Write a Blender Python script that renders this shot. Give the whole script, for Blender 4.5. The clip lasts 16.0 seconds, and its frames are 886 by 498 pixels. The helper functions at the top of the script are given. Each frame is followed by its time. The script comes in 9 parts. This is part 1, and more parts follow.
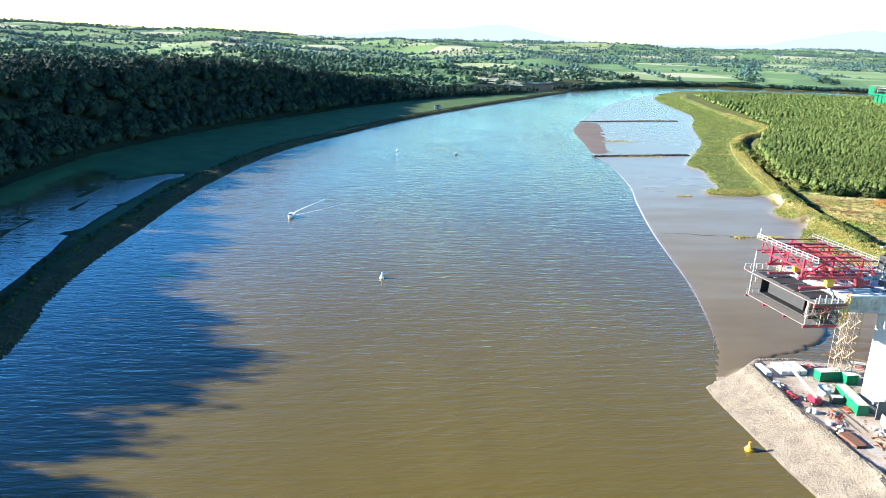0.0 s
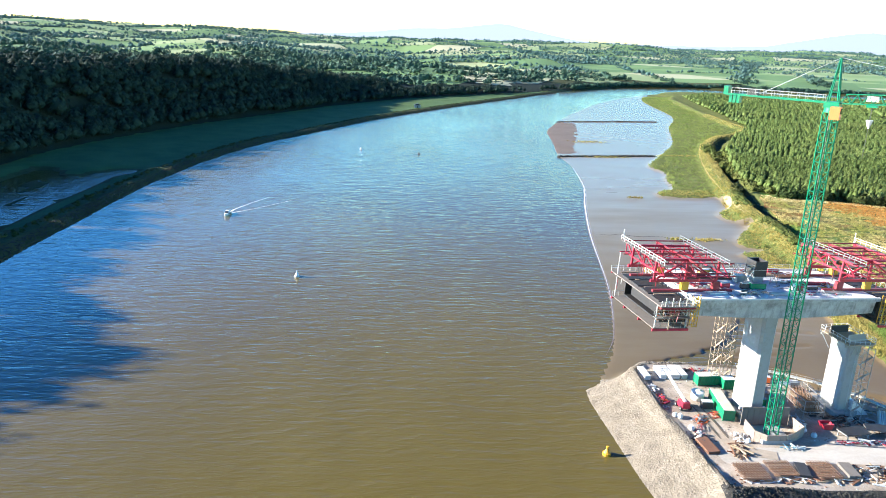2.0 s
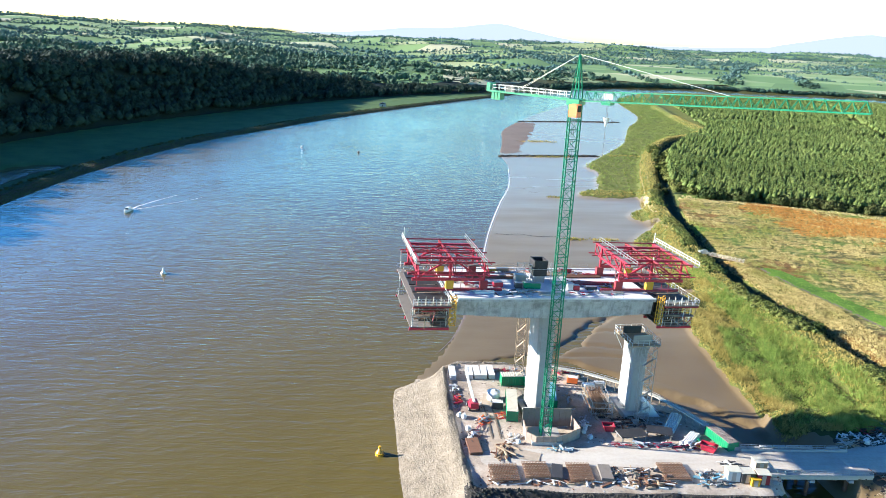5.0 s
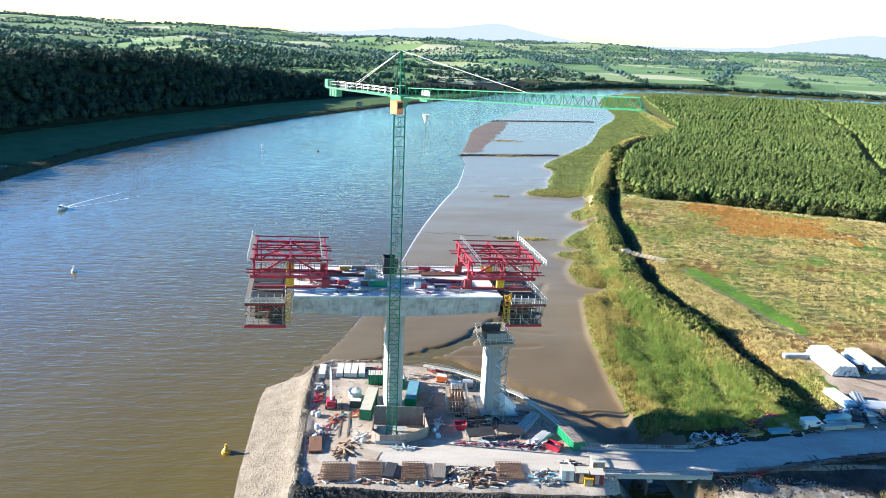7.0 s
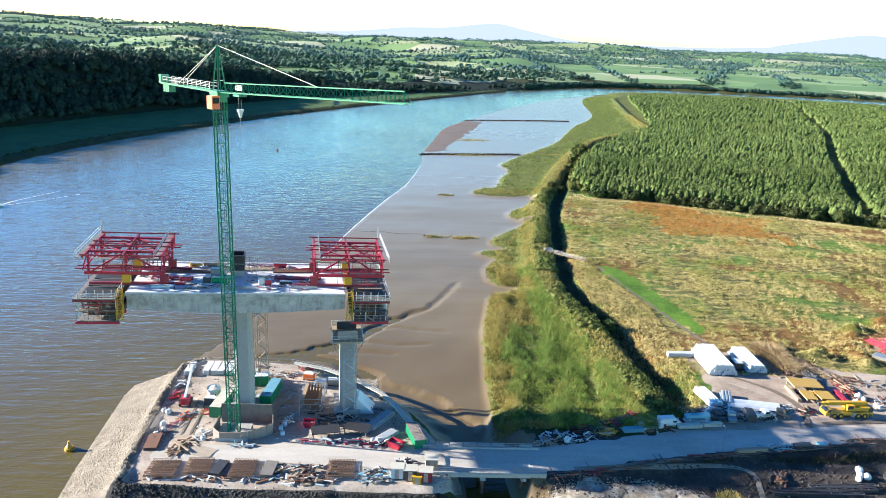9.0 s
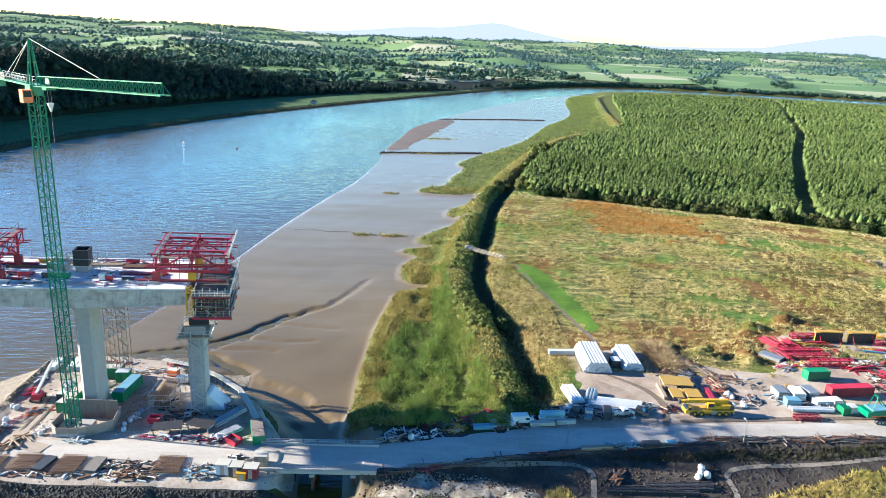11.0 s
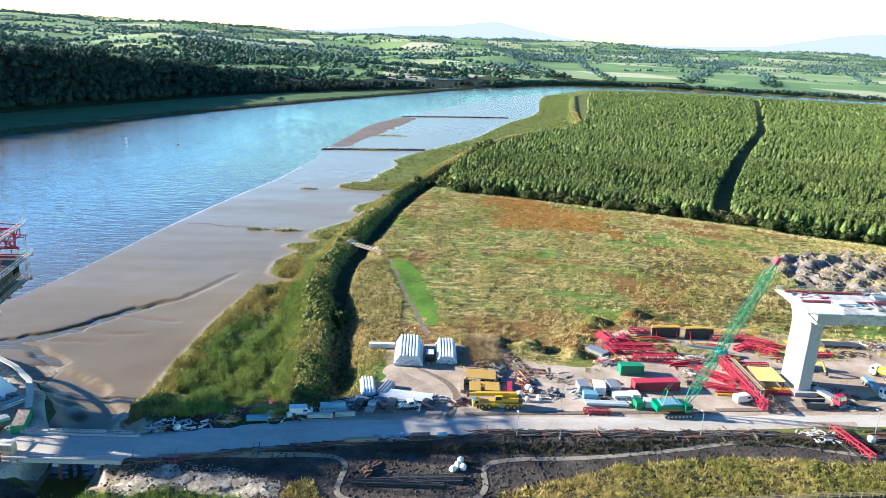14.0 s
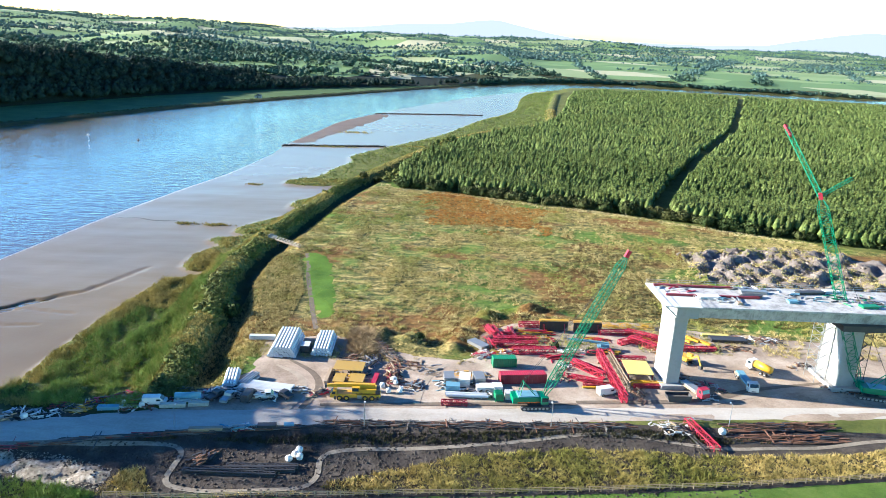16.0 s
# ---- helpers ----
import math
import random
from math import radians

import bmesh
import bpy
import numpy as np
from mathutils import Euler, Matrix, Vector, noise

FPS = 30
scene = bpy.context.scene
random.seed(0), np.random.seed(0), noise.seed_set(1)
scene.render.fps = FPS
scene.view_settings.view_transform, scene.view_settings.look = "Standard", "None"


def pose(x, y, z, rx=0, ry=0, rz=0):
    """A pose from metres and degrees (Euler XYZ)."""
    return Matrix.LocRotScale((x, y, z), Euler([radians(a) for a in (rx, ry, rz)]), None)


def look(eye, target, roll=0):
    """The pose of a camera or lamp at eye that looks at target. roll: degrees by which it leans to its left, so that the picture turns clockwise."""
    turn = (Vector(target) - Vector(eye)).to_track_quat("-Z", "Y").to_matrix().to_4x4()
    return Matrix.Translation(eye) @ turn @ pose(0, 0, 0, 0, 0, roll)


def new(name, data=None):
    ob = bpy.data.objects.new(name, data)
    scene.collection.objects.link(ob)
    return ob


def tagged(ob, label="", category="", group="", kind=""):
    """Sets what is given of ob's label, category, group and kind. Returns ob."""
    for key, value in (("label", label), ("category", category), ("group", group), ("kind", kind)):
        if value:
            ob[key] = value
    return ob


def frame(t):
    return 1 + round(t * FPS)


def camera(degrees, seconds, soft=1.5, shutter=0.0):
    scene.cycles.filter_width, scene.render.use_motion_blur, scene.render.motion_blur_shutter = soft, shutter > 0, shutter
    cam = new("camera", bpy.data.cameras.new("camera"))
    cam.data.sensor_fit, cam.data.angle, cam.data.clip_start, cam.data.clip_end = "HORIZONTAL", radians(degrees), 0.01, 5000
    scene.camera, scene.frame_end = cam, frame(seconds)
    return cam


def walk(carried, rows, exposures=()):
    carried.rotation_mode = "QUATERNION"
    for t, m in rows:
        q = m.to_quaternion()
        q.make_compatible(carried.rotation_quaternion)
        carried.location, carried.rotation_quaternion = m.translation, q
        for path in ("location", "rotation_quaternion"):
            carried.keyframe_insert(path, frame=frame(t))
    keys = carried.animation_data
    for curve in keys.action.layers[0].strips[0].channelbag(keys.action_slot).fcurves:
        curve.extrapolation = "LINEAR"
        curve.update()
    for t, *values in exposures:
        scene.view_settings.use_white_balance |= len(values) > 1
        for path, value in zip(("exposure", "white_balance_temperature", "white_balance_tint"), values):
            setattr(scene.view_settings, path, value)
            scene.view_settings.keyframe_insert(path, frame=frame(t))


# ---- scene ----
cam = camera(64.0, 16.0, 0.65)
# seconds, eye x y z, heading to the right of +y, tilt, roll
PATH = [
    (0.0, -3.20, 4.29, 83.51, 3.748, -16.343, 1.74),
    (0.5, 4.61, 4.51, 83.54, 3.646, -16.356, 1.87),
    (1.0, 12.60, 4.63, 83.61, 3.560, -16.368, 1.98),
    (1.5, 20.68, 4.67, 83.72, 3.488, -16.379, 2.09),
    (2.0, 28.82, 4.64, 83.86, 3.427, -16.389, 2.18),
    (2.5, 36.98, 4.56, 84.01, 3.374, -16.398, 2.26),
    (3.0, 45.15, 4.43, 84.19, 3.328, -16.406, 2.33),
    (3.5, 53.31, 4.26, 84.37, 3.286, -16.413, 2.39),
    (4.0, 61.46, 4.07, 84.57, 3.246, -16.419, 2.44),
    (4.5, 69.60, 3.87, 84.77, 3.206, -16.425, 2.48),
    (5.0, 77.74, 3.65, 84.96, 3.166, -16.430, 2.51),
    (5.5, 85.90, 3.44, 85.16, 3.123, -16.434, 2.54),
    (6.0, 94.08, 3.23, 85.35, 3.077, -16.438, 2.56),
    (6.5, 102.29, 3.03, 85.53, 3.026, -16.441, 2.58),
    (7.0, 110.53, 2.84, 85.70, 2.971, -16.444, 2.59),
    (7.5, 118.83, 2.66, 85.85, 2.910, -16.447, 2.60),
    (8.0, 127.18, 2.50, 86.00, 2.843, -16.450, 2.60),
    (8.5, 135.57, 2.36, 86.13, 2.770, -16.453, 2.61),
    (9.0, 144.02, 2.23, 86.25, 2.691, -16.457, 2.61),
    (9.5, 152.51, 2.12, 86.35, 2.607, -16.461, 2.61),
    (10.0, 161.03, 2.02, 86.44, 2.518, -16.466, 2.60),
    (10.5, 169.57, 1.92, 86.52, 2.423, -16.473, 2.60),
    (11.0, 178.13, 1.83, 86.59, 2.326, -16.481, 2.60),
    (11.5, 186.68, 1.74, 86.64, 2.226, -16.490, 2.60),
    (12.0, 195.21, 1.63, 86.69, 2.124, -16.502, 2.61),
    (12.5, 203.72, 1.51, 86.74, 2.022, -16.516, 2.62),
    (13.0, 212.19, 1.35, 86.78, 1.923, -16.532, 2.63),
    (13.5, 220.62, 1.17, 86.82, 1.826, -16.552, 2.64),
    (14.0, 229.01, 0.93, 86.87, 1.736, -16.575, 2.66),
    (14.5, 237.38, 0.63, 86.92, 1.653, -16.602, 2.69),
    (15.0, 245.74, 0.26, 86.99, 1.581, -16.632, 2.72),
    (15.5, 254.14, -0.20, 87.08, 1.522, -16.667, 2.76),
    (16.0, 262.63, -0.77, 87.19, 1.478, -16.708, 2.81),
]


def aimed(x, y, z, heading, tilt, roll):
    h, p = radians(heading), radians(tilt)
    ahead = Vector((math.sin(h) * math.cos(p), math.cos(h) * math.cos(p), math.sin(p)))
    return look((x, y, z), Vector((x, y, z)) + ahead, roll)


walk(cam, [(t, aimed(*row)) for t, *row in PATH], [(0.0, 2.42, 5250, 8), (4.0, 2.34, 5250, 8), (7.5, 2.25, 5250, 8), (12.0, 2.27, 5250, 8), (16.0, 2.33, 5250, 8)])

# ---- world, sun, exposure ----
SUN_TO = Vector((-0.945, 0.13, 0.30)).normalized()
world = bpy.data.worlds.new("sky")
world.use_nodes = True
scene.world = world
wn = world.node_tree
sky = wn.nodes.new("ShaderNodeTexSky")
sky.sky_type = "NISHITA"
sky.sun_disc = False
sky.sun_elevation = math.asin(SUN_TO.z)
sky.sun_rotation = math.atan2(SUN_TO.x, SUN_TO.y)
sky.air_density, sky.dust_density, sky.ozone_density = 1.0, 0.1, 3.0
wn.nodes["Background"].inputs["Strength"].default_value = 0.0135
cool = wn.nodes.new("ShaderNodeMix")
cool.data_type, cool.blend_type = "RGBA", "MULTIPLY"
cool.inputs[0].default_value = 1.0
cool.inputs[7].default_value = (1.24, 1.08, 0.80, 1)
deep = wn.nodes.new("ShaderNodeGamma")
deep.inputs[1].default_value = 2.25
wn.links.new(sky.outputs[0], deep.inputs[0])
wn.links.new(deep.outputs[0], cool.inputs[6])
wn.links.new(cool.outputs[2], wn.nodes["Background"].inputs["Color"])

sun_data = bpy.data.lights.new("sun", "SUN")
sun_data.energy, sun_data.angle, sun_data.color = 5.0, radians(0.55), (1.0, 0.815, 0.585)
sun = new("sun", sun_data)
sun.matrix_world = look(SUN_TO * 100, (0, 0, 0))


# ---- materials ----
class Nodes:
    """A thin wrapper for building node materials."""

    def __init__(self, name, rough=0.8, metal=0.0, spec=0.5):
        self.m = bpy.data.materials.new(name)
        self.m.use_nodes = True
        self.t = self.m.node_tree
        self.b = self.t.nodes["Principled BSDF"]
        self.b.inputs["Roughness"].default_value = rough
        self.b.inputs["Metallic"].default_value = metal
        self.b.inputs["Specular IOR Level"].default_value = spec

    def add(self, kind, **inputs):
        n = self.t.nodes.new(kind)
        for k, v in inputs.items():
            n.inputs[k.replace("_", " ")].default_value = v
        return n

    def link(self, a, b):
        self.t.links.new(a, b)

    def coords(self, scale=(1, 1, 1), world_space=True):
        mp = self.add("ShaderNodeMapping")
        mp.inputs["Scale"].default_value = scale
        if world_space:
            self.link(self.add("ShaderNodeNewGeometry").outputs["Position"], mp.inputs["Vector"])
        else:
            self.link(self.add("ShaderNodeTexCoord").outputs["Object"], mp.inputs["Vector"])
        return mp.outputs[0]

    def noise(self, scale, detail=4, rough=0.6, stretch=(1, 1, 1), world_space=True):
        n = self.add("ShaderNodeTexNoise", Scale=scale, Detail=detail, Roughness=rough)
        self.link(self.coords(stretch, world_space), n.inputs["Vector"])
        return n.outputs["Fac"]

    def ramp(self, fac, stops):
        r = self.add("ShaderNodeValToRGB")
        e = r.color_ramp.elements
        while len(e) < len(stops):
            e.new(0.5)
        for i, (p, c) in enumerate(stops):
            e[i].position, e[i].color = p, (*c, 1)
        self.link(fac, r.inputs[0])
        return r.outputs[0]

    def mix(self, fac, a, b, mode="MIX"):
        n = self.t.nodes.new("ShaderNodeMix")
        n.data_type, n.blend_type = "RGBA", mode
        for v, s in ((fac, n.inputs[0]), (a, n.inputs[6]), (b, n.inputs[7])):
            if isinstance(v, (int, float)):
                s.default_value = v
            elif isinstance(v, tuple):
                s.default_value = (*v, 1)
            else:
                self.link(v, s)
        return n.outputs[2]

    def math(self, op, a, b=0.0, c=0.0):
        n = self.t.nodes.new("ShaderNodeMath")
        n.operation = op
        for v, s in ((a, n.inputs[0]), (b, n.inputs[1]), (c, n.inputs[2])):
            if isinstance(v, (int, float)):
                s.default_value = v
            else:
                self.link(v, s)
        return n.outputs[0]

    def bump(self, height, strength=0.4, distance=0.1):
        n = self.add("ShaderNodeBump", Strength=strength, Distance=distance)
        self.link(height, n.inputs["Height"])
        self.link(n.outputs[0], self.b.inputs["Normal"])

    def colour(self, c):
        if isinstance(c, tuple):
            self.b.inputs["Base Color"].default_value = (*c, 1)
        else:
            self.link(c, self.b.inputs["Base Color"])
        return self.m


def paint(name, c, rough=0.5, metal=0.0, wear=0.35, dirt=(0.16, 0.12, 0.09)):
    """Painted or raw surface with fine grain, grime patches and a per-object shift."""
    n = Nodes(name, rough, metal)
    c = tuple(v * 0.85 for v in c)
    big = n.noise(0.9, 5, 0.65)
    fine = n.noise(9.0, 3)
    info = n.add("ShaderNodeObjectInfo")
    tone = n.mix(n.math("MULTIPLY", fine, 0.5), c, tuple(v * 0.72 for v in c))
    grime = n.ramp(big, [(0.5, (0, 0, 0)), (0.78, (1, 1, 1))])
    col = n.mix(n.math("MULTIPLY", grime, wear), tone, dirt)
    col = n.mix(n.math("MULTIPLY", info.outputs["Random"], 0.22), col, tuple(v * 0.6 for v in c))
    n.bump(fine, 0.15, 0.02)
    return n.colour(col)


def leafy(name, a, b, c=None, rough=0.75):
    n = Nodes(name, rough, 0, 0.1)
    a, b = tuple(v * 0.72 for v in a), tuple(v * 0.72 for v in b)
    c = tuple(v * 0.72 for v in c) if c else None
    single = n.add("ShaderNodeNewGeometry").outputs["Random Per Island"]
    clump = n.ramp(n.noise(0.55, 3, 0.6), [(0.32, (0, 0, 0)), (0.68, (1, 1, 1))])
    isl = n.math("ADD", n.math("MULTIPLY", single, 0.45), n.math("MULTIPLY", clump, 0.55))
    col = n.ramp(isl, [(0.0, tuple(v * 0.7 for v in a)), (0.5, tuple((p + q) / 2 for p, q in zip(a, b))), (1.0, tuple(v * 1.15 for v in b))])
    patch = n.noise(0.03, 4, 0.6)
    if c:
        col = n.mix(n.ramp(patch, [(0.45, (0, 0, 0)), (0.62, (1, 1, 1))]), col, n.ramp(isl, [(0.0, tuple(v * 0.4 for v in c)), (0.5, c), (1.0, tuple(min(1.0, v * 1.6) for v in c))]))
    return n.colour(col)


def soil(name, stops, scale=0.15, fine=2.5, rough=0.9, bump=0.5, dist=0.15, stretch=(1, 1, 1), gravel=None):
    n = Nodes(name, rough, 0, 0.15)
    stops = [(p, tuple(v * 0.75 for v in c)) for p, c in stops]
    big = n.noise(scale, 7, 0.65, stretch)
    small = n.noise(fine, 4, 0.7)
    fac = n.math("ADD", n.math("MULTIPLY", big, 0.72), n.math("MULTIPLY", small, 0.28))
    n.bump(small, bump, dist)
    return n.colour(n.ramp(fac, stops))


def water_material():
    n = Nodes("river_water", 0.06, 0, 0.5)
    n.b.inputs["IOR"].default_value = 1.41
    silt = n.noise(0.012, 5, 0.6, (1.0, 0.45, 1))
    n.colour(n.ramp(silt, [(0.3, (0.086, 0.066, 0.014)), (0.7, (0.111, 0.087, 0.020))]))
    w1 = n.noise(0.20, 4, 0.6, (0.4, 1.35, 1))
    w2 = n.noise(0.24, 3, 0.55, (0.35, 1.25, 1))
    calm = n.ramp(n.noise(0.010, 3, 0.5, (1, 0.5, 1)), [(0.35, (0.6,) * 3), (0.65, (1, 1, 1))])
    crest = n.math("SUBTRACT", 1.0, n.math("ABSOLUTE", n.math("MULTIPLY_ADD", w2, 2.0, -1.0)))
    h = n.math("ADD", n.math("MULTIPLY", w1, 0.55), n.math("MULTIPLY", crest, 0.42))
    n.bump(n.math("MULTIPLY", h, calm), 1.0, 0.47)
    return n.m


M_WATER = water_material()
M_GROUND = soil("ground_grass", [(0.3, (0.03, 0.045, 0.012)), (0.5, (0.065, 0.072, 0.02)), (0.7, (0.11, 0.095, 0.035))], 0.1)


def mud_material():
    """Brown tidal mud: matt and smooth downstream, wet and glossy towards the groynes, where sky sheen is also painted
    in as a paler colour.
    """
    n = Nodes("tidal_mud", 0.5, 0, 0.4)
    big = n.noise(0.02, 5, 0.5)
    small = n.noise(1.1, 4, 0.6)
    brown = n.ramp(big, [(0.35, (0.102, 0.072, 0.034)), (0.65, (0.138, 0.101, 0.049))])
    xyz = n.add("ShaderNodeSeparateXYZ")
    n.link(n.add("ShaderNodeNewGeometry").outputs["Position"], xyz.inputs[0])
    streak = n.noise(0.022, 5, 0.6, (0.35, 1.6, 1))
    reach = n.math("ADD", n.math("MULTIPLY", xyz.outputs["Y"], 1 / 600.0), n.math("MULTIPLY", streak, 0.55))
    film_sheen = n.ramp(reach, [(0.58, (0, 0, 0)), (0.98, (1, 1, 1))])
    # the paler mix is painted sky sheen; the wetness itself is in the roughness
    n.colour(n.mix(film_sheen, brown, (0.205, 0.176, 0.125)))
    n.link(n.ramp(film_sheen, [(0.0, (0.52,) * 3), (1.0, (0.27,) * 3)]), n.b.inputs["Roughness"])
    relief = n.math("ADD", n.math("MULTIPLY", small, 0.3), n.noise(0.16, 4))
    n.bump(n.math("MULTIPLY", relief, n.math("SUBTRACT", 1.0, n.math("MULTIPLY", film_sheen, 0.93))), 0.4, 0.2)
    return n.m


M_MUD = mud_material()
M_CREEKMUD = soil("dark_creek_mud", [(0.35, (0.042, 0.031, 0.021)), (0.6, (0.075, 0.055, 0.038))], 0.05, 0.8, 0.7, 0.4, 0.15)


def meadow_material():
    n = Nodes("rough_meadow_grass", 0.9, 0, 0.2)
    big = n.noise(0.022, 6, 0.62, (1, 1.3, 1))
    mid = n.noise(0.22, 8, 0.78, (0.7, 1.3, 1))
    small = n.noise(1.1, 4, 0.7)
    fac = n.math("ADD", n.math("MULTIPLY", mid, 0.68), n.math("MULTIPLY", small, 0.32))
    straw = n.ramp(fac, [(p_, tuple(1.0 * v for v in c_)) for p_, c_ in [(0.40, (0.030, 0.036, 0.008)), (0.47, (0.10, 0.095, 0.024)), (0.53, (0.27, 0.215, 0.065)), (0.62, (0.48, 0.38, 0.15))]])
    green = n.ramp(fac, [(p_, tuple(0.92 * v for v in c_)) for p_, c_ in [(0.36, (0.035, 0.068, 0.007)), (0.5, (0.098, 0.165, 0.018)), (0.66, (0.22, 0.25, 0.05))]])
    rust = n.ramp(fac, [(p_, tuple(0.92 * v for v in c_)) for p_, c_ in [(0.36, (0.06, 0.035, 0.01)), (0.5, (0.18, 0.095, 0.024)), (0.66, (0.28, 0.18, 0.06))]])
    col = n.mix(n.ramp(big, [(0.42, (1, 1, 1)), (0.53, (0, 0, 0))]), straw, green)
    col = n.mix(n.ramp(n.noise(0.018, 4, 0.6, (1, 1.6, 1)), [(0.52, (0, 0, 0)), (0.60, (1, 1, 1))]), col, rust)
    n.bump(n.math("ADD", mid, n.math("MULTIPLY", small, 0.5)), 1.0, 1.3)
    return n.colour(col)


M_MEADOW = meadow_material()
M_LUSH = soil("mown_green_strip", [(0.3, (0.050, 0.110, 0.010)), (0.6, (0.125, 0.225, 0.024))], 0.1, 2.0)
M_MARSH = soil("marsh_ground", [(0.3, (0.07, 0.088, 0.018)), (0.5, (0.13, 0.148, 0.034)), (0.7, (0.21, 0.20, 0.065))], 0.12, 1.2, 0.9, 0.8, 0.4)
M_YARD = soil("crushed_stone_yard", [(0.3, (0.20, 0.15, 0.105)), (0.5, (0.42, 0.335, 0.255)), (0.7, (0.64, 0.54, 0.43))], 0.12, 2.2, 0.9, 0.5, 0.15)
M_ROAD = soil("pale_gravel_haul_road", [(0.3, (0.36, 0.325, 0.27)), (0.5, (0.52, 0.475, 0.41)), (0.7, (0.64, 0.595, 0.52))], 0.09, 1.6, 0.9, 0.3, 0.08, (0.5, 1.6, 1))
M_BANKGRASS = soil("dark_meadow_grass", [(0.3, (0.050, 0.095, 0.030)), (0.6, (0.095, 0.155, 0.050))], 0.05, 1.0)
M_RIPRAP = soil("riprap_bed", [(0.3, (0.14, 0.118, 0.087)), (0.5, (0.26, 0.222, 0.168)), (0.7, (0.37, 0.322, 0.25))], 0.3, 1.4, 0.9, 1.0, 0.5)
M_EARTH = soil("bare_dark_earth", [(0.3, (0.034, 0.028, 0.024)), (0.5, (0.070, 0.059, 0.049)), (0.7, (0.15, 0.125, 0.10))], 0.2, 1.5, 0.95, 0.9, 0.35)
M_SPOIL = soil("grey_spoil", [(0.3, (0.12, 0.097, 0.08)), (0.5, (0.25, 0.21, 0.175)), (0.7, (0.38, 0.33, 0.285))], 0.3, 1.5, 0.95, 0.9, 0.4)
# hill shade and blue haze are mixed into the bank wood's leaf colour
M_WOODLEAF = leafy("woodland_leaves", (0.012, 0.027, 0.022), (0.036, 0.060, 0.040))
M_HEDGELEAF = leafy("hedgerow_leaves", (0.018, 0.036, 0.009), (0.060, 0.085, 0.020), (0.075, 0.082, 0.024))
# aerial haze is painted into this leaf colour as a blue-green lift
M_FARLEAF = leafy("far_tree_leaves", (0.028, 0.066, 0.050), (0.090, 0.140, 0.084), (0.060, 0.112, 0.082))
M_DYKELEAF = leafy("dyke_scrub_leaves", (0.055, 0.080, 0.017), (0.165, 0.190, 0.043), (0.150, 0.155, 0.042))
# the farthest hedgerows: paler, bluer leaves, more haze in the colour
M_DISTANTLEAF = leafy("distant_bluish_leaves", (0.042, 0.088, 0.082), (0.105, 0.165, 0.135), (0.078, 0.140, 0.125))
M_PLANTLEAF = leafy("plantation_leaves", (0.070, 0.105, 0.024), (0.155, 0.205, 0.052), (0.140, 0.178, 0.048))
M_REED = leafy("reed_blades", (0.24, 0.20, 0.045), (0.56, 0.46, 0.15), (0.33, 0.29, 0.075))
M_GREENREED = leafy("green_reed_blades", (0.135, 0.205, 0.030), (0.39, 0.45, 0.105), (0.20, 0.285, 0.055))
M_FARREED = leafy("yellow_green_reed_blades", (0.09, 0.125, 0.022), (0.31, 0.35, 0.09), (0.17, 0.225, 0.05))
M_TUSSOCK = leafy("dry_grass_blades", (0.24, 0.195, 0.050), (0.78, 0.64, 0.28), (0.32, 0.32, 0.080))


def fields_material():
    n = Nodes("farm_fields", 0.9, 0, 0.2)
    isl = n.add("ShaderNodeNewGeometry").outputs["Random Per Island"]
    col = n.ramp(isl, [(p_, tuple(1.05 * v for v in c_)) for p_, c_ in [(0.0, (0.080, 0.14, 0.050)), (0.35, (0.115, 0.19, 0.065)), (0.60, (0.165, 0.245, 0.09)), (0.78, (0.25, 0.28, 0.14)), (0.92, (0.42, 0.39, 0.26)), (1.0, (0.13, 0.205, 0.07))]])
    grain = n.noise(0.02, 5, 0.6)
    col = n.mix(n.math("MULTIPLY", grain, 0.35), col, (0.125, 0.185, 0.07))
    return n.colour(col)


M_FIELDS = fields_material()


# ---- mesh helpers ----
def mesh_of(name, verts, faces, material=None, smooth=False):
    """A mesh from arrays: verts (n, 3), faces (m, 3) or (m, 4)."""
    v, f = np.asarray(verts, dtype=np.float32), np.asarray(faces, dtype=np.int32)
    me = bpy.data.meshes.new(name)
    me.vertices.add(len(v))
    me.vertices.foreach_set("co", v.ravel())
    me.loops.add(f.size)
    me.loops.foreach_set("vertex_index", f.ravel())
    me.polygons.add(len(f))
    k = f.shape[1]
    me.polygons.foreach_set("loop_start", np.arange(0, f.size, k, dtype=np.int32))
    me.polygons.foreach_set("loop_total", np.full(len(f), k, dtype=np.int32))
    if smooth:
        me.polygons.foreach_set("use_smooth", np.ones(len(f), dtype=bool))
    me.update(calc_edges=True)
    if material:
        me.materials.append(material)
    return me


def part(name, bm, material, parent=None, label="", smooth=False):
    """One mesh object of a bmesh, under a thing or a part."""
    me = bpy.data.meshes.new(name)
    bm.to_mesh(me)
    bm.free()
    me.materials.append(material)
    if smooth:
        me.polygons.foreach_set("use_smooth", np.ones(len(me.polygons), dtype=bool))
    ob = new(name, me)
    if parent:
        ob.parent = parent
    if label:
        tagged(ob, label)
    return ob


def thing(name, m, label, category, group="", kind=""):
    """An Empty at the thing's base, at pose m."""
    ob = new(name)
    ob.empty_display_size = 0.5
    ob.matrix_basis = m
    return tagged(ob, label, category, group, kind)


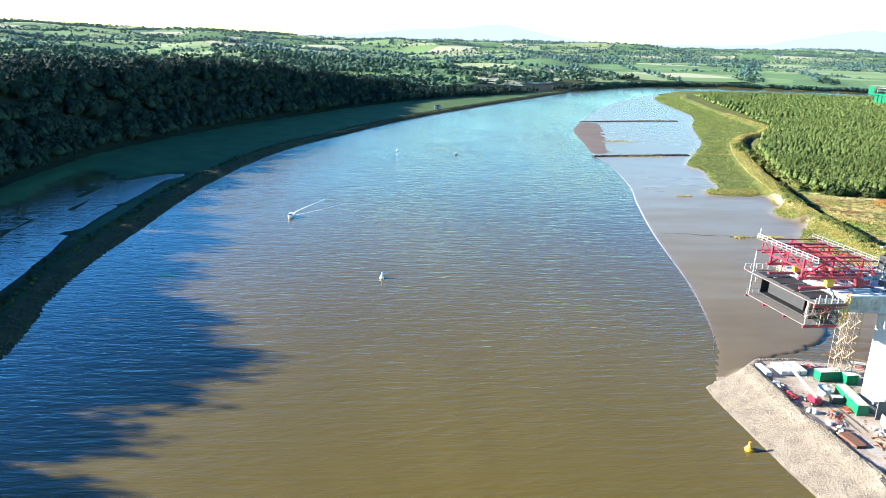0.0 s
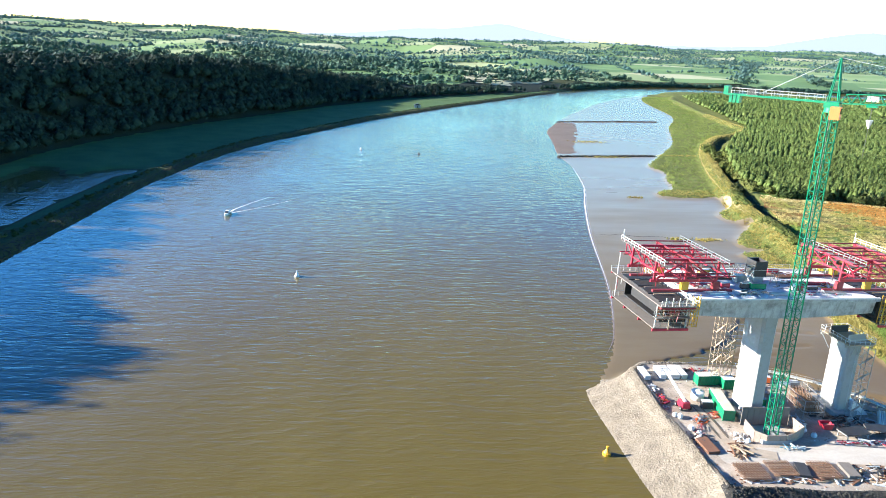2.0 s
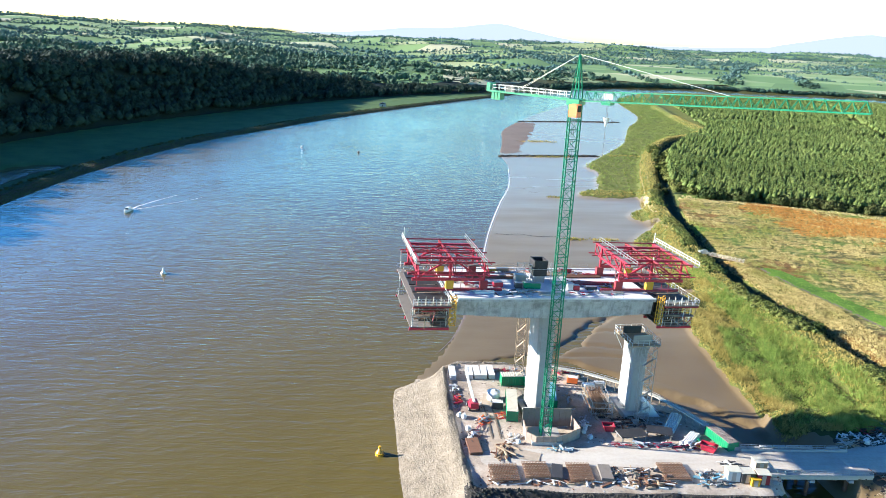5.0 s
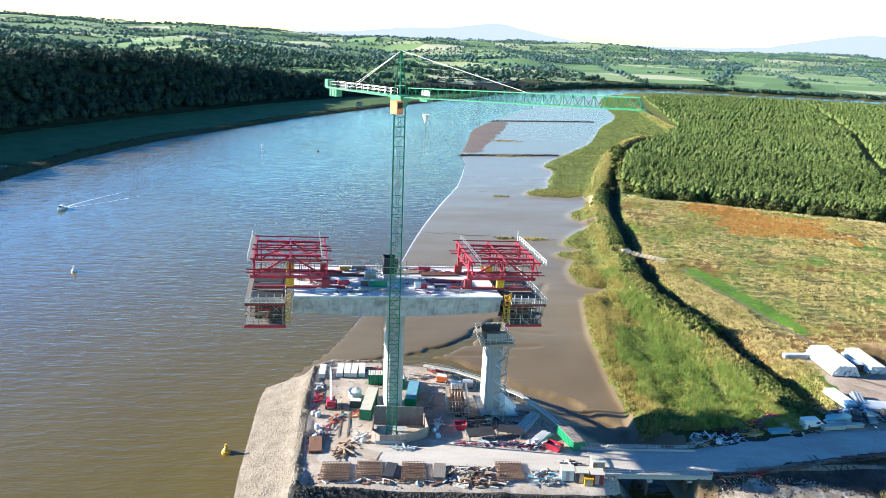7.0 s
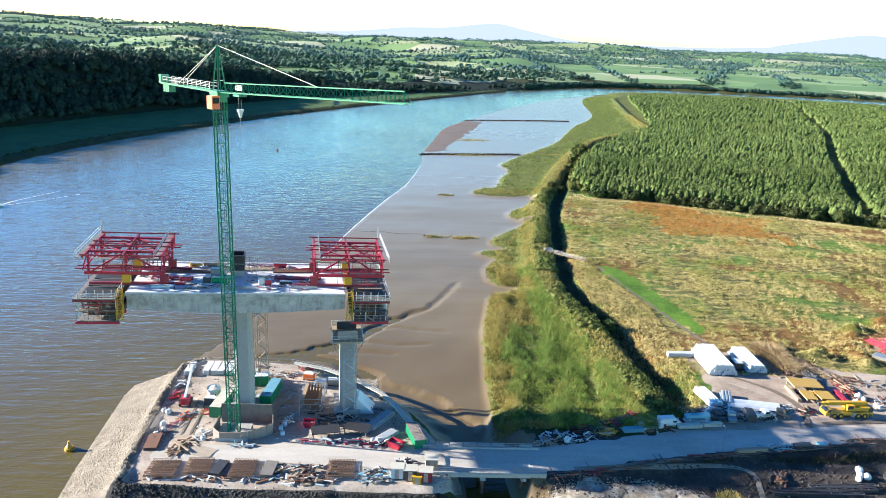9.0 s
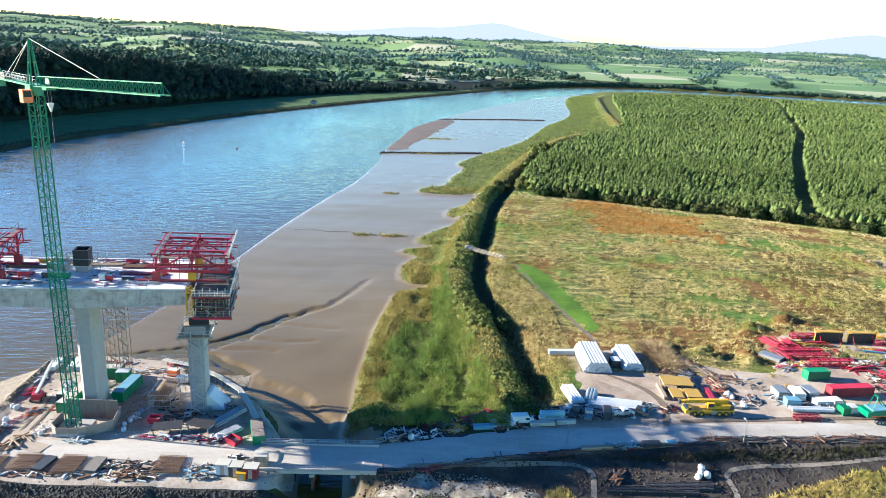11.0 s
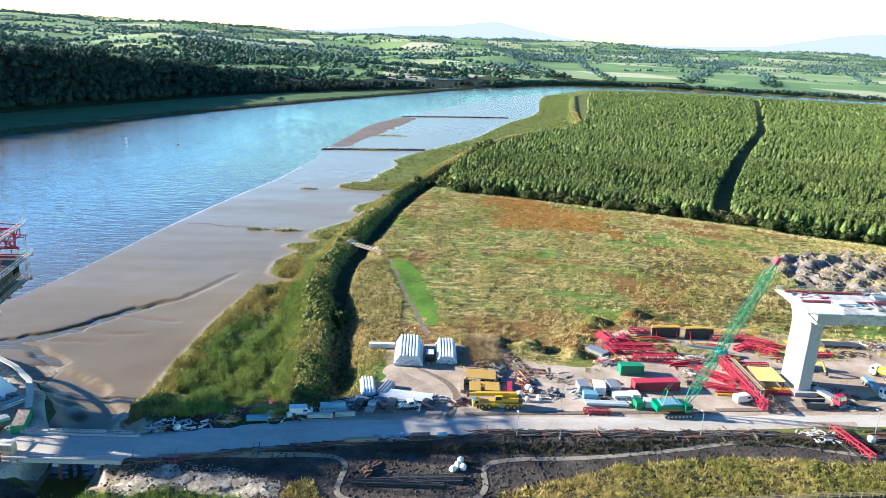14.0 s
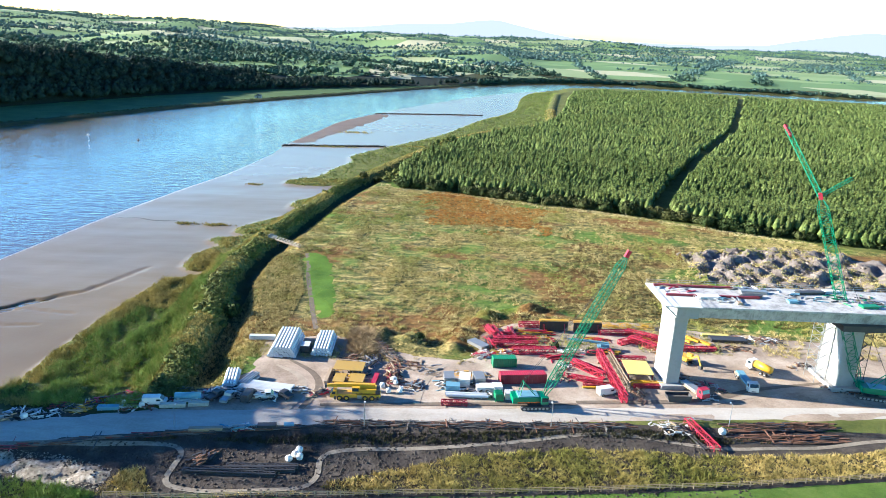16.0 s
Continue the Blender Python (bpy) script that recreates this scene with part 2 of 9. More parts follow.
def box(bm, x0, x1, y0, y1, z0, z1):
    vs = [bm.verts.new(p) for p in ((x0, y0, z0), (x1, y0, z0), (x1, y1, z0), (x0, y1, z0), (x0, y0, z1), (x1, y0, z1), (x1, y1, z1), (x0, y1, z1))]
    for f in ((0, 3, 2, 1), (4, 5, 6, 7), (0, 1, 5, 4), (1, 2, 6, 5), (2, 3, 7, 6), (3, 0, 4, 7)):
        bm.faces.new([vs[i] for i in f])


def beam(bm, p, q, w, h=None):
    """A square bar from p to q."""
    p, q = Vector(p), Vector(q)
    h = h or w
    d = (q - p).normalized()
    side = d.cross(Vector((0, 0, 1)))
    side = Vector((1, 0, 0)) if side.length < 0.01 else side.normalized()
    up = side.cross(d).normalized()
    a, b = side * w / 2, up * h / 2
    vs = [bm.verts.new(o + s * a + t * b) for o in (p, q) for s, t in ((-1, -1), (1, -1), (1, 1), (-1, 1))]
    for f in ((0, 1, 2, 3), (7, 6, 5, 4), (0, 4, 5, 1), (1, 5, 6, 2), (2, 6, 7, 3), (3, 7, 4, 0)):
        bm.faces.new([vs[i] for i in f])


def tube(bm, p, q, r, r2=None, n=10, caps=True):
    """A round bar or cone from p to q."""
    p, q = Vector(p), Vector(q)
    r2 = r if r2 is None else r2
    d = (q - p).normalized()
    a = d.cross(Vector((0, 0, 1)))
    a = Vector((1, 0, 0)) if a.length < 0.01 else a.normalized()
    b = d.cross(a)
    rings = [[bm.verts.new(o + rr * (math.cos(2 * math.pi * i / n) * a + math.sin(2 * math.pi * i / n) * b)) for i in range(n)] for o, rr in ((p, r), (q, r2))]
    for i in range(n):
        bm.faces.new((rings[0][i], rings[0][(i + 1) % n], rings[1][(i + 1) % n], rings[1][i]))
    if caps:
        bm.faces.new(rings[0][::-1])
        bm.faces.new(rings[1])


def prism(bm, poly, z0, z1):
    """An upright prism on a polygon of (x, y)."""
    lo = [bm.verts.new((x, y, z0)) for x, y in poly]
    hi = [bm.verts.new((x, y, z1)) for x, y in poly]
    n = len(poly)
    bm.faces.new(lo[::-1])
    bm.faces.new(hi)
    for i in range(n):
        bm.faces.new((lo[i], lo[(i + 1) % n], hi[(i + 1) % n], hi[i]))


def profile(bm, pts, y0, y1):
    """An outline of (x, z) drawn out along y."""
    a = [bm.verts.new((x, y0, z)) for x, z in pts]
    b = [bm.verts.new((x, y1, z)) for x, z in pts]
    n = len(pts)
    bm.faces.new(a)
    bm.faces.new(b[::-1])
    for i in range(n):
        bm.faces.new((a[i], b[i], b[(i + 1) % n], a[(i + 1) % n]))


# ---- plan: shore lines and outlines, in metres ----
LEFT_SHORE = [(-96, -400), (-100, 60), (-106, 178), (-113, 212), (-118, 240), (-119, 278), (-117, 330), (-117, 384), (-109, 473), (-87, 573), (-57, 640), (-8, 764), (62, 900), (157, 1064), (260, 1235), (352, 1400)]
FAR_SHORE = [(450, 1505), (550, 1575), (668, 1602), (797, 1588), (905, 1560), (1025, 1545), (1185, 1490), (1600, 1330), (5000, 900)]
RIGHT_SHORE = [(5000, 700), (1600, 1190), (1124, 1335), (1030, 1375), (863, 1420), (664, 1450), (540, 1410), (432, 1278), (347, 1149), (270, 985), (215, 850), (190, 775), (170, 720), (161, 630), (148, 552), (151, 515), (140, 433), (128, 381), (115, 317), (104, 248), (97, 216), (91, 192), (84, 178), (78, 164), (78, 140), (80, 118), (82, 100), (95, 88), (112, 60), (120, -400)]
VEG_EDGE = [(163, 141), (164.2, 153), (164, 165.5), (164.8, 178.5), (165.8, 193.5), (166.3, 202), (168.6, 216), (170.6, 229), (173.7, 234.7), (179.1, 238), (182.5, 242), (176.7, 244.2), (172.2, 249.5), (172.6, 263), (174.8, 270.3), (179, 277.5), (170.5, 283.6), (173.5, 288.6), (186, 291.5), (176.5, 298.6), (183, 313), (194.5, 329.6), (204, 336.5), (205, 341), (193, 345), (192.8, 358), (199.5, 369), (210, 374), (216, 403), (196, 398.5), (179.5, 403), (177.5, 409), (184.5, 421), (195.4, 426), (200.9, 460), (210, 482), (204.5, 504), (209.3, 517), (233, 562), (271, 635), (292, 699), (317, 777), (348, 843), (372, 917), (396, 1090), (425, 1210), (470, 1300), (540, 1395), (664, 1435), (863, 1405), (1124, 1320), (1600, 1175), (5000, 690), (5000, -400), (170, -400), (168, 60), (170, 118), (172, 124), (172, 134)]
DYKE = [(203, 146), (201, 162), (199.5, 181), (197.5, 206), (193, 226), (193, 250), (198, 289), (202.5, 318), (208, 352), (213.5, 380), (224, 413), (238, 462), (258, 524), (275, 570), (300, 627), (325, 668), (359, 700), (392, 748), (396, 790), (404, 850), (418, 930), (465, 1171), (500, 1250)]
PLATFORM = [(92, 117), (90.5, 131), (88.5, 159), (89, 167), (92, 170), (104, 170.8), (117, 169.5), (130, 164.5), (142, 152), (149, 139), (154, 133), (156, 122), (150, 117)]
ROAD = [(97, 127.2), (120, 128.5), (150, 126.8), (168, 127.3), (182, 130), (206, 135.6), (228, 139.5), (250, 141.7), (280, 143.6), (313, 146.8), (345, 149.3), (375, 151.6), (420, 155), (600, 170)]
YARD = [(206, 140), (213, 148), (219, 161), (218, 180), (240, 186), (254, 178), (262, 174), (275, 172), (280, 193), (296, 203), (333, 203), (346, 198), (400, 192), (560, 190), (560, 160), (420, 150), (313, 142), (250, 137)]
FIELD = [(208, 150), (208.5, 184), (207, 212), (203, 243), (204, 276), (212, 318), (224, 374), (241, 412), (250, 392), (283, 382), (339, 361), (386, 336), (424, 318), (560, 250), (560, 188), (400, 180), (346, 180), (296, 180), (270, 162), (240, 165), (222, 160), (214, 148)]
LUSH = [(214, 262), (219, 266), (228, 258), (232, 236), (236, 214), (236.5, 202), (233, 194), (229, 200), (225, 212), (219.5, 238)]
SANDY = [(171, 118.5), (178, 123.6), (193, 123), (203, 120), (206.5, 115.5), (198, 114), (186, 116.2), (175, 114.2)]
SPOIL = [(366, 246), (392, 236), (436, 232), (470, 270), (436, 292), (398, 294), (366, 280)]
GULLIES = [([(100, 180), (104, 181.4), (109, 182.7), (114.4, 185.5), (122.6, 190), (129.5, 196.5), (133, 203), (138, 210), (150.6, 222), (156, 234), (161, 248)], 2.6, 1.0), ([(111, 181), (117.5, 183), (124, 181.7), (129.4, 176.3), (135.5, 171.5)], 2.4, 0.7), ([(133, 203), (140, 205), (149, 203), (156, 202)], 1.2, 0.3), ([(126, 193), (133, 194), (141, 192), (150, 193)], 1.2, 0.3), ([(117, 187), (124, 186), (132, 187), (140, 186)], 1.3, 0.35)]
CREEK = [(165, 40), (163, 100), (161, 122), (160, 136), (156, 148), (150, 156), (141, 163), (132, 168)]
WOOD_FRONT = [(246, 396), (289, 384), (312, 374), (350, 360), (386, 344), (424, 322), (600, 236), (1400, -100)]
WOOD = [(246, 396), (289, 384), (312, 374), (350, 360), (386, 344), (424, 322), (600, 236), (1500, -60), (1900, 880), (1120, 1175), (1040, 1210), (860, 1262), (664, 1300), (580, 1300), (514, 1260), (470, 1090), (431, 902), (392, 745), (350, 682), (291, 573), (262, 500), (244, 440)]
RIDE = [(372, 330), (378, 345), (408, 412), (480, 556), (580, 742), (790, 1222), (850, 1390)]
LEFT_FOOT = [(-170, -400), (-180, 60), (-178, 130), (-190, 200), (-205, 300), (-219, 396), (-219, 461), (-210, 530), (-191, 597), (-164, 676), (-125, 761), (-76, 871), (-10, 990), (75, 1100), (176, 1200), (300, 1345), (352, 1400), (450, 1525), (548, 1595), (664, 1622), (800, 1608), (908, 1580), (1028, 1565), (1188, 1510), (1600, 1350), (5000, 920)]
LAGOON = [(-128, 190), (-133, 233), (-137.5, 262), (-141, 300), (-142.5, 345), (-140.5, 384), (-140, 424), (-134, 447), (-145, 446), (-154.2, 435.4), (-160, 422.3), (-170.7, 425), (-182, 441), (-192.4, 444), (-192.8, 402), (-191, 380), (-193, 345), (-192, 260), (-175, 190)]


def smooth(line, n=2):
    """Corners of a line cut round."""
    for _ in range(n):
        out = [line[0]]
        for a, b in zip(line[:-1], line[1:]):
            out += [(a[0] * 0.75 + b[0] * 0.25, a[1] * 0.75 + b[1] * 0.25), (a[0] * 0.25 + b[0] * 0.75, a[1] * 0.25 + b[1] * 0.75)]
        line = out + [line[-1]]
    return line


LEFT_SHORE, RIGHT_SHORE, VEG_EDGE = smooth(LEFT_SHORE), smooth(RIGHT_SHORE), smooth(VEG_EDGE, 1)


def seg_dist(x, y, line, closed=False):
    """Distance from points to a line of (x, y), and how far along it the nearest place lies."""
    p = np.array(line, dtype=float)
    if closed:
        p = np.vstack([p, p[:1]])
    best = np.full(x.shape, 1e18)
    along = np.zeros(x.shape)
    run = 0.0
    for a, b in zip(p[:-1], p[1:]):
        d = b - a
        n = math.hypot(*d)
        t = np.clip(((x - a[0]) * d[0] + (y - a[1]) * d[1]) / (n * n), 0, 1)
        q = (x - a[0] - t * d[0]) ** 2 + (y - a[1] - t * d[1]) ** 2
        near = q < best
        best = np.where(near, q, best)
        along = np.where(near, run + t * n, along)
        run += n
    return np.sqrt(best), along


def inside(x, y, poly):
    p = np.array(poly, dtype=float)
    res = np.zeros(x.shape, dtype=bool)
    for (x0, y0), (x1, y1) in zip(p, np.roll(p, -1, axis=0)):
        if y0 != y1:
            res ^= ((y0 > y) != (y1 > y)) & (x < (x1 - x0) * (y - y0) / (y1 - y0) + x0)
    return res


def sdist(x, y, poly):
    """Signed distance to an outline, above zero inside."""
    d = seg_dist(x, y, poly, True)[0]
    return np.where(inside(x, y, poly), d, -d)


def lumps(x, y, size, seed=0):
    """Smooth pseudo-noise in -1..1."""
    r = np.random.RandomState(seed)
    out = np.zeros(np.shape(x))
    for k in range(7):
        a, ph = r.uniform(0, 2 * math.pi, 2)
        f = 2 * math.pi / (size * r.uniform(0.6, 1.7))
        out += np.sin(f * (x * math.cos(a) + y * math.sin(a)) + ph)
    return out / 3.2


def step(v, a, b):
    t = np.clip((v - a) / (b - a), 0, 1)
    return t * t * (3 - 2 * t)


RIVER = LEFT_SHORE + FAR_SHORE + RIGHT_SHORE
HILLSIDE = LEFT_FOOT + [(5000, 6000), (-5000, 6000), (-5000, -400)]


def hills(x, y, d):
    """Ground beyond the wooded foot line, d metres behind it."""
    crest = np.interp(y, [100, 150, 170, 178, 186, 207, 217, 232, 246, 268, 284, 292, 322, 345, 480, 650], [40, 40, 42, 37, 46, 51, 49, 46, 43, 38, 45, 37, 45, 39, 41, 44])
    cap = crest - 37 * step(y, 700, 1300)
    steep = cap * step(d, -4, 62 + 60 * step(y, 700, 1300))
    far = np.clip((y - 500) / 4400, 0, 1.1)
    back = np.clip(d / 3000, 0, 1.2)
    rise = (22 + 100 * far) * back ** 0.85 + 52 * step(-x, 300, 2600) * back ** 0.8
    roll = (lumps(x, y, 900, 3) * 15 + lumps(x, y, 380, 4) * 5) * np.clip(d / 500, 0, 1)
    valley = step(x, 420, 640) * (1 - step(y, 3000, 3800))
    plain = 4 + 0.022 * np.maximum(y - 1580, 0)
    return valley * plain + (1 - valley) * (3 + steep * (1 - 0.25 * step(d, 300, 2500)) + rise + roll)


def height(x, y):
    x, y = np.asarray(x, dtype=float), np.asarray(y, dtype=float)
    dw = -sdist(x, y, RIVER)
    dv = sdist(x, y, VEG_EDGE)
    df = sdist(x, y, HILLSIDE)
    right = (x > -40) & (df < 0) & ((x > 60) | (y > 2000)) & (seg_dist(x, y, RIGHT_SHORE)[0] < seg_dist(x, y, LEFT_SHORE)[0])
    # the river bed
    z = np.clip(0.25 * np.minimum(dw, 0), -4, 0) - 0.12
    # the right bank: mud, marsh, dyke, meadow
    mud = np.clip(0.014 * dw, 0, 1.0) + 0.08 * lumps(x, y, 23, 1) * np.clip(dw / 12, 0, 1)
    zr = np.where(dw > 0, mud, z)
    zr = zr + step(dv, -0.8, 1.6) * 0.9 + step(dv, 2, 40) * 0.5
    dk, along = seg_dist(x, y, DYKE)
    off = np.interp(y, [p[1] for p in DYKE], [p[0] for p in DYKE])
    landward = (x > off) & (dv > 0) & (y > 146)
    zr = np.where(landward, 4.0 + 0.25 * lumps(x, y, 45, 2) + 0.12 * lumps(x, y, 11, 7), zr)
    zr = np.where((dv > 0) & (y > 130), np.maximum(zr, 5.6 - np.clip(dk - 2.5, 0, 99) * 0.55), zr)
    ditch = np.abs(dk - 8.5)
    zr = np.where(landward & (dk > 4), zr - 2.6 * step(ditch, 4.5, 1.0) * step(y, 150, 165) * step(-y, -720, -690), zr)
    spoil = sdist(x, y, SPOIL)
    zr = zr + step(spoil, -3, 5) * np.clip(0.9 + 1.5 * lumps(x, y, 9, 61) + 0.7 * lumps(x, y, 4.5, 62), 0, 4)
    # mud gullies
    for gully, wide, deep in GULLIES:
        gd, run = seg_dist(x, y, gully)
        fade = 1 - 0.7 * step(run / 90.0, 0.25, 1.0)
        gd = gd + wide * (0.22 * lumps(x, y, 6, 71) + 0.12 * lumps(x, y, 2.6, 72)) + 0.5 * wide * (1 - fade)
        zr = np.where(dv < 0, zr - deep * fade * step(-gd, -wide, -0.5 * wide), zr)
    # south of the road: falling rough ground
    south = (dv > 0) & (y <= 150) & (x > 160)
    zr = np.where(south, 2.6 + 0.3 * lumps(x, y, 17, 5) + 2.2 * step(y, 112, 140), zr)
    sandy = sdist(x, y, SANDY)
    zr = zr + step(sandy, -2, 3) * np.clip(0.6 + 0.7 * lumps(x, y, 6, 66), 0, 2)
    dy_, _ = seg_dist(x, y, ROAD)
    yd = sdist(x, y, YARD)
    zr = np.where(dv > -4, zr + (5.0 - zr) * step(yd, -6, 0), zr)
    bank = np.exp(-((yd + 6.0) / 3.6) ** 2) * step(x, 238, 250) * (1 - step(x, 296, 312)) * step(y, 160, 172)
    zr = zr + bank * np.clip(1.3 + 1.5 * lumps(x, y, 9, 75) + 0.8 * lumps(x, y, 4, 76), 0, 3.6)
    # platform with its stone slopes
    dp = sdist(x, y, PLATFORM)
    slope = 0.36 + 0.39 * step(y, 165, 171)
    slope = np.where((x > 130), 0.9, slope)
    zr = np.where(dp > 0, 4.5, np.maximum(zr, 4.5 + dp * slope))
    zr = zr + 1.7 * np.clip(1 - np.abs(dp + 1.1) / 1.9, 0, 1) * step(-x, -112, -100)
    # creek under the road
    dc, _ = seg_dist(x, y, CREEK)
    dc = dc + np.where(y > 140, 0.9 * lumps(x, y, 6, 73) + 0.5 * lumps(x, y, 2.6, 74), 0)
    zr = np.where((dc < 14), np.minimum(zr, np.where(y > 137, 0.14, -0.6) + np.clip(dc - 3.5, 0, 99) * 0.62), zr)
    zr = np.where((dp < 0.5) & (x > 150) & (dc < 9), np.minimum(zr, np.where(y > 137, 0.14, -0.3) + np.clip(dc - 3, 0, 99) * 0.7), zr)
    zr = np.where((dc > 7.5), zr + (4.92 - zr) * step(dy_, 8.5, 4.8), zr)
    z = np.where(right, zr, z)
    # the left bank: stone dyke, lagoon, meadow
    dl, _ = seg_dist(x, y, LEFT_SHORE)
    zl = np.clip(dl * 0.42, 0, 2.6) - 1.3 * step(dl, 9, 16) + 0.8 * step(dl, 22, 60)
    zl = np.where(sdist(x, y, LAGOON) > -6, np.minimum(zl, np.clip(-sdist(x, y, LAGOON), -2, 9) * 0.35 - 0.15), zl)
    zl = np.where((sdist(x, y, LAGOON) > 3) & (lumps(x, y, 34, 45) + 0.4 * lumps(x, y, 12, 46) > 0.5), 0.12, zl)
    zl = zl + 0.12 * lumps(x, y, 30, 9)
    left = (dw > 0) & ~right
    z = np.where(left, zl, z)
    z = np.where(df > 0, np.maximum(hills(x, y, df), np.where(left, zl, z)), z)
    return z


def steps(*runs):
    """Grid lines: (start, step) pairs and an end."""
    out = []
    for (a, s), nxt in zip(runs[:-1], runs[1:]):
        b = nxt[0] if isinstance(nxt, tuple) else nxt
        out.append(np.linspace(a, b, max(1, round((b - a) / s)), endpoint=False))
    return np.concatenate(out + [np.array([runs[-1]])])


GX = steps((-4200, 90), (-900, 25), (-320, 8), (60, 2), (90, 1), (170, 2), (480, 6), (700, 14), (1400, 80), 4800)
GY = steps((-400, 30), (60, 6), (100, 2), (140, 1), (250, 2), (300, 4), (560, 8), (900, 14), (1700, 60), 4960)
XX, YY = np.meshgrid(GX, GY)
ZZ = height(XX, YY)
FARMLAND = (sdist(XX, YY, HILLSIDE) > 150)
GROUND_Z = np.where(FARMLAND, ZZ - 3, ZZ)


def lattice_faces(keep):
    ny, nx = XX.shape
    idx = np.arange(ny * nx).reshape(ny, nx)
    q = np.stack([idx[:-1, :-1], idx[:-1, 1:], idx[1:, 1:], idx[1:, :-1]], axis=-1)
    return q[keep]


def ground_z(x, y):
    """Height of the ground sheet at single places or arrays."""
    x, y = np.asarray(x, dtype=float), np.asarray(y, dtype=float)
    i = np.clip(np.searchsorted(GX, x) - 1, 0, len(GX) - 2)
    j = np.clip(np.searchsorted(GY, y) - 1, 0, len(GY) - 2)
    u, v = (x - GX[i]) / (GX[i + 1] - GX[i]), (y - GY[j]) / (GY[j + 1] - GY[j])
    return ZZ[j, i] * (1 - u) * (1 - v) + ZZ[j, i + 1] * u * (1 - v) + ZZ[j + 1, i] * (1 - u) * v + ZZ[j + 1, i + 1] * u * v


def sheet(name, d, material, lift, label, category, wobble=0.0, seed=0, depth=0.4):
    """A skin over the ground where d > 0, sinking below it at its edge."""
    if wobble:
        d = d + wobble * lumps(XX, YY, 9, seed) + wobble * 0.5 * lumps(XX, YY, 3.5, seed + 1)
    near = d > -6
    keep = near[:-1, :-1] | near[:-1, 1:] | near[1:, 1:] | near[1:, :-1]
    z = ZZ + np.clip(d * 0.06, -depth, lift)
    f = lattice_faces(keep)
    used, inv = np.unique(f, return_inverse=True)
    v = np.stack([XX.ravel()[used], YY.ravel()[used], z.ravel()[used]], axis=1)
    return tagged(new(name, mesh_of(name, v, inv.reshape(f.shape), material, True)), label, category, kind="structure")


V0 = np.stack([XX.ravel(), YY.ravel(), GROUND_Z.ravel()], axis=1)
ground = tagged(new("ground", mesh_of("ground", V0, lattice_faces(np.ones((len(GY) - 1, len(GX) - 1), dtype=bool)), M_GROUND, True)), "rough grassy river valley ground", "ground", kind="structure")

bm = bmesh.new()
for x0, x1, y0, y1 in ((-700, 5000, -500, 1700),):
    vs = [bm.verts.new(p) for p in ((x0, y0, 0), (x1, y0, 0), (x1, y1, 0), (x0, y1, 0))]
    bm.faces.new(vs)
water = tagged(part("water", bm, M_WATER), "brown silty tidal river water with small ripples", "river", kind="structure")

D_RIVER = -sdist(XX, YY, RIVER)
D_VEG = sdist(XX, YY, VEG_EDGE)
RIGHT_BANK = (XX > 60) & (sdist(XX, YY, HILLSIDE) < 0) & (seg_dist(XX, YY, RIGHT_SHORE)[0] < seg_dist(XX, YY, LEFT_SHORE)[0])
D_PLAT = sdist(XX, YY, PLATFORM)
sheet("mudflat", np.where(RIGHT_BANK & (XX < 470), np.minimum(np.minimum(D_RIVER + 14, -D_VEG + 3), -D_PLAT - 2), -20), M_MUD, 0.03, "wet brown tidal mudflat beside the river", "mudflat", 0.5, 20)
M_BAR = soil("drying_sandy_mud", [(0.3, (0.15, 0.112, 0.082)), (0.6, (0.21, 0.162, 0.122))], 0.05, 0.6, 0.6, 0.3, 0.15)
BAR = [(151, 556), (150, 600), (157, 640), (165, 690), (175, 745), (190, 790), (205, 804), (218, 796), (206, 730), (188, 660), (176, 610), (166, 566)]
sheet("sand_bar", np.where(RIGHT_BANK, np.minimum(sdist(XX, YY, BAR), D_RIVER + 3), -20), M_BAR, 0.10, "drying sandy mud bar at the water's edge", "sand bar", 2.0, 29)
sheet("marsh", np.where(RIGHT_BANK & (YY > 140), np.minimum(D_VEG, 60), -20), M_MARSH, 0.06, "reedy green saltmarsh along the mudflat", "marsh", 0.6, 22)
sheet("meadow", sdist(XX, YY, FIELD), M_MEADOW, 0.10, "rough tussocky meadow of straw and green grass", "meadow", 0.8, 24)
# weed colour darkened to hold the shade lying in the ditch
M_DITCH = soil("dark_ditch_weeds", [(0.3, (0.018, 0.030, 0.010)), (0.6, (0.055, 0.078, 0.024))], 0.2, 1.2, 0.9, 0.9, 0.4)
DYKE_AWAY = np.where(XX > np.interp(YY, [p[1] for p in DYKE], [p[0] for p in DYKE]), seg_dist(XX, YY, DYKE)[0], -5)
sheet("ditch", np.where((YY > 152) & (YY < 700), 4.0 - np.abs(DYKE_AWAY - 8.5), -20), M_DITCH, 0.16, "weedy drainage ditch behind the dyke, darkened for its shade", "ditch", 0.8, 23)
sheet("grass_strip", sdist(XX, YY, LUSH), M_LUSH, 0.14, "bright green strip of short grass in the meadow", "grass", 0.8, 25)
sheet("yard", sdist(XX, YY, YARD), M_YARD, 0.2, "crushed stone construction yard", "yard", 0.7, 26)
M_PLAT = soil("trodden_platform_stone", [(0.3, (0.20, 0.16, 0.12)), (0.5, (0.44, 0.37, 0.295)), (0.7, (0.68, 0.60, 0.50))], 0.16, 2.0, 0.9, 0.6, 0.15)
sheet("platform", D_PLAT, M_PLAT, 0.08, "crushed stone working platform in the river", "platform", 0.15, 27)
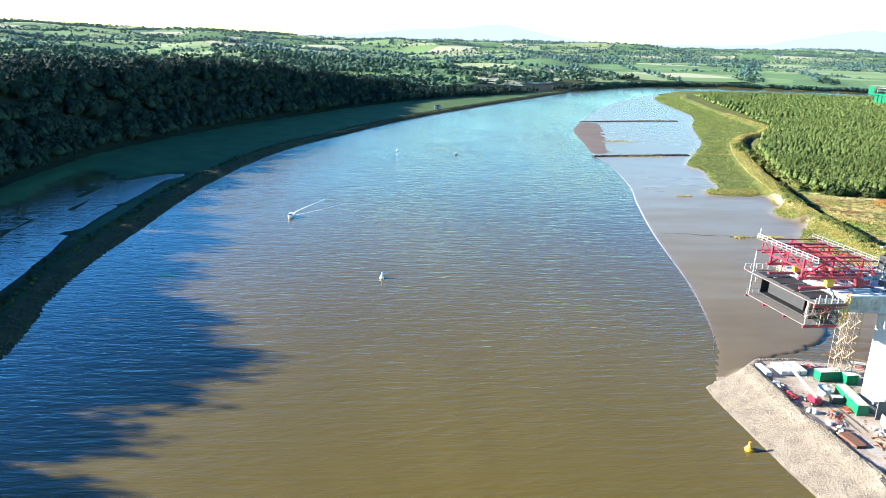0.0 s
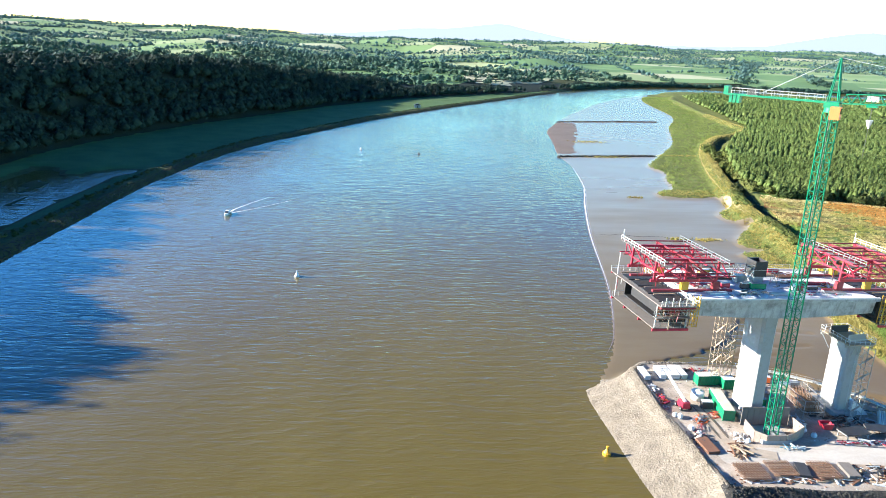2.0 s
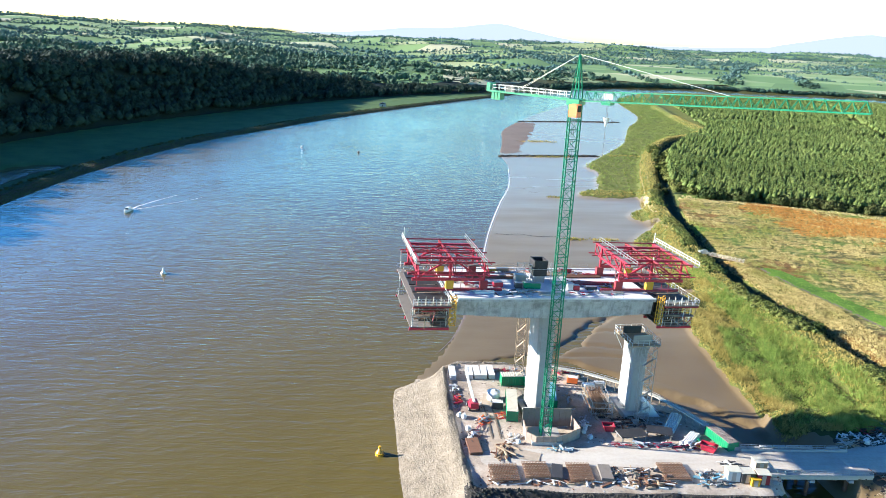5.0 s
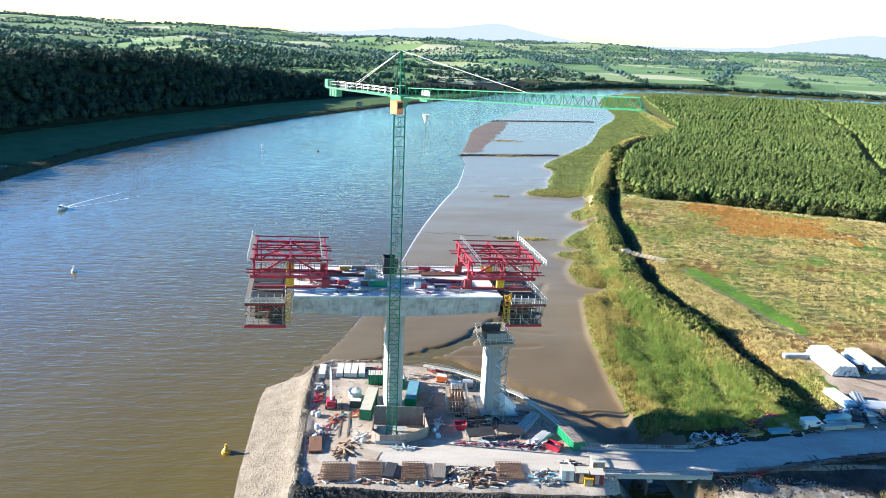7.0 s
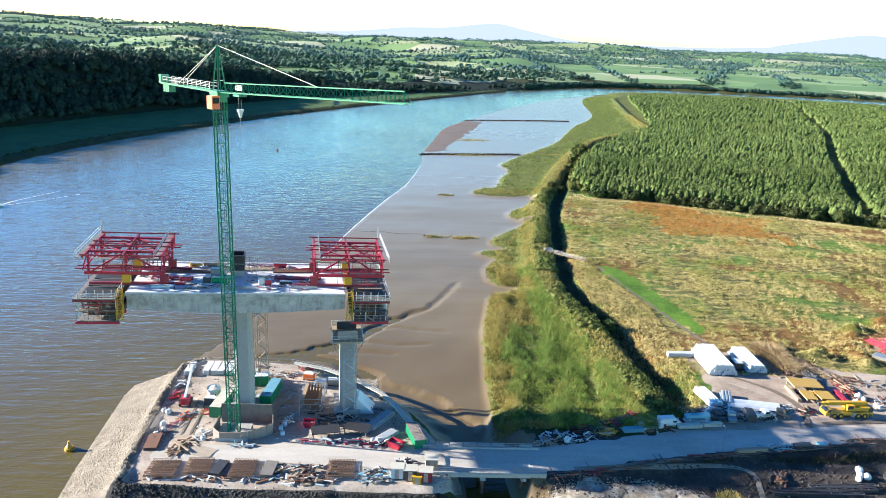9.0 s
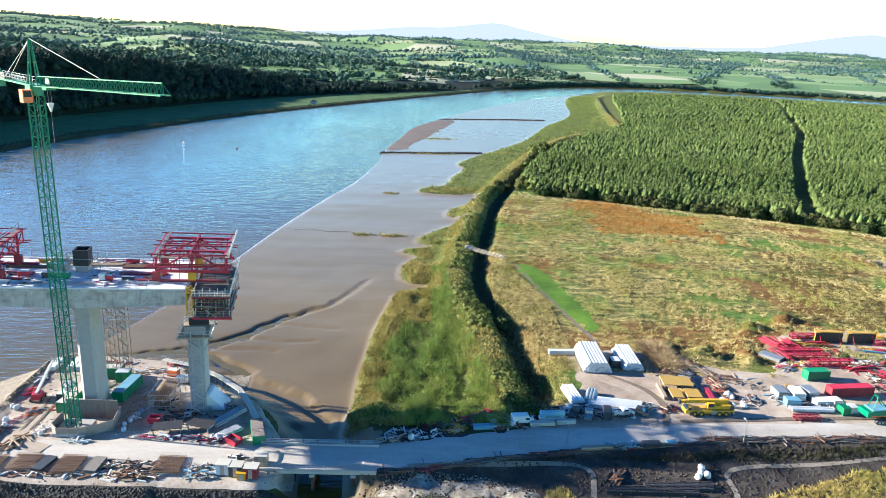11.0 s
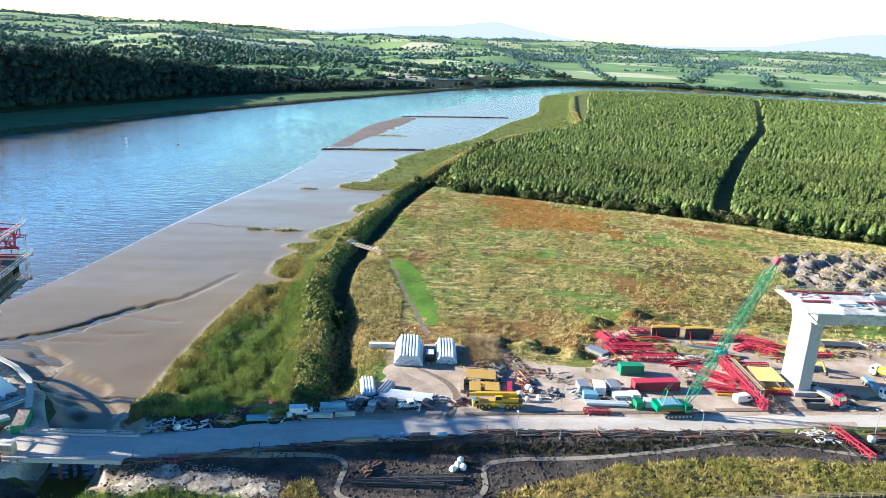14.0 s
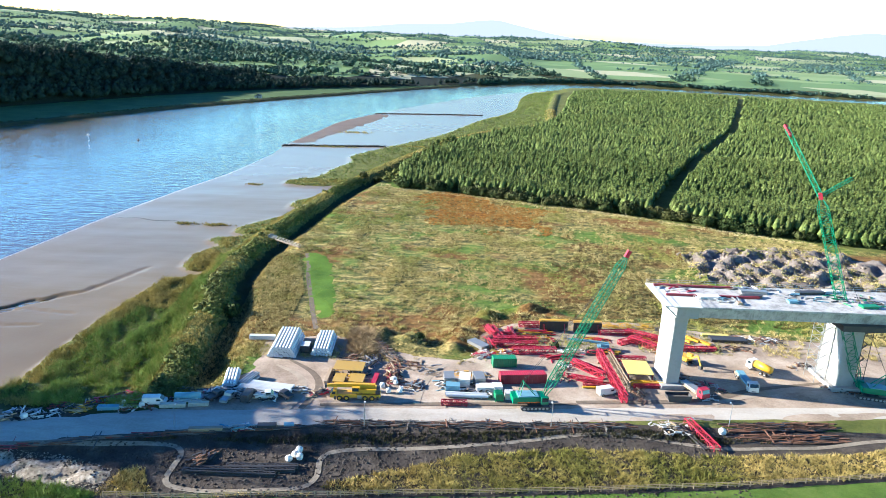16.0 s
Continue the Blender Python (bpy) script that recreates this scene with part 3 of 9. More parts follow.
road_d = 4.6 - seg_dist(XX, YY, ROAD)[0] + 0.9 * np.exp(-((XX - 250) / 60.0) ** 2)
sheet("road", np.where(seg_dist(XX, YY, CREEK)[0] < 7.5, -20, road_d), M_ROAD, 0.27, "pale dusty gravel haul road", "road", 0.25, 28)
sheet("riverside_meadow", np.where(RIGHT_BANK, -20, np.minimum(np.minimum(sdist(XX, YY, [(p[0] + 3, p[1]) for p in LEFT_FOOT[:16]] + [(p[0] - 13, p[1]) for p in LEFT_SHORE[::-1] if p[1] < 1390]), 60), -sdist(XX, YY, LAGOON) - 2)), M_BANKGRASS, 0.08, "flat green riverside meadow below the woods", "meadow", 0.8, 30)
# near-black floor colour that carries the shade under the trees
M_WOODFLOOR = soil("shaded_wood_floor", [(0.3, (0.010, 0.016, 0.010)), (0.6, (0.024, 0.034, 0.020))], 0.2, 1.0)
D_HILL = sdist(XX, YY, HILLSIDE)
sheet("wood_floor", np.where((XX < 420) & (YY < 1450), np.minimum(D_HILL + 5, 155 - D_HILL), -20), M_WOODFLOOR, 0.15, "leaf-covered floor of the bank wood, tree shade painted in", "wood floor", 0.8, 39)
M_DYKEGRASS = soil("coarse_dyke_grass", [(0.3, (0.022, 0.040, 0.014)), (0.6, (0.055, 0.080, 0.030))], 0.3, 1.5, 0.9, 0.9, 0.4)
D_LEFT = seg_dist(XX, YY, LEFT_SHORE)[0]
sheet("left_dyke", np.where(RIGHT_BANK | (D_RIVER < 0), -20, 4.6 - np.abs(D_LEFT - 10.5)), M_DYKEGRASS, 0.12, "coarse dark grass on the left river dyke", "dyke", 0.8, 38)
riprap_slope = sheet("riprap_slope", np.where((YY < 172) & ((XX < 138) & (YY > 118.5) | (XX < 91.5)), np.minimum(np.minimum(15 + D_PLAT, -D_PLAT + 0.4), D_RIVER + 6), -20), M_RIPRAP, 0.09, "stone-covered slope of the working platform", "riprap", 0.2, 31)
M_DARKBANK = soil("dark_armour_stone_bed", [(0.3, (0.022, 0.021, 0.020)), (0.5, (0.052, 0.050, 0.048)), (0.7, (0.11, 0.105, 0.10))], 0.4, 1.6, 0.9, 1.0, 0.4)
sheet("dark_stone_bank", np.where((XX >= 90) & (XX < 158) & (YY < 119.5), np.minimum(15 + D_PLAT, -D_PLAT + 0.4), -20), M_DARKBANK, 0.10, "dark stony bank along the platform's front", "stone bank", 0.2, 35)
sheet("creek_bank", np.where((XX > 136) & (XX < 178) & (YY > 118) & (YY < 172), np.minimum(np.minimum(16 + D_PLAT, -D_PLAT - 0.2), 8.5 - np.abs(seg_dist(XX, YY, CREEK)[0])), -20), M_MUD, 0.10, "dark wet mud bank of the tidal creek", "mud bank", 0.5, 36)
M_SANDHEAP = soil("dumped_pale_sand", [(0.3, (0.13, 0.11, 0.08)), (0.5, (0.32, 0.275, 0.21)), (0.62, (0.60, 0.54, 0.44))], 0.5, 2.2, 0.9, 0.9, 0.3)
sheet("sand_heap", sdist(XX, YY, SANDY), M_SANDHEAP, 0.16, "pale sandy spoil dumped above the creek", "sand heap", 1.2, 34)
sheet("spoil_ground", sdist(XX, YY, SPOIL), M_SPOIL, 0.2, "dumped grey excavation spoil in mounds", "spoil", 1.0, 33)
south_d = np.minimum(np.minimum(YY - 60, 139 + (XX - 206) * 0.06 - YY), np.minimum(XX - 172, 900 - XX))
M_PASTURE = soil("short_green_pasture", [(0.3, (0.055, 0.10, 0.014)), (0.5, (0.10, 0.165, 0.026)), (0.7, (0.17, 0.22, 0.05))], 0.1, 1.4, 0.9, 0.9, 0.3)
sheet("pasture", np.minimum(np.interp(XX, [205, 215, 258, 292, 330, 364, 420], [112.2, 112.6, 115.4, 118.0, 121.6, 126, 132]) - YY, XX - 200), M_PASTURE, 0.18, "short green pasture south of the fence", "pasture", 0.3, 37)
sheet("earth_bank", np.where(seg_dist(XX, YY, ROAD)[0] < 3.6, -20, np.minimum(south_d, YY - 112 + 3 * lumps(XX, YY, 20, 41))), M_EARTH, 0.05, "bare dark earth bank beside the haul road", "earth", 0.8, 32)


# ---- farmland, woods and hedges ----
def rnd(seed):
    return np.random.RandomState(seed)


def foliage(name, x, y, z, h, r, material, shards, label, category, seed=1, low=0.25, pointed=0.0, blade=0.55, kind="stuff"):
    """Trees as one mesh: for each a dark core and many small leaf clumps round it."""
    g = rnd(seed)
    n = len(x)
    c = np.stack([x, y, z + h * (0.5 + low / 2)], axis=1)
    half = np.stack([r, r, h * (1 - low) / 2], axis=1)
    # core: a six-cornered double cone
    k = 6
    ang = np.linspace(0, 2 * math.pi, k, endpoint=False)
    ring = np.stack([np.cos(ang), np.sin(ang), np.full(k, -0.25)], axis=1)
    core = np.vstack([ring, [[0, 0, 1.0]], [[0, 0, -1.0]]])
    cv = c[:, None] + core[None] * (half * 0.80)[:, None]
    cf = np.array([(i, (i + 1) % k, 6) for i in range(k)] + [((i + 1) % k, i, 7) for i in range(k)])
    cfaces = (cf[None] + (np.arange(n) * 8)[:, None, None]).reshape(-1, 3)
    # leaf clumps
    u = g.uniform(-0.7, 1, (n, shards))
    a = g.uniform(0, 2 * math.pi, (n, shards))
    w = np.sqrt(np.clip(1 - u * u, 0, 1))
    if pointed:
        w = w * (1 - pointed) + pointed * (1 - u) * 0.62
    d = np.stack([w * np.cos(a), w * np.sin(a), u], axis=-1)
    p = c[:, None] + d * half[:, None] * g.uniform(0.72, 1.08, (n, shards, 1))
    s = (blade * r)[:, None, None, None] * g.uniform(0.6, 1.25, (n, shards, 1, 1))
    tri = g.normal(size=(n, shards, 3, 3))
    tri -= tri.mean(axis=2, keepdims=True)
    out = (d / np.maximum(np.linalg.norm(d, axis=-1, keepdims=True), 1e-6))[:, :, None]
    tri -= 0.72 * (tri * out).sum(axis=-1, keepdims=True) * out
    tri /= np.linalg.norm(tri, axis=-1, keepdims=True)
    tv = (p[:, :, None] + tri * s).reshape(-1, 3)
    tf = np.arange(len(tv)).reshape(-1, 3) + len(cv.reshape(-1, 3))
    ob = new(name, mesh_of(name, np.vstack([cv.reshape(-1, 3), tv]), np.vstack([cfaces, tf]), material))
    return tagged(ob, label, category, kind=kind)


def in_view(x, y, margin=60):
    """Ground that the camera can see somewhere on its way."""
    return (x > -0.62 * y - 20 - margin) & (x < 270 + 0.68 * y + margin)


# fields: a warped grid of plots, each an island of its own
g = rnd(5)
FNX, FNY = 48, 34
fx = np.linspace(-3900, 4300, FNX)
fy = 250 + (np.linspace(0, 1, FNY) ** 1.15) * 4650
cx, cy = np.meshgrid(fx, fy)
cx = cx + g.uniform(-46, 46, cx.shape) + (np.arange(FNY) % 2)[:, None] * 60
cy = cy + g.uniform(-30, 30, cy.shape) + 0.06 * cx
fv, ff, hedges = [], [], []
S = 5
for j in range(FNY - 1):
    for i in range(FNX - 1):
        q = [(cx[j, i], cy[j, i]), (cx[j, i + 1], cy[j, i + 1]), (cx[j + 1, i + 1], cy[j + 1, i + 1]), (cx[j + 1, i], cy[j + 1, i])]
        mx, my = sum(p[0] for p in q) / 4, sum(p[1] for p in q) / 4
        if not in_view(mx, my, 150) or my > 4900:
            continue
        if sdist(np.array([mx]), np.array([my]), HILLSIDE)[0] < 60:
            continue
        base = len(fv)
        for v in range(S):
            for u in range(S):
                a, b = u / (S - 1), v / (S - 1)
                fv.append([sum(w * p[k] for w, p in zip(((1 - a) * (1 - b), a * (1 - b), a * b, (1 - a) * b), q)) for k in (0, 1)])
        for v in range(S - 1):
            for u in range(S - 1):
                o = base + v * S + u
                ff.append((o, o + 1, o + S + 1, o + S))
        hedges += [(q[0], q[1]), (q[0], q[3])]
fv = np.array(fv)
fd = sdist(fv[:, 0], fv[:, 1], HILLSIDE)
fz = np.where(fd > 0, hills(fv[:, 0], fv[:, 1], np.maximum(fd, 0)), 1.0) + 0.3
fv = np.column_stack([fv, np.where(fd > 40, fz, fz - 6)])
tagged(new("farm_fields", mesh_of("farm_fields", fv, ff, M_FIELDS)), "patchwork of green and straw farm fields", "fields", kind="structure")


def hill_z(x, y):
    return hills(x, y, np.maximum(sdist(x, y, HILLSIDE), 0))


hx, hy = [], []
g = rnd(8)
for (a, b) in hedges:
    ln = math.hypot(b[0] - a[0], b[1] - a[1])
    if g.uniform() < (1.1 if a[0] > 600 and a[1] < 2650 else 0.25):
        continue
    dens = 6 if a[1] < 2200 else 9
    m = max(2, int(ln / dens))
    t = (np.arange(m) + g.uniform(0, 1, m)) / m
    t = t[g.uniform(size=m) < 0.86]
    hx.append(a[0] + (b[0] - a[0]) * t + g.normal(0, 2.5, len(t)))
    hy.append(a[1] + (b[1] - a[1]) * t + g.normal(0, 2.5, len(t)))
hx, hy = np.concatenate(hx), np.concatenate(hy)
# copses among the fields
for _ in range(430):
    a = g.uniform(600, 4700)
    b = g.uniform(-0.62 * a, 300 + 0.66 * a)
    m = g.randint(25, 90)
    sx, sy = g.uniform(25, 130), g.uniform(8, 26)
    hx = np.append(hx, b + g.normal(0, sx, m))
    hy = np.append(hy, a + g.normal(0, sy, m))
far_open = (hx > 560) & (hy < 2450)
hx, hy = hx[~far_open], hy[~far_open]
for line, thick in (([(797, 2133), (991, 2212), (1048, 2200)], 1.6), ([(848, 1733), (1037, 2146), (1219, 2528), (1500, 3000)], 3.0), ([(1134, 2305), (1268, 2266)], 2.4), ([(1327, 2377), (1053, 1730)], 2.2), ([(1238, 2135), (1294, 2084), (1305, 1993)], 2.0), ([(1636, 2818), (1822, 2751)], 3.0), ([(1769, 2657), (1497, 2077)], 2.0), ([(1344, 1977), (1511, 2010), (1700, 2060)], 0.7), ([(700, 2600), (937, 2678), (1477, 3029)], 1.0), ([(660, 1700), (690, 2100), (760, 2600)], 1.6)):
    for a, b in zip(line[:-1], line[1:]):
        m = int(math.hypot(b[0] - a[0], b[1] - a[1]) / 9 * thick)
        t = g.uniform(0, 1, m)
        hx = np.append(hx, a[0] + (b[0] - a[0]) * t + g.normal(0, 5 * thick, m))
        hy = np.append(hy, a[1] + (b[1] - a[1]) * t + g.normal(0, 5 * thick, m))
hx = np.append(hx, g.uniform(500, 3800, 5200))
hy = np.append(hy, 2700 + 2200 * g.uniform(0, 1, 5200) ** 0.8)
hd = sdist(hx, hy, HILLSIDE)
ok = (hd > 70) & in_view(hx, hy) & (hy < 4900)
hx, hy = hx[ok], hy[ok]
hh = g.uniform(4.5, 8.0, len(hx)) * g.choice([0.7, 1.0, 1.8], len(hx), p=[0.42, 0.38, 0.20])
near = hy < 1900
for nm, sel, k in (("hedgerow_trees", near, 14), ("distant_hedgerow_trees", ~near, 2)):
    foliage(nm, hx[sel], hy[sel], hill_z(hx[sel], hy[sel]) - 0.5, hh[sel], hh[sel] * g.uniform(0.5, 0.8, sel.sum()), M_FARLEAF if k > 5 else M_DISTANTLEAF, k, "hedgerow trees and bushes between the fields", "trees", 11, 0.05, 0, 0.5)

# wooded slope of the left bank
g = rnd(9)
n = 30000
wx, wy = g.uniform(-620, 420, n), g.uniform(20, 1500, n)
wd = sdist(wx, wy, HILLSIDE)
deep = 150 - 105 * step(wy, 600, 1250) + 40 * lumps(wx, wy, 260, 12)
ok = (wd > -3) & (wd < deep) & (wx < 430)
wx, wy = wx[ok], wy[ok]
wh = g.uniform(10, 17, len(wx)) * (1 - 0.35 * step(wy, 800, 1300)) * np.where(g.uniform(size=len(wx)) < 0.05, 1.3, 1)
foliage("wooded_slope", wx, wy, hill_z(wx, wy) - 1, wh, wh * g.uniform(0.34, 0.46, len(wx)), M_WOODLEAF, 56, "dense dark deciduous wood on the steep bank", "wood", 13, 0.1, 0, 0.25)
# trees along the far bank
g = rnd(10)
t = g.uniform(0, 1, 900)
i = (t * (len(LEFT_FOOT) - 17)).astype(int) + 16
i = np.minimum(i, len(LEFT_FOOT) - 2)
p = np.array(LEFT_FOOT, dtype=float)
u = g.uniform(0, 1, 900)
tx, ty = p[i, 0] + (p[i + 1, 0] - p[i, 0]) * u, p[i, 1] + (p[i + 1, 1] - p[i, 1]) * u + g.uniform(-2, 6, 900)
ok = tx < 1500
tx, ty = tx[ok], ty[ok]
th = g.uniform(4, 9, len(tx))
foliage("far_bank_trees", tx, ty, ground_z(tx, ty) - 0.5, th, th * 0.6, M_FARLEAF, 18, "line of bushy trees along the far river bank", "trees", 15, 0.05, 0, 0.5)


def rows_of_trees():
    """Plantation: straight rows, closer set where the camera passes."""
    g = rnd(14)
    xs, ys = [], []
    along, across = np.array((0.46, 0.888)), np.array((0.888, -0.46))
    for (y0, y1, s) in ((200, 520, 3.3), (520, 800, 4.2), (800, 1420, 6.2)):
        a, b = np.meshgrid(np.arange(-500, 1500, s), np.arange(0, 1900, s * 0.8))
        x, y = a * across[0] + b * along[0] + 150, a * across[1] + b * along[1] + 100
        ok = (y >= y0) & (y < y1) & (x > 230) & (x < 1500)
        xs.append(x[ok])
        ys.append(y[ok])
    x, y = np.concatenate(xs), np.concatenate(ys)
    x, y = x + g.normal(0, 1.05, len(x)), y + g.normal(0, 1.05, len(x))
    far = np.clip((y - 520) / 300, 0, 1)
    x, y = x + g.normal(0, 0.9, len(x)) * far, y + g.normal(0, 0.9, len(x)) * far
    d = sdist(x, y, WOOD)
    rd, _ = seg_dist(x, y, RIDE)
    ok = (d > 1) & (rd > 4.8) & in_view(x, y, 20) & (g.uniform(size=len(x)) < 0.97)
    return x[ok], y[ok]


px, py = rows_of_trees()
ph = 8.4 - 2.2 * step(py, 900, 1300) + 1.6 * lumps(px, py, 120, 16) + rnd(17).uniform(-1.3, 1.6, len(px))
for nm, sel, k in (("plantation_near", py < 520, 52), ("plantation_far", py >= 520, 14)):
    foliage(nm, px[sel], py[sel], ground_z(px[sel], py[sel]) - 0.3, ph[sel], 1.55 + ph[sel] * 0.08 + np.where(py[sel] > 520, 0.4, 0) + np.where(py[sel] > 800, 0.9, 0), M_PLANTLEAF, k, "dense plantation of young green trees in rows", "plantation", 18, 0.08, 0.9, 0.26)

# hedge on the dyke and scrub at the wood's edge
g = rnd(21)
t = g.uniform(0, 1, 5200) ** 1.5
dk = np.array(DYKE, dtype=float)
seglen = np.r_[0, np.cumsum(np.hypot(*np.diff(dk, axis=0).T))]
s = t * seglen[-1]
sx, sy = np.interp(s, seglen, dk[:, 0]) + g.normal(1.5, 1.6, len(s)), np.interp(s, seglen, dk[:, 1])
ok = (sy > 143) & (sy < 405) & (lumps(sx, sy, 60, 22) + 0.5 * lumps(sx, sy, 17, 23) > -0.75)
sx, sy = sx[ok], sy[ok]
sh = g.uniform(0.7, 2.2, len(sx))
foliage("dyke_hedge", sx, sy, ground_z(sx, sy) - 0.3, sh, sh * g.uniform(0.6, 0.9, len(sx)), M_DYKELEAF, 50, "scrubby hedge along the old river dyke", "hedge", 24, 0.0, 0, 0.20)
wf = np.array(WOOD[:8], dtype=float)
g = rnd(25)
s = g.uniform(0, 1, 260)
i = np.minimum((s * 6).astype(int), 6)
u = g.uniform(0, 1, 260)
bx, by = wf[i, 0] + (wf[i + 1, 0] - wf[i, 0]) * u + g.normal(0, 2, 260), wf[i, 1] + (wf[i + 1, 1] - wf[i, 1]) * u + g.uniform(-4, 3, 260)
bh = g.uniform(2, 6.5, 260)
foliage("wood_edge_bushes", bx, by, ground_z(bx, by) - 0.3, bh, bh * 0.66, M_HEDGELEAF, 80, "rounded bushes at the edge of the plantation", "bushes", 26, 0.0, 0, 0.24)


g = rnd(27)
bx, by = g.uniform(230, 305, 900), g.uniform(395, 620, 900)
ok = sdist(bx, by, [(236, 412), (244, 440), (250, 480), (262, 530), (276, 590), (296, 575), (284, 545), (268, 500), (262, 462), (256, 420), (248, 402)]) > 0
bx, by = bx[ok][:170], by[ok][:170]
bh = g.uniform(2.2, 5.5, len(bx))
foliage("dyke_side_scrub", bx, by, ground_z(bx, by) - 0.3, bh, bh * 0.6, M_DYKELEAF, 70, "rounded olive bushes between dyke and plantation", "bushes", 28, 0.0, 0, 0.26)


def tufts(name, x, y, h, w, material, label, category, blades=6, seed=1, lean=0.25):
    """Grass or reeds: upright blades in tufts, one mesh."""
    g = rnd(seed)
    n = len(x)
    z = ground_z(x, y)
    a = g.uniform(0, 2 * math.pi, (n, blades))
    off = g.uniform(0, 1, (n, blades)) * w[:, None]
    bx, by = x[:, None] + off * np.cos(a), y[:, None] + off * np.sin(a)
    hh = h[:, None] * g.uniform(0.6, 1.15, (n, blades))
    wd = w[:, None] * g.uniform(0.12, 0.30, (n, blades))
    b = g.uniform(0, math.pi, (n, blades))
    lx, ly = lean * hh * g.normal(size=(n, blades)), lean * hh * g.normal(size=(n, blades))
    zz = np.repeat(z[:, None], blades, axis=1) - 0.1
    v = np.stack([np.stack([bx - wd * np.cos(b), by - wd * np.sin(b), zz], -1), np.stack([bx + wd * np.cos(b), by + wd * np.sin(b), zz], -1), np.stack([bx + lx, by + ly, zz + hh], -1)], axis=2).reshape(-1, 3)
    return tagged(new(name, mesh_of(name, v, np.arange(len(v)).reshape(-1, 3), material)), label, category, kind="stuff")


g = rnd(31)
rx, ry = g.uniform(160, 300, 130000), g.uniform(138, 420, 130000)
rd = sdist(rx, ry, VEG_EDGE)
west = rx < np.interp(ry, [p[1] for p in DYKE], [p[0] for p in DYKE]) - 3
ok = (rd > 0.3) & west & (ry > 140) & (g.uniform(size=len(rx)) < np.where(ry < 270, 1.0, 0.5))
rx, ry, rd = rx[ok], ry[ok], rd[ok]
tall = np.where(ry < 262, 2.3, 1.1) * (0.8 + 0.34 * lumps(rx, ry, 14, 33) + 0.42 * lumps(rx, ry * 0.7, 6, 39)) * (0.55 + 0.45 * step(rd, 0, 5))
fringe = (rd + 2.5 * lumps(rx, ry, 11, 34) < 6.5) | (ry > 262) | ((rx < 184) & (ry > 205)) | (g.uniform(size=len(rx)) < 0.10)
for nm, sel, mat, lab in (("reed_bed", ~fringe, M_GREENREED, "tall dense green reeds behind the mudflat"), ("reed_fringe", fringe, M_REED, "olive and straw reeds at the mud's edge")):
    tufts(nm, rx[sel], ry[sel], np.clip(0.85 * tall[sel], 0.4, 3), np.full(sel.sum(), 0.19), mat, lab, "reeds", 12, 32, 0.42)
g = rnd(35)
mx, my = g.uniform(205, 440, 150000), g.uniform(168, 392, 150000)
fdist = sdist(mx, my, FIELD)
ok = (fdist > 0) & (sdist(mx, my, LUSH) < 0) & (0.8 * lumps(mx, my, 4.2, 35) + 0.7 * lumps(mx * 0.6, my, 11, 36) + 0.5 * lumps(mx, my, 40, 37) + g.normal(0, 0.2, len(mx)) > 0.25)
mx, my = mx[ok], my[ok]
BRACKEN_AREA = [(256, 372), (276, 384), (300, 372), (322, 344), (318, 317), (290, 303), (268, 319)]
ok = (sdist(mx, my, BRACKEN_AREA) + 7 * lumps(mx, my, 26, 47) < 2) | (g.uniform(size=len(mx)) < 0.25)
mx, my = mx[ok], my[ok]
tufts("meadow_tussocks", mx, my, g.uniform(0.45, 1.25, len(mx)), g.uniform(0.22, 0.45, len(mx)), M_TUSSOCK, "dry grass tussocks in the rough meadow", "grass", 9, 38, 0.6)

M_BRACKEN = leafy("rusty_bracken", (0.24, 0.105, 0.020), (0.62, 0.33, 0.075), (0.44, 0.22, 0.05))
M_DOCK = leafy("brown_dock_stalks", (0.055, 0.042, 0.014), (0.26, 0.175, 0.065), (0.12, 0.095, 0.03))
for nm, mat, poly, n, hi, lab in (
        ("bracken", M_BRACKEN, BRACKEN_AREA, 30000, 0.95, "rust-coloured bracken in the rough meadow"),
        ("dock_stalks", M_DOCK, [(300, 216), (318, 234), (322, 262), (316, 282), (330, 292), (346, 272), (358, 236), (372, 222), (380, 206), (340, 206)], 15000, 1.0, "dark brown dock stalks in the rough meadow")):
    q = rnd(len(nm) + 200)
    x, y = q.uniform(250, 385, n * 2), q.uniform(200, 390, n * 2)
    ok = (sdist(x, y, poly) + 7 * lumps(x, y, 26, 47) + 4 * lumps(x, y, 9, 48) > 0)
    tufts(nm, x[ok], y[ok], q.uniform(0.4, hi, ok.sum()), q.uniform(0.35, 0.7, ok.sum()), mat, lab, "grass", 7, 49, 0.3)

# pale straw margin in front of the plantation
M_STRAW = leafy("bleached_straw_blades", (0.46, 0.37, 0.15), (0.92, 0.78, 0.42))
q = rnd(203)
x, y = q.uniform(236, 440, 40000), q.uniform(290, 400, 40000)
ahead = sdist(x, y, WOOD)
ok = (ahead < -4.5) & (ahead + 2.5 * lumps(x, y, 24, 67) > -11) & (sdist(x, y, FIELD) > 0)
tufts("straw_margin", x[ok], y[ok], q.uniform(0.4, 0.9, ok.sum()), q.uniform(0.3, 0.5, ok.sum()), M_STRAW, "bleached tall grass along the plantation's edge", "grass", 9, 204, 0.5)

# far mountain ridge, a plain pale backdrop whose own glow stands in for haze
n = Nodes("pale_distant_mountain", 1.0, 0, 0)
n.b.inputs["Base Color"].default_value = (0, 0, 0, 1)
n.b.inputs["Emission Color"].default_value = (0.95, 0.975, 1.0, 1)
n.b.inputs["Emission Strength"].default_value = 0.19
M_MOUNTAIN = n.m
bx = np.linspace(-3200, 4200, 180)
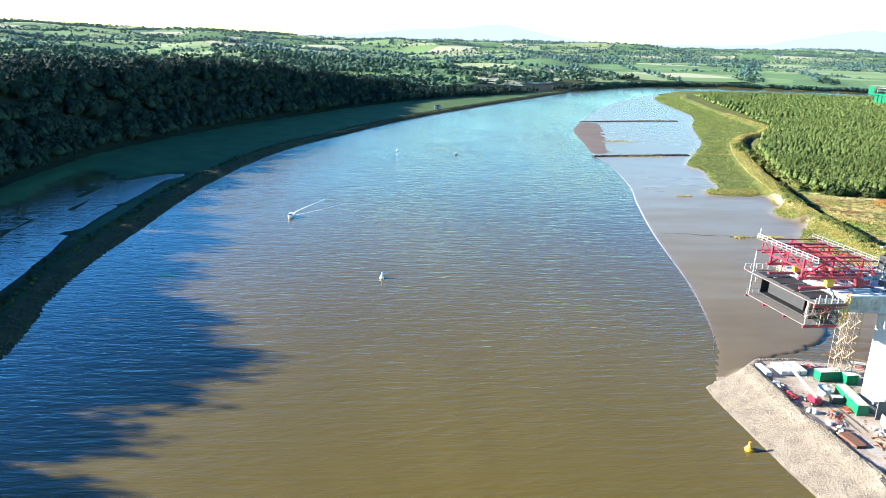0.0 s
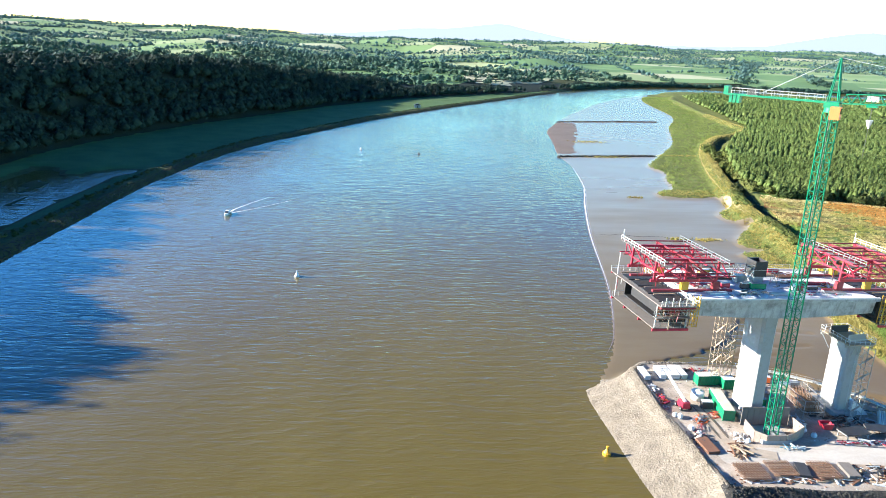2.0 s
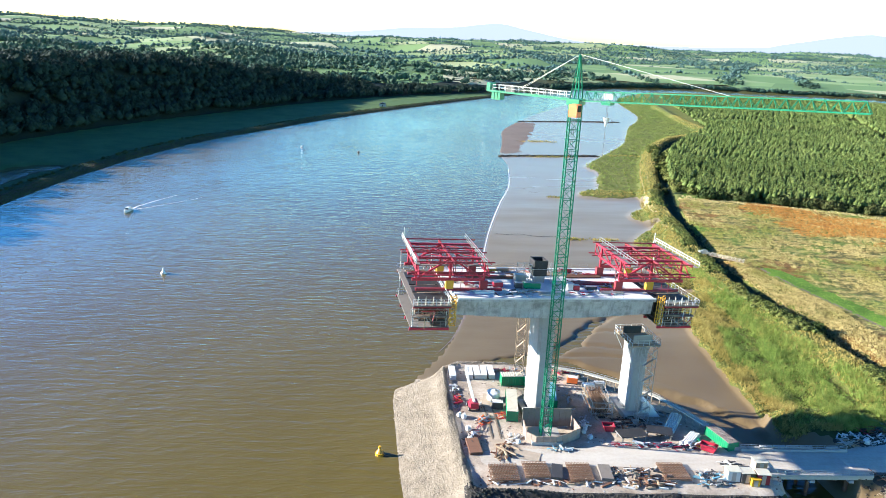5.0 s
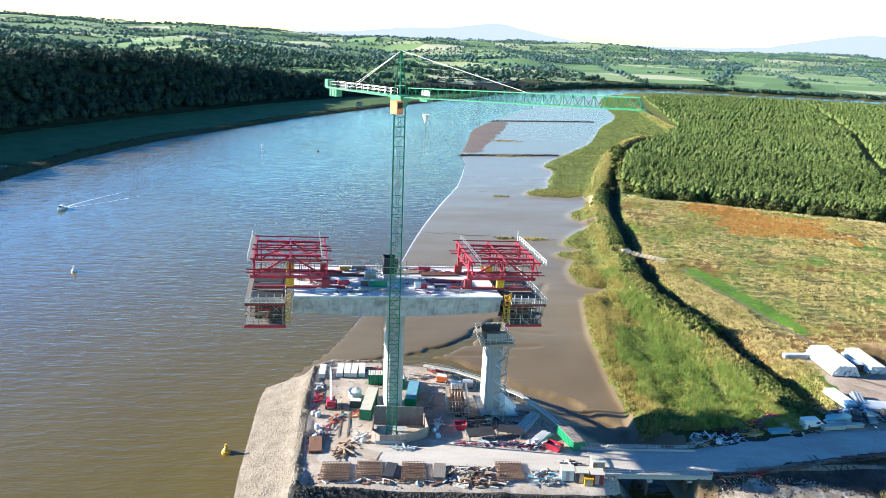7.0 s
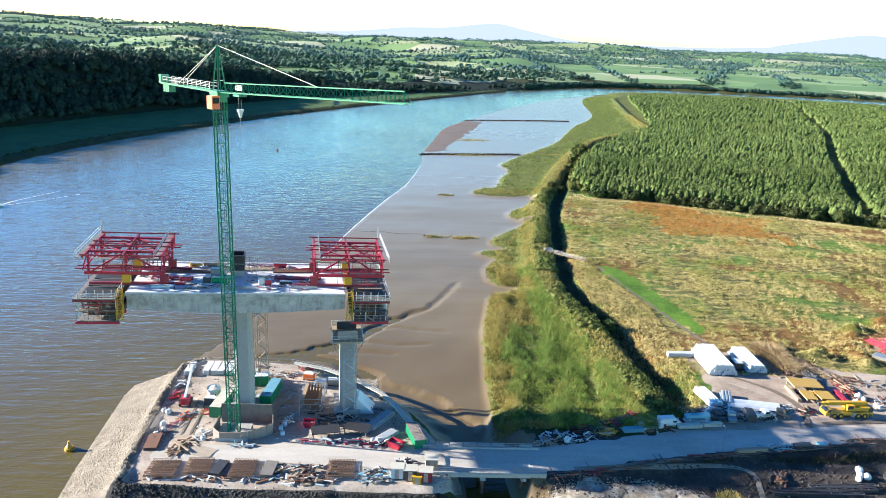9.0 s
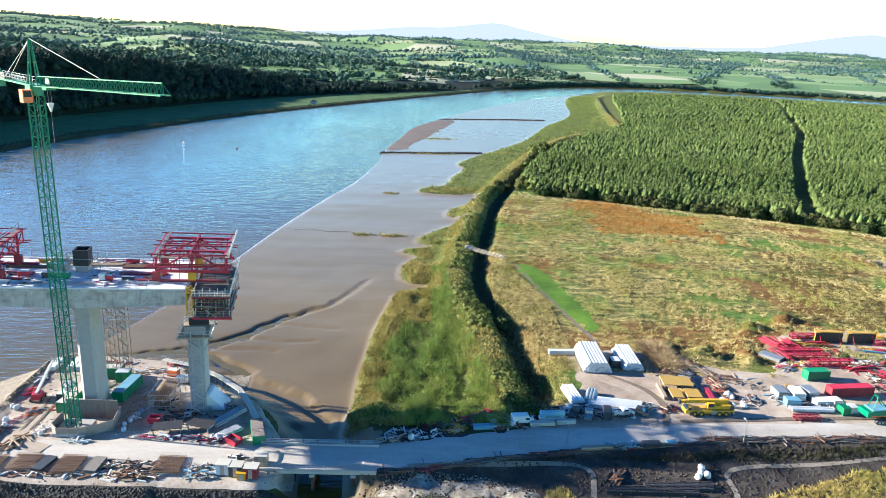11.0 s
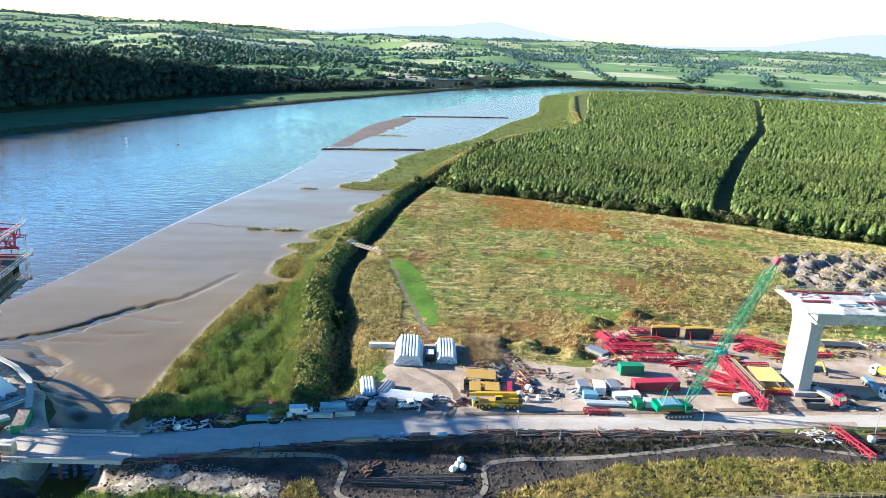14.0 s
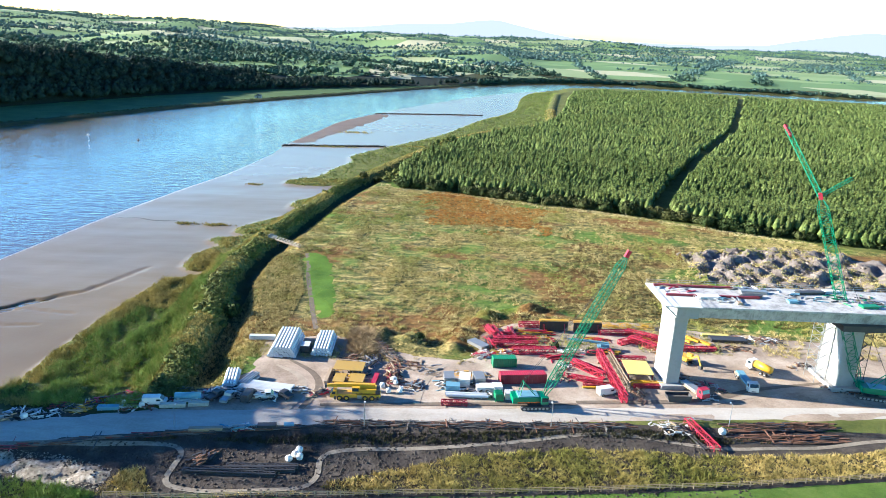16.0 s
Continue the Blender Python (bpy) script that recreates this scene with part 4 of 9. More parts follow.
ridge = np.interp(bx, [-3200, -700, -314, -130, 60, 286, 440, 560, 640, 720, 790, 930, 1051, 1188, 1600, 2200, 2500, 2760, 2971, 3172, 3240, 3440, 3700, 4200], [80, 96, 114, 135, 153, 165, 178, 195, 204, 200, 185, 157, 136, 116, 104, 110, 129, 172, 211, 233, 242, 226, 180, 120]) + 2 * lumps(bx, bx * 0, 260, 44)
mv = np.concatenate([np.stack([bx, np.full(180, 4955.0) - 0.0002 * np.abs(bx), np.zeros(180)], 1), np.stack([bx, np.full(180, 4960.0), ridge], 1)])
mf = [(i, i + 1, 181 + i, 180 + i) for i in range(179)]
tagged(new("backdrop", mesh_of("backdrop", mv, mf, M_MOUNTAIN)), "pale mountain ridge on the horizon, glowing for haze", "mountain", kind="structure")

# rough grass on the dyke, its far slope and the ditch bank
g = rnd(41)
s = g.uniform(0, 1, 20000) ** 1.5 * seglen[-1]
gx, gy = np.interp(s, seglen, dk[:, 0]) + g.uniform(-7, 6, len(s)), np.interp(s, seglen, dk[:, 1])
ok = (gy > 142) & (gy < 900)
tufts("dyke_grass", gx[ok], gy[ok], g.uniform(0.4, 1.1, ok.sum()), np.full(ok.sum(), 0.42), M_REED, "rough olive grass on the old river dyke", "grass", 7, 42, 0.25)
gx, gy = g.uniform(205, 223, 9000), g.uniform(146, 262, 9000)
ok = (sdist(gx, gy, FIELD) > -3) & (sdist(gx, gy, LUSH) < 0) & (sdist(gx, gy, YARD) < -0.5)
tufts("ditch_bank_grass", gx[ok], gy[ok], g.uniform(0.4, 1.0, ok.sum()), np.full(ok.sum(), 0.45), M_TUSSOCK, "tall straw-coloured grass beside the ditch", "grass", 8, 43, 0.25)
gx, gy = g.uniform(212, 238, 9000), g.uniform(192, 268, 9000)
ok = sdist(gx, gy, LUSH) + 1.4 * lumps(gx, gy, 7, 58) > 0
M_STRIP = leafy("short_green_blades", (0.11, 0.20, 0.016), (0.33, 0.47, 0.06), (0.24, 0.33, 0.04))
tufts("strip_grass", gx[ok], gy[ok], g.uniform(0.15, 0.45, ok.sum()), np.full(ok.sum(), 0.4), M_STRIP, "short bright green grass blades in the meadow", "grass", 7, 44, 0.35)
gx, gy = g.uniform(170, 500, 60000), g.uniform(270, 1250, 60000)
ok = (sdist(gx, gy, VEG_EDGE) > 0.5) & (gx < np.interp(gy, [p[1] for p in DYKE], [p[0] for p in DYKE]) - 4) & (gy > 270)
tufts("far_reed_bed", gx[ok], gy[ok], g.uniform(0.6, 1.5, ok.sum()) * (1 + 0.3 * lumps(gx[ok], gy[ok], 22, 59)), 0.4 + 0.0009 * gy[ok], M_FARREED, "yellow-green reeds along the upper mudflat", "reeds", 6, 45, 0.2)

M_BRUSH = leafy("dead_brush_stalks", (0.20, 0.13, 0.060), (0.56, 0.42, 0.22))
q = rnd(205)
x, y = q.normal(246.5, 2.2, 2600), q.uniform(171, 188, 2600)
x = x + (180 - y) * 0.25
tufts("brush_pile", x, y, q.uniform(0.8, 2.4, 2600) * np.exp(-((x - 246.5) / 4.0) ** 2), np.full(2600, 0.7), M_BRUSH, "brown pile of cut brush beside the pipe stacks", "brush", 8, 206, 0.9)

# ---- made materials ----
M_CONC = paint("pale_concrete", (0.40, 0.395, 0.375), 0.8, 0, 0.6, (0.22, 0.20, 0.17))
def girder_material():
    n = Nodes("stained_girder_concrete", 0.85, 0, 0.3)
    cloud = n.noise(0.35, 6, 0.7)
    run = n.noise(1.3, 4, 0.6, (1, 1, 0.22))
    fine = n.noise(7.0, 3)
    col = n.ramp(cloud, [(0.36, (0.24, 0.235, 0.225)), (0.5, (0.37, 0.365, 0.35)), (0.66, (0.47, 0.465, 0.45))])
    col = n.mix(n.math("MULTIPLY", n.ramp(run, [(0.52, (0, 0, 0)), (0.70, (1, 1, 1))]), 0.55), col, (0.15, 0.145, 0.135))
    n.bump(fine, 0.2, 0.02)
    return n.colour(col)


M_GIRDER = girder_material()
M_DECK = paint("dusty_deck_concrete", (0.76, 0.75, 0.73), 0.85, 0, 0.4, (0.34, 0.32, 0.30))
M_CRANE = paint("green_crane_paint", (0.006, 0.20, 0.09), 0.4, 0, 0.15)
M_GREEN = paint("green_container_paint", (0.015, 0.22, 0.09), 0.45, 0, 0.3)
M_RED = paint("red_steel_paint", (0.42, 0.017, 0.045), 0.45, 0, 0.25)
M_MAROON = paint("dark_red_steel", (0.26, 0.018, 0.03), 0.5, 0, 0.35)
M_AMBER = paint("amber_varnished_formwork", (0.46, 0.29, 0.05), 0.6, 0, 0.35)
M_YELLOW = paint("yellow_paint", (0.66, 0.37, 0.014), 0.45, 0, 0.25)
M_PALEYELLOW = paint("pale_yellow_formwork", (0.66, 0.56, 0.15), 0.6, 0, 0.2)
M_ORANGE = paint("orange_paint", (0.75, 0.17, 0.03), 0.5, 0, 0.25)
M_WHITE = paint("white_paint", (0.74, 0.74, 0.71), 0.45, 0, 0.15)
M_PIPE = paint("white_plastic_pipe", (0.62, 0.65, 0.66), 0.35, 0, 0.1)
M_GREY = paint("galvanised_steel", (0.46, 0.47, 0.46), 0.4, 0.6, 0.2)
M_DARK = paint("dark_steel", (0.055, 0.055, 0.06), 0.55, 0.2, 0.3)
M_BLACK = paint("black_formwork_board", (0.022, 0.021, 0.022), 0.6, 0, 0.25)
M_RUST = paint("rusty_steel", (0.20, 0.095, 0.052), 0.85, 0.1, 0.5, (0.07, 0.04, 0.03))
M_REBAR = paint("rusty_reinforcement", (0.25, 0.145, 0.085), 0.8, 0.1, 0.4)
M_TIMBER = paint("weathered_timber", (0.40, 0.30, 0.19), 0.8, 0, 0.4)
M_PLANK = paint("grey_scaffold_board", (0.20, 0.175, 0.15), 0.85, 0, 0.5, (0.06, 0.05, 0.045))
M_BLUE = paint("light_blue_paint", (0.17, 0.35, 0.45), 0.45, 0, 0.2)
M_RUBBER = paint("black_rubber", (0.02, 0.02, 0.02), 0.75, 0, 0.2)
M_BAG = paint("white_woven_bag", (0.72, 0.72, 0.70), 0.8, 0, 0.15)
M_CREAM = paint("cream_ribbed_roof", (0.56, 0.53, 0.43), 0.6, 0, 0.3)
M_TRACK = soil("trodden_earth", [(0.3, (0.17, 0.145, 0.11)), (0.6, (0.33, 0.285, 0.22))], 0.5, 2.0, 0.9, 0.6, 0.2)
M_RUBBLE = soil("grey_rubble", [(0.3, (0.15, 0.12, 0.10)), (0.5, (0.29, 0.24, 0.21)), (0.7, (0.40, 0.35, 0.31))], 0.3, 1.5, 0.95, 0.9, 0.4)
glass = Nodes("dark_cab_glass", 0.08, 0, 0.5)
glass.colour((0.02, 0.03, 0.035))
M_GLASS = glass.m
STONE = soil("quarry_stone", [(0.3, (0.14, 0.120, 0.093)), (0.5, (0.27, 0.232, 0.180)), (0.7, (0.40, 0.352, 0.285))], 0.4, 3.0, 0.9, 0.4, 0.05)
YARD_Z, PLAT_Z = 5.18, 4.58
M_HOARD = paint("brown_plywood_hoarding", (0.30, 0.235, 0.19), 0.8, 0, 0.5, (0.12, 0.10, 0.085))
g = random.Random(77)


def bm_of(fn, *args, **kw):
    b = bmesh.new()
    fn(b, *args, **kw)
    return b


def boxes(*specs):
    b = bmesh.new()
    for s in specs:
        box(b, *s)
    return b


def truss(bm, p, q, w, h, bay, c=0.12, d=0.07, faces="tbs", up=(0, 0, 1)):
    """A lattice box girder from p to q: four chords with zigzag bracing. w across, h along up."""
    p, q = Vector(p), Vector(q)
    ax = (q - p).normalized()
    up = Vector(up)
    side = ax.cross(up).normalized()
    up = side.cross(ax).normalized()
    n = max(1, round((q - p).length / bay))
    cor = {k: [p + ax * ((q - p).length * i / n) + side * (k[0] * w / 2) + up * (k[1] * h / 2) for i in range(n + 1)] for k in ((-1, -1), (1, -1), (1, 1), (-1, 1))}
    for k in cor:
        beam(bm, cor[k][0], cor[k][-1], c)
    pairs = []
    if "s" in faces:
        pairs += [((-1, -1), (-1, 1)), ((1, -1), (1, 1))]
    if "t" in faces:
        pairs.append(((-1, 1), (1, 1)))
    if "b" in faces:
        pairs.append(((-1, -1), (1, -1)))
    for a, b in pairs:
        for i in range(n):
            x, y = (a, b) if i % 2 == 0 else (b, a)
            beam(bm, cor[x][i], cor[y][i + 1], d)
            beam(bm, cor[a][i], cor[b][i], d)
        beam(bm, cor[a][n], cor[b][n], d)


def rail(bm, pts, h=1.1, gap=2.0, t=0.06):
    """A handrail with posts and two bars along points."""
    for a, b in zip(pts[:-1], pts[1:]):
        a, b = Vector(a), Vector(b)
        n = max(1, round((b - a).length / gap))
        for i in range(n + 1):
            c = a.lerp(b, i / n)
            beam(bm, c, c + Vector((0, 0, h)), t)
        for k in (0.5, 1.0):
            beam(bm, a + Vector((0, 0, h * k)), b + Vector((0, 0, h * k)), t)


# ---- bridge, river tower ----
BRIDGE = pose(108, 148, 35.2, 0, 2, 9) @ Matrix.Diagonal((1, 0.91, 1, 1))


def on_deck(u, v, w=0.0, rz=0.0):
    """A pose on the river deck: along it, across it, above its top."""
    return BRIDGE @ pose(u, v, w, 0, 0, rz)


def river_deck():
    top = thing("bridge_deck", on_deck(0, 0), "half-built concrete box girder deck balanced on one pier", "bridge deck")
    xs = [-21.5, -17, -12.5, -8, -3.2, 3.2, 8, 12.5, 17, 21.5]
    for a, b in zip(xs[:-1], xs[1:]):
        bm = bmesh.new()
        cuts = [a + 0.02, (a + b) / 2, b - 0.02]
        rings = []
        for x in cuts:
            dep = 4.7 - 1.0 * (abs(x) / 21.5) ** 1.6
            sec = [(-11, 0), (11, 0), (11, -0.32), (8.6, -0.62), (8.2, -dep), (-9.4, -dep), (-9.8, -0.75), (-11, -0.55)]
            rings.append([bm.verts.new((x, y, z)) for y, z in sec])
        for r0, r1 in zip(rings[:-1], rings[1:]):
            for i in range(8):
                bm.faces.new((r0[i], r1[i], r1[(i + 1) % 8], r0[(i + 1) % 8]))
        bm.faces.new(rings[0])
        bm.faces.new(rings[-1][::-1])
        bmesh.ops.recalc_face_normals(bm, faces=bm.faces)
        part("segment", bm, M_GIRDER, top)
    part("deck_slab", boxes((-21.3, 21.3, -10.55, 10.55, 0.005, 0.03)), M_DECK, top)
    part("edge_beam", boxes((-21.4, 21.4, -11.05, -10.6, 0.004, 0.28)), M_DECK, top)
    part("edge_beam", boxes((-21.4, 21.4, 10.6, 11.05, 0.004, 0.28)), M_DECK, top)
    part("parapet_rail", bm_of(rail, [(-14, -10.8, 0.28), (14, -10.8, 0.28)], 1.1, 2.0, 0.05), M_GREY, top)
    part("parapet_rail", bm_of(rail, [(-14, 10.8, 0.28), (14, 10.8, 0.28)], 1.1, 2.0, 0.05), M_GREY, top)


river_deck()


def pier(cx, cy, wide, deep, rz, z0, z1, flare, label, c=0.35):
    """A tapered rectangular pier with chamfered corners and a flared head."""
    top = thing("bridge_pier", pose(cx, cy, z0, 0, 0, rz), label, "bridge pier", "bridge piers")
    w, d, h = wide / 2, deep / 2, z1 - z0
    bm = bmesh.new()
    rings = []
    for z, s in ((0, 1.0), (h * 0.72, 0.97), (h * 0.86, 1.0), (h * 0.95, 1 + flare * 0.55), (h, 1 + flare)):
        a, b = w * s, d * (0.97 + (s - 0.97) * 0.35)
        rings.append([bm.verts.new((x, y, z)) for x, y in ((-a + c, -b), (a - c, -b), (a, -b + c), (a, b - c), (a - c, b), (-a + c, b), (-a, b - c), (-a, -b + c))])
    for r0, r1 in zip(rings[:-1], rings[1:]):
        for i in range(8):
            bm.faces.new((r0[i], r0[(i + 1) % 8], r1[(i + 1) % 8], r1[i]))
    bm.faces.new(rings[0][::-1])
    bm.faces.new(rings[-1])
    part("shaft", bm, M_CONC, top)
    part("plinth", boxes((-w - 1.2, w + 1.2, -d - 1.2, d + 1.2, -0.3, 1.1)), M_CONC, top)
    return top


pier(108.1, 146.4, 3.7, 7.2, 8, PLAT_Z, 30.9, 0.12, "tall pale concrete pier under the river deck", 0.6)
pier(130.4, 149.0, 3.4, 6.0, 8, PLAT_Z, 22.3, 0.03, "slender concrete side pier with a scaffold head")
pier(325.6, 163.4, 3.8, 8.0, 4, YARD_Z, 26.0, 0.35, "pale concrete pier at the end of the land deck")
pier(371.0, 166.2, 5.0, 9.5, 0, YARD_Z, 25.8, 0.0, "massive white concrete pier wrapped in scaffolding")


def form_traveller(cx, out):
    """Red cantilever form traveller; out: -1 towards the river, +1 towards the land."""
    top = thing("form_traveller", on_deck(cx, 0), "red steel form traveller on the deck's end", "form traveller", "form travellers")
    xs = [-7.2 * out, 0.0, 7.0 * out]
    for y in (-5.2, 5.8):
        part("bottom_chord", bm_of(beam, (xs[0], y, 2.4), (xs[2] + 0.8 * out, y, 2.4), 0.5, 0.6), M_RED, top)
        part("top_chord", bm_of(beam, (xs[0], y, 6.9), (xs[2], y, 6.9), 0.4, 0.45), M_RED, top)
        for x in xs:
            part("truss_post", bm_of(beam, (x, y, 2.4), (x, y, 6.9), 0.42), M_RED, top)
        part("truss_diagonal", bm_of(beam, (xs[0], y, 2.4), (xs[1], y, 6.9), 0.32), M_RED, top)
        part("truss_diagonal", bm_of(beam, (xs[2], y, 2.4), (xs[1], y, 6.9), 0.32), M_RED, top)
        part("rail_beam", boxes((min(xs[0], xs[1] + 3 * out) - 4, max(xs[0], xs[1] + 3 * out) + 4, y - 0.35, y + 0.35, 0.02, 0.5)), M_MAROON, top)
        for x in (xs[0], xs[1]):
            part("bogie", boxes((x - 0.8, x + 0.8, y - 0.5, y + 0.5, 0.5, 2.2)), M_MAROON if x else M_YELLOW, top)
    for x in xs:
        mat = M_RED if x != xs[1] else M_MAROON
        part("cross_chord", bm_of(beam, (x, -9.5, 6.9), (x, 9.5, 6.9), 0.3, 0.35), mat, top)
        part("cross_chord", bm_of(beam, (x, -9.5, 4.4), (x, 9.5, 4.4), 0.26, 0.3), mat, top)
        for a, b in ((-9.5, -5.2), (-5.2, 0.3), (0.3, 5.8), (5.8, 9.5)):
            part("cross_diagonal", bm_of(beam, (x, a, 4.4), (x, b, 6.9), 0.18), mat, top)
            part("cross_post", bm_of(beam, (x, b, 4.4), (x, b, 6.9), 0.18), mat, top)
    for y in (-9.0, -1.6, 1.8, 9.2):
        part("top_tie", bm_of(beam, (xs[0] - 1.0 * out, y, 7.15), (xs[2] + 0.6 * out, y, 7.15), 0.2, 0.24), M_MAROON, top)
    for x0, x1 in ((xs[0], xs[1]), (xs[1], xs[2])):
        for y0, y1 in ((-5.2, 0.3), (0.3, 5.8)):
            part("wind_brace", bm_of(beam, (x0, y0, 6.85), (x1, y1, 6.85), 0.14), M_RED, top)
            part("wind_brace", bm_of(beam, (x0, y1, 6.75), (x1, y0, 6.75), 0.14), M_MAROON, top)
    for y in (-9.3, -7.2, 7.6, 9.6):
        part("side_tie", bm_of(beam, (xs[0] - 1.6 * out, y, 4.5), (xs[2] + 1.4 * out, y, 4.5), 0.18, 0.22), M_RED if abs(y) > 9 else M_MAROON, top)
    for x in (xs[0] * 0.5, xs[2] * 0.5):
        part("cross_tie", bm_of(beam, (x, -10.2, 4.2), (x, 10.2, 4.2), 0.2, 0.24), M_MAROON, top)
    # walkways across the truss tops
    e = xs[2] + 0.6 * out
    for x, m in ((e, M_WHITE), (xs[0] + 0.6 * out, M_GREY)):
        part("walkway", boxes((x - 0.45, x + 0.45, -10.5, 10.5, 6.95, 7.05)), M_PLANK, top)
        part("walkway_rail", bm_of(rail, [(x + 0.45 * out, -10.5, 7.05), (x + 0.45 * out, 10.5, 7.05)], 1.1, 1.7, 0.09), m, top)
    for y in (-2.5, 3.2):
        part("gangway", boxes((min(xs[0], xs[2]), max(xs[0], xs[2]), y - 0.5, y + 0.5, 4.6, 4.7)), M_PLANK, top)
    # front working deck and black forms below
    f0, f1 = sorted((0.8 * out, 8.4 * out))
    part("front_platform", boxes((f0, f1, -12.6, 12.6, -0.95, -0.75)), M_PLANK, top)
    p0, p1 = sorted((1.4 * out, 7.4 * out))
    for y in (-7.6, -2.6, 2.4, 7.2):
        part("top_form", boxes((p0, p1, y - 1.9, y + 1.9, -0.74, -0.5)), M_BLACK, top)
    for k, (y, m) in enumerate(((-11.4, M_TIMBER), (-10.6, M_GREY), (10.8, M_TIMBER), (-5.0, M_TIMBER), (0.0, M_PLANK), (5.0, M_TIMBER))):
        part("loose_board", bm_of(beam, (p0 + 0.3 * k, y, -0.62), (p1 - 0.5 * (k % 3), y + 0.3, -0.62), 0.3, 0.16), m, top)
    for k in range(5):
        x = p0 + (p1 - p0) * k / 4
        part("end_post", bm_of(beam, (x, -12.4, -0.75), (x, -12.4, 1.0), 0.16), M_CREAM, top)
        part("form_rib", boxes((x - 0.1, x + 0.1, -9.55, -9.2, -4.8, -0.95)), M_TIMBER, top)
        part("form_waler", boxes((p0, p1, -9.75, -9.56, -4.6 + k * 0.85, -4.45 + k * 0.85)), M_MAROON if k % 2 else M_RUST, top)
    part("middle_platform", boxes((f0, f1, -11.4, -9.8, -3.72, -3.6)), M_PLANK, top)
    part("platform_beam", boxes((f0, f1, -12.7, -12.3, -1.3, -0.95)), M_MAROON, top)
    part("platform_beam", boxes((f0, f1, 12.3, 12.7, -1.3, -0.95)), M_MAROON, top)
    part("platform_rail", bm_of(rail, [(f0, -12.6, -0.75), (f1, -12.6, -0.75), (f1, 12.6, -0.75), (f0, 12.6, -0.75)], 1.2, 1.6, 0.08), M_WHITE, top)
    i0, i1 = sorted((0.7 * out, 6.6 * out))
    part("web_form", boxes((i0, i1, -9.2, -8.8, -4.9, -0.9)), M_BLACK, top)
    part("web_form", boxes((i0, i1, 8.0, 8.4, -4.9, -0.9)), M_BLACK, top)
    part("soffit_form", boxes((i0, i1, -9.2, 8.4, -5.2, -4.9)), M_BLACK, top)
    part("inner_form", boxes((i0 + 0.6, i1 - 0.6, -6.5, 6.0, -4.3, -0.6)), M_BLACK, top)
    part("bottom_platform", boxes((f0, f1, -10.6, 10.2, -6.1, -5.95)), M_PLANK, top)
    for y in (-10.6, -4, 3.4, 10.2):
        part("bottom_beam", boxes((f0 - 0.2, f1 + 0.2, y - 0.2, y + 0.2, -6.6, -6.1)), M_RED, top)
    part("bottom_rail", bm_of(rail, [(f0, -10.6, -5.95), (f1, -10.6, -5.95), (f1, 10.2, -5.95), (f0, 10.2, -5.95)], 1.2, 1.5, 0.08), M_GREY, top)
    part("middle_rail", bm_of(rail, [(f0, -10.2, -3.6), (f1, -10.2, -3.6), (f1, 9.8, -3.6)], 1.2, 1.5, 0.07), M_GREY, top)
    for y in (-10.3, 9.9):
        for x in (f0 + 0.4, f1 - 0.4):
            part("hanger", bm_of(beam, (x, y, -6.1), (x, y, 4.4 if abs(y) < 10 else -0.8), 0.16), M_WHITE, top)
    for y in (-11.4, 11.0):
        bm = bmesh.new()
        x = 0.2 * out
        for dy in (-0.5, 0.5):
            for dx in (-0.55, 0.55):
                beam(bm, (x + dx, y + dy, -5.4), (x + dx, y + dy, 0.9), 0.12)
        for k in range(7):
            z = -5.2 + k * 0.95
            beam(bm, (x - 0.55, y - 0.5, z), (x + 0.55, y - 0.5, z), 0.1)
            beam(bm, (x - 0.55, y + 0.5, z), (x + 0.55, y + 0.5, z), 0.1)
            beam(bm, (x - 0.55, y - 0.5, z), (x + 0.55, y - 0.5, z + 0.9), 0.08)
        part("ladder_frame", bm, M_YELLOW, top)
    q = random.Random(31 + out)
    for k in range(34):
        x0, z = q.uniform(f0, f1), q.uniform(-5.9, -1.2)
        y = q.choice((-12.0, -11.0, -10.0, 10.4))
        if k % 3 == 0:
            part("prop", bm_of(beam, (x0, y, z), (min(max(x0 + q.uniform(-2.2, 2.2), f0), f1), y + q.uniform(-0.3, 0.3), min(z + q.uniform(1.2, 2.6), -0.9)), 0.12), q.choice((M_MAROON, M_TIMBER, M_GREY)), top)
        elif k % 3 == 1:
            ln = q.uniform(1.5, 4.0)
            part("ledger", bm_of(beam, (max(x0 - ln / 2, f0), y, z), (min(x0 + ln / 2, f1), y, z), 0.14, 0.1), q.choice((M_MAROON, M_RUST, M_TIMBER, M_DARK)), top)
        else:
            part("standard", bm_of(beam, (x0, y, z), (x0, y, min(z + 2.2, -0.9)), 0.1), q.choice((M_MAROON, M_RUST, M_WHITE)), top)
    for k in range(14):
        x0, y = q.uniform(min(xs[0], xs[2]), max(xs[0], xs[2])), q.uniform(-9, 9)
        part("hanger_bar", bm_of(beam, (x0, y, q.uniform(0.1, 2.0)), (x0, y, 6.8), 0.09), q.choice((M_MAROON, M_RED, M_DARK)), top)
    part("antenna_post", bm_of(beam, (e, 10.4, 7.0), (e, 10.4, 9.4), 0.14), M_WHITE, top)


form_traveller(-22.2, -1)
form_traveller(22.2, 1)


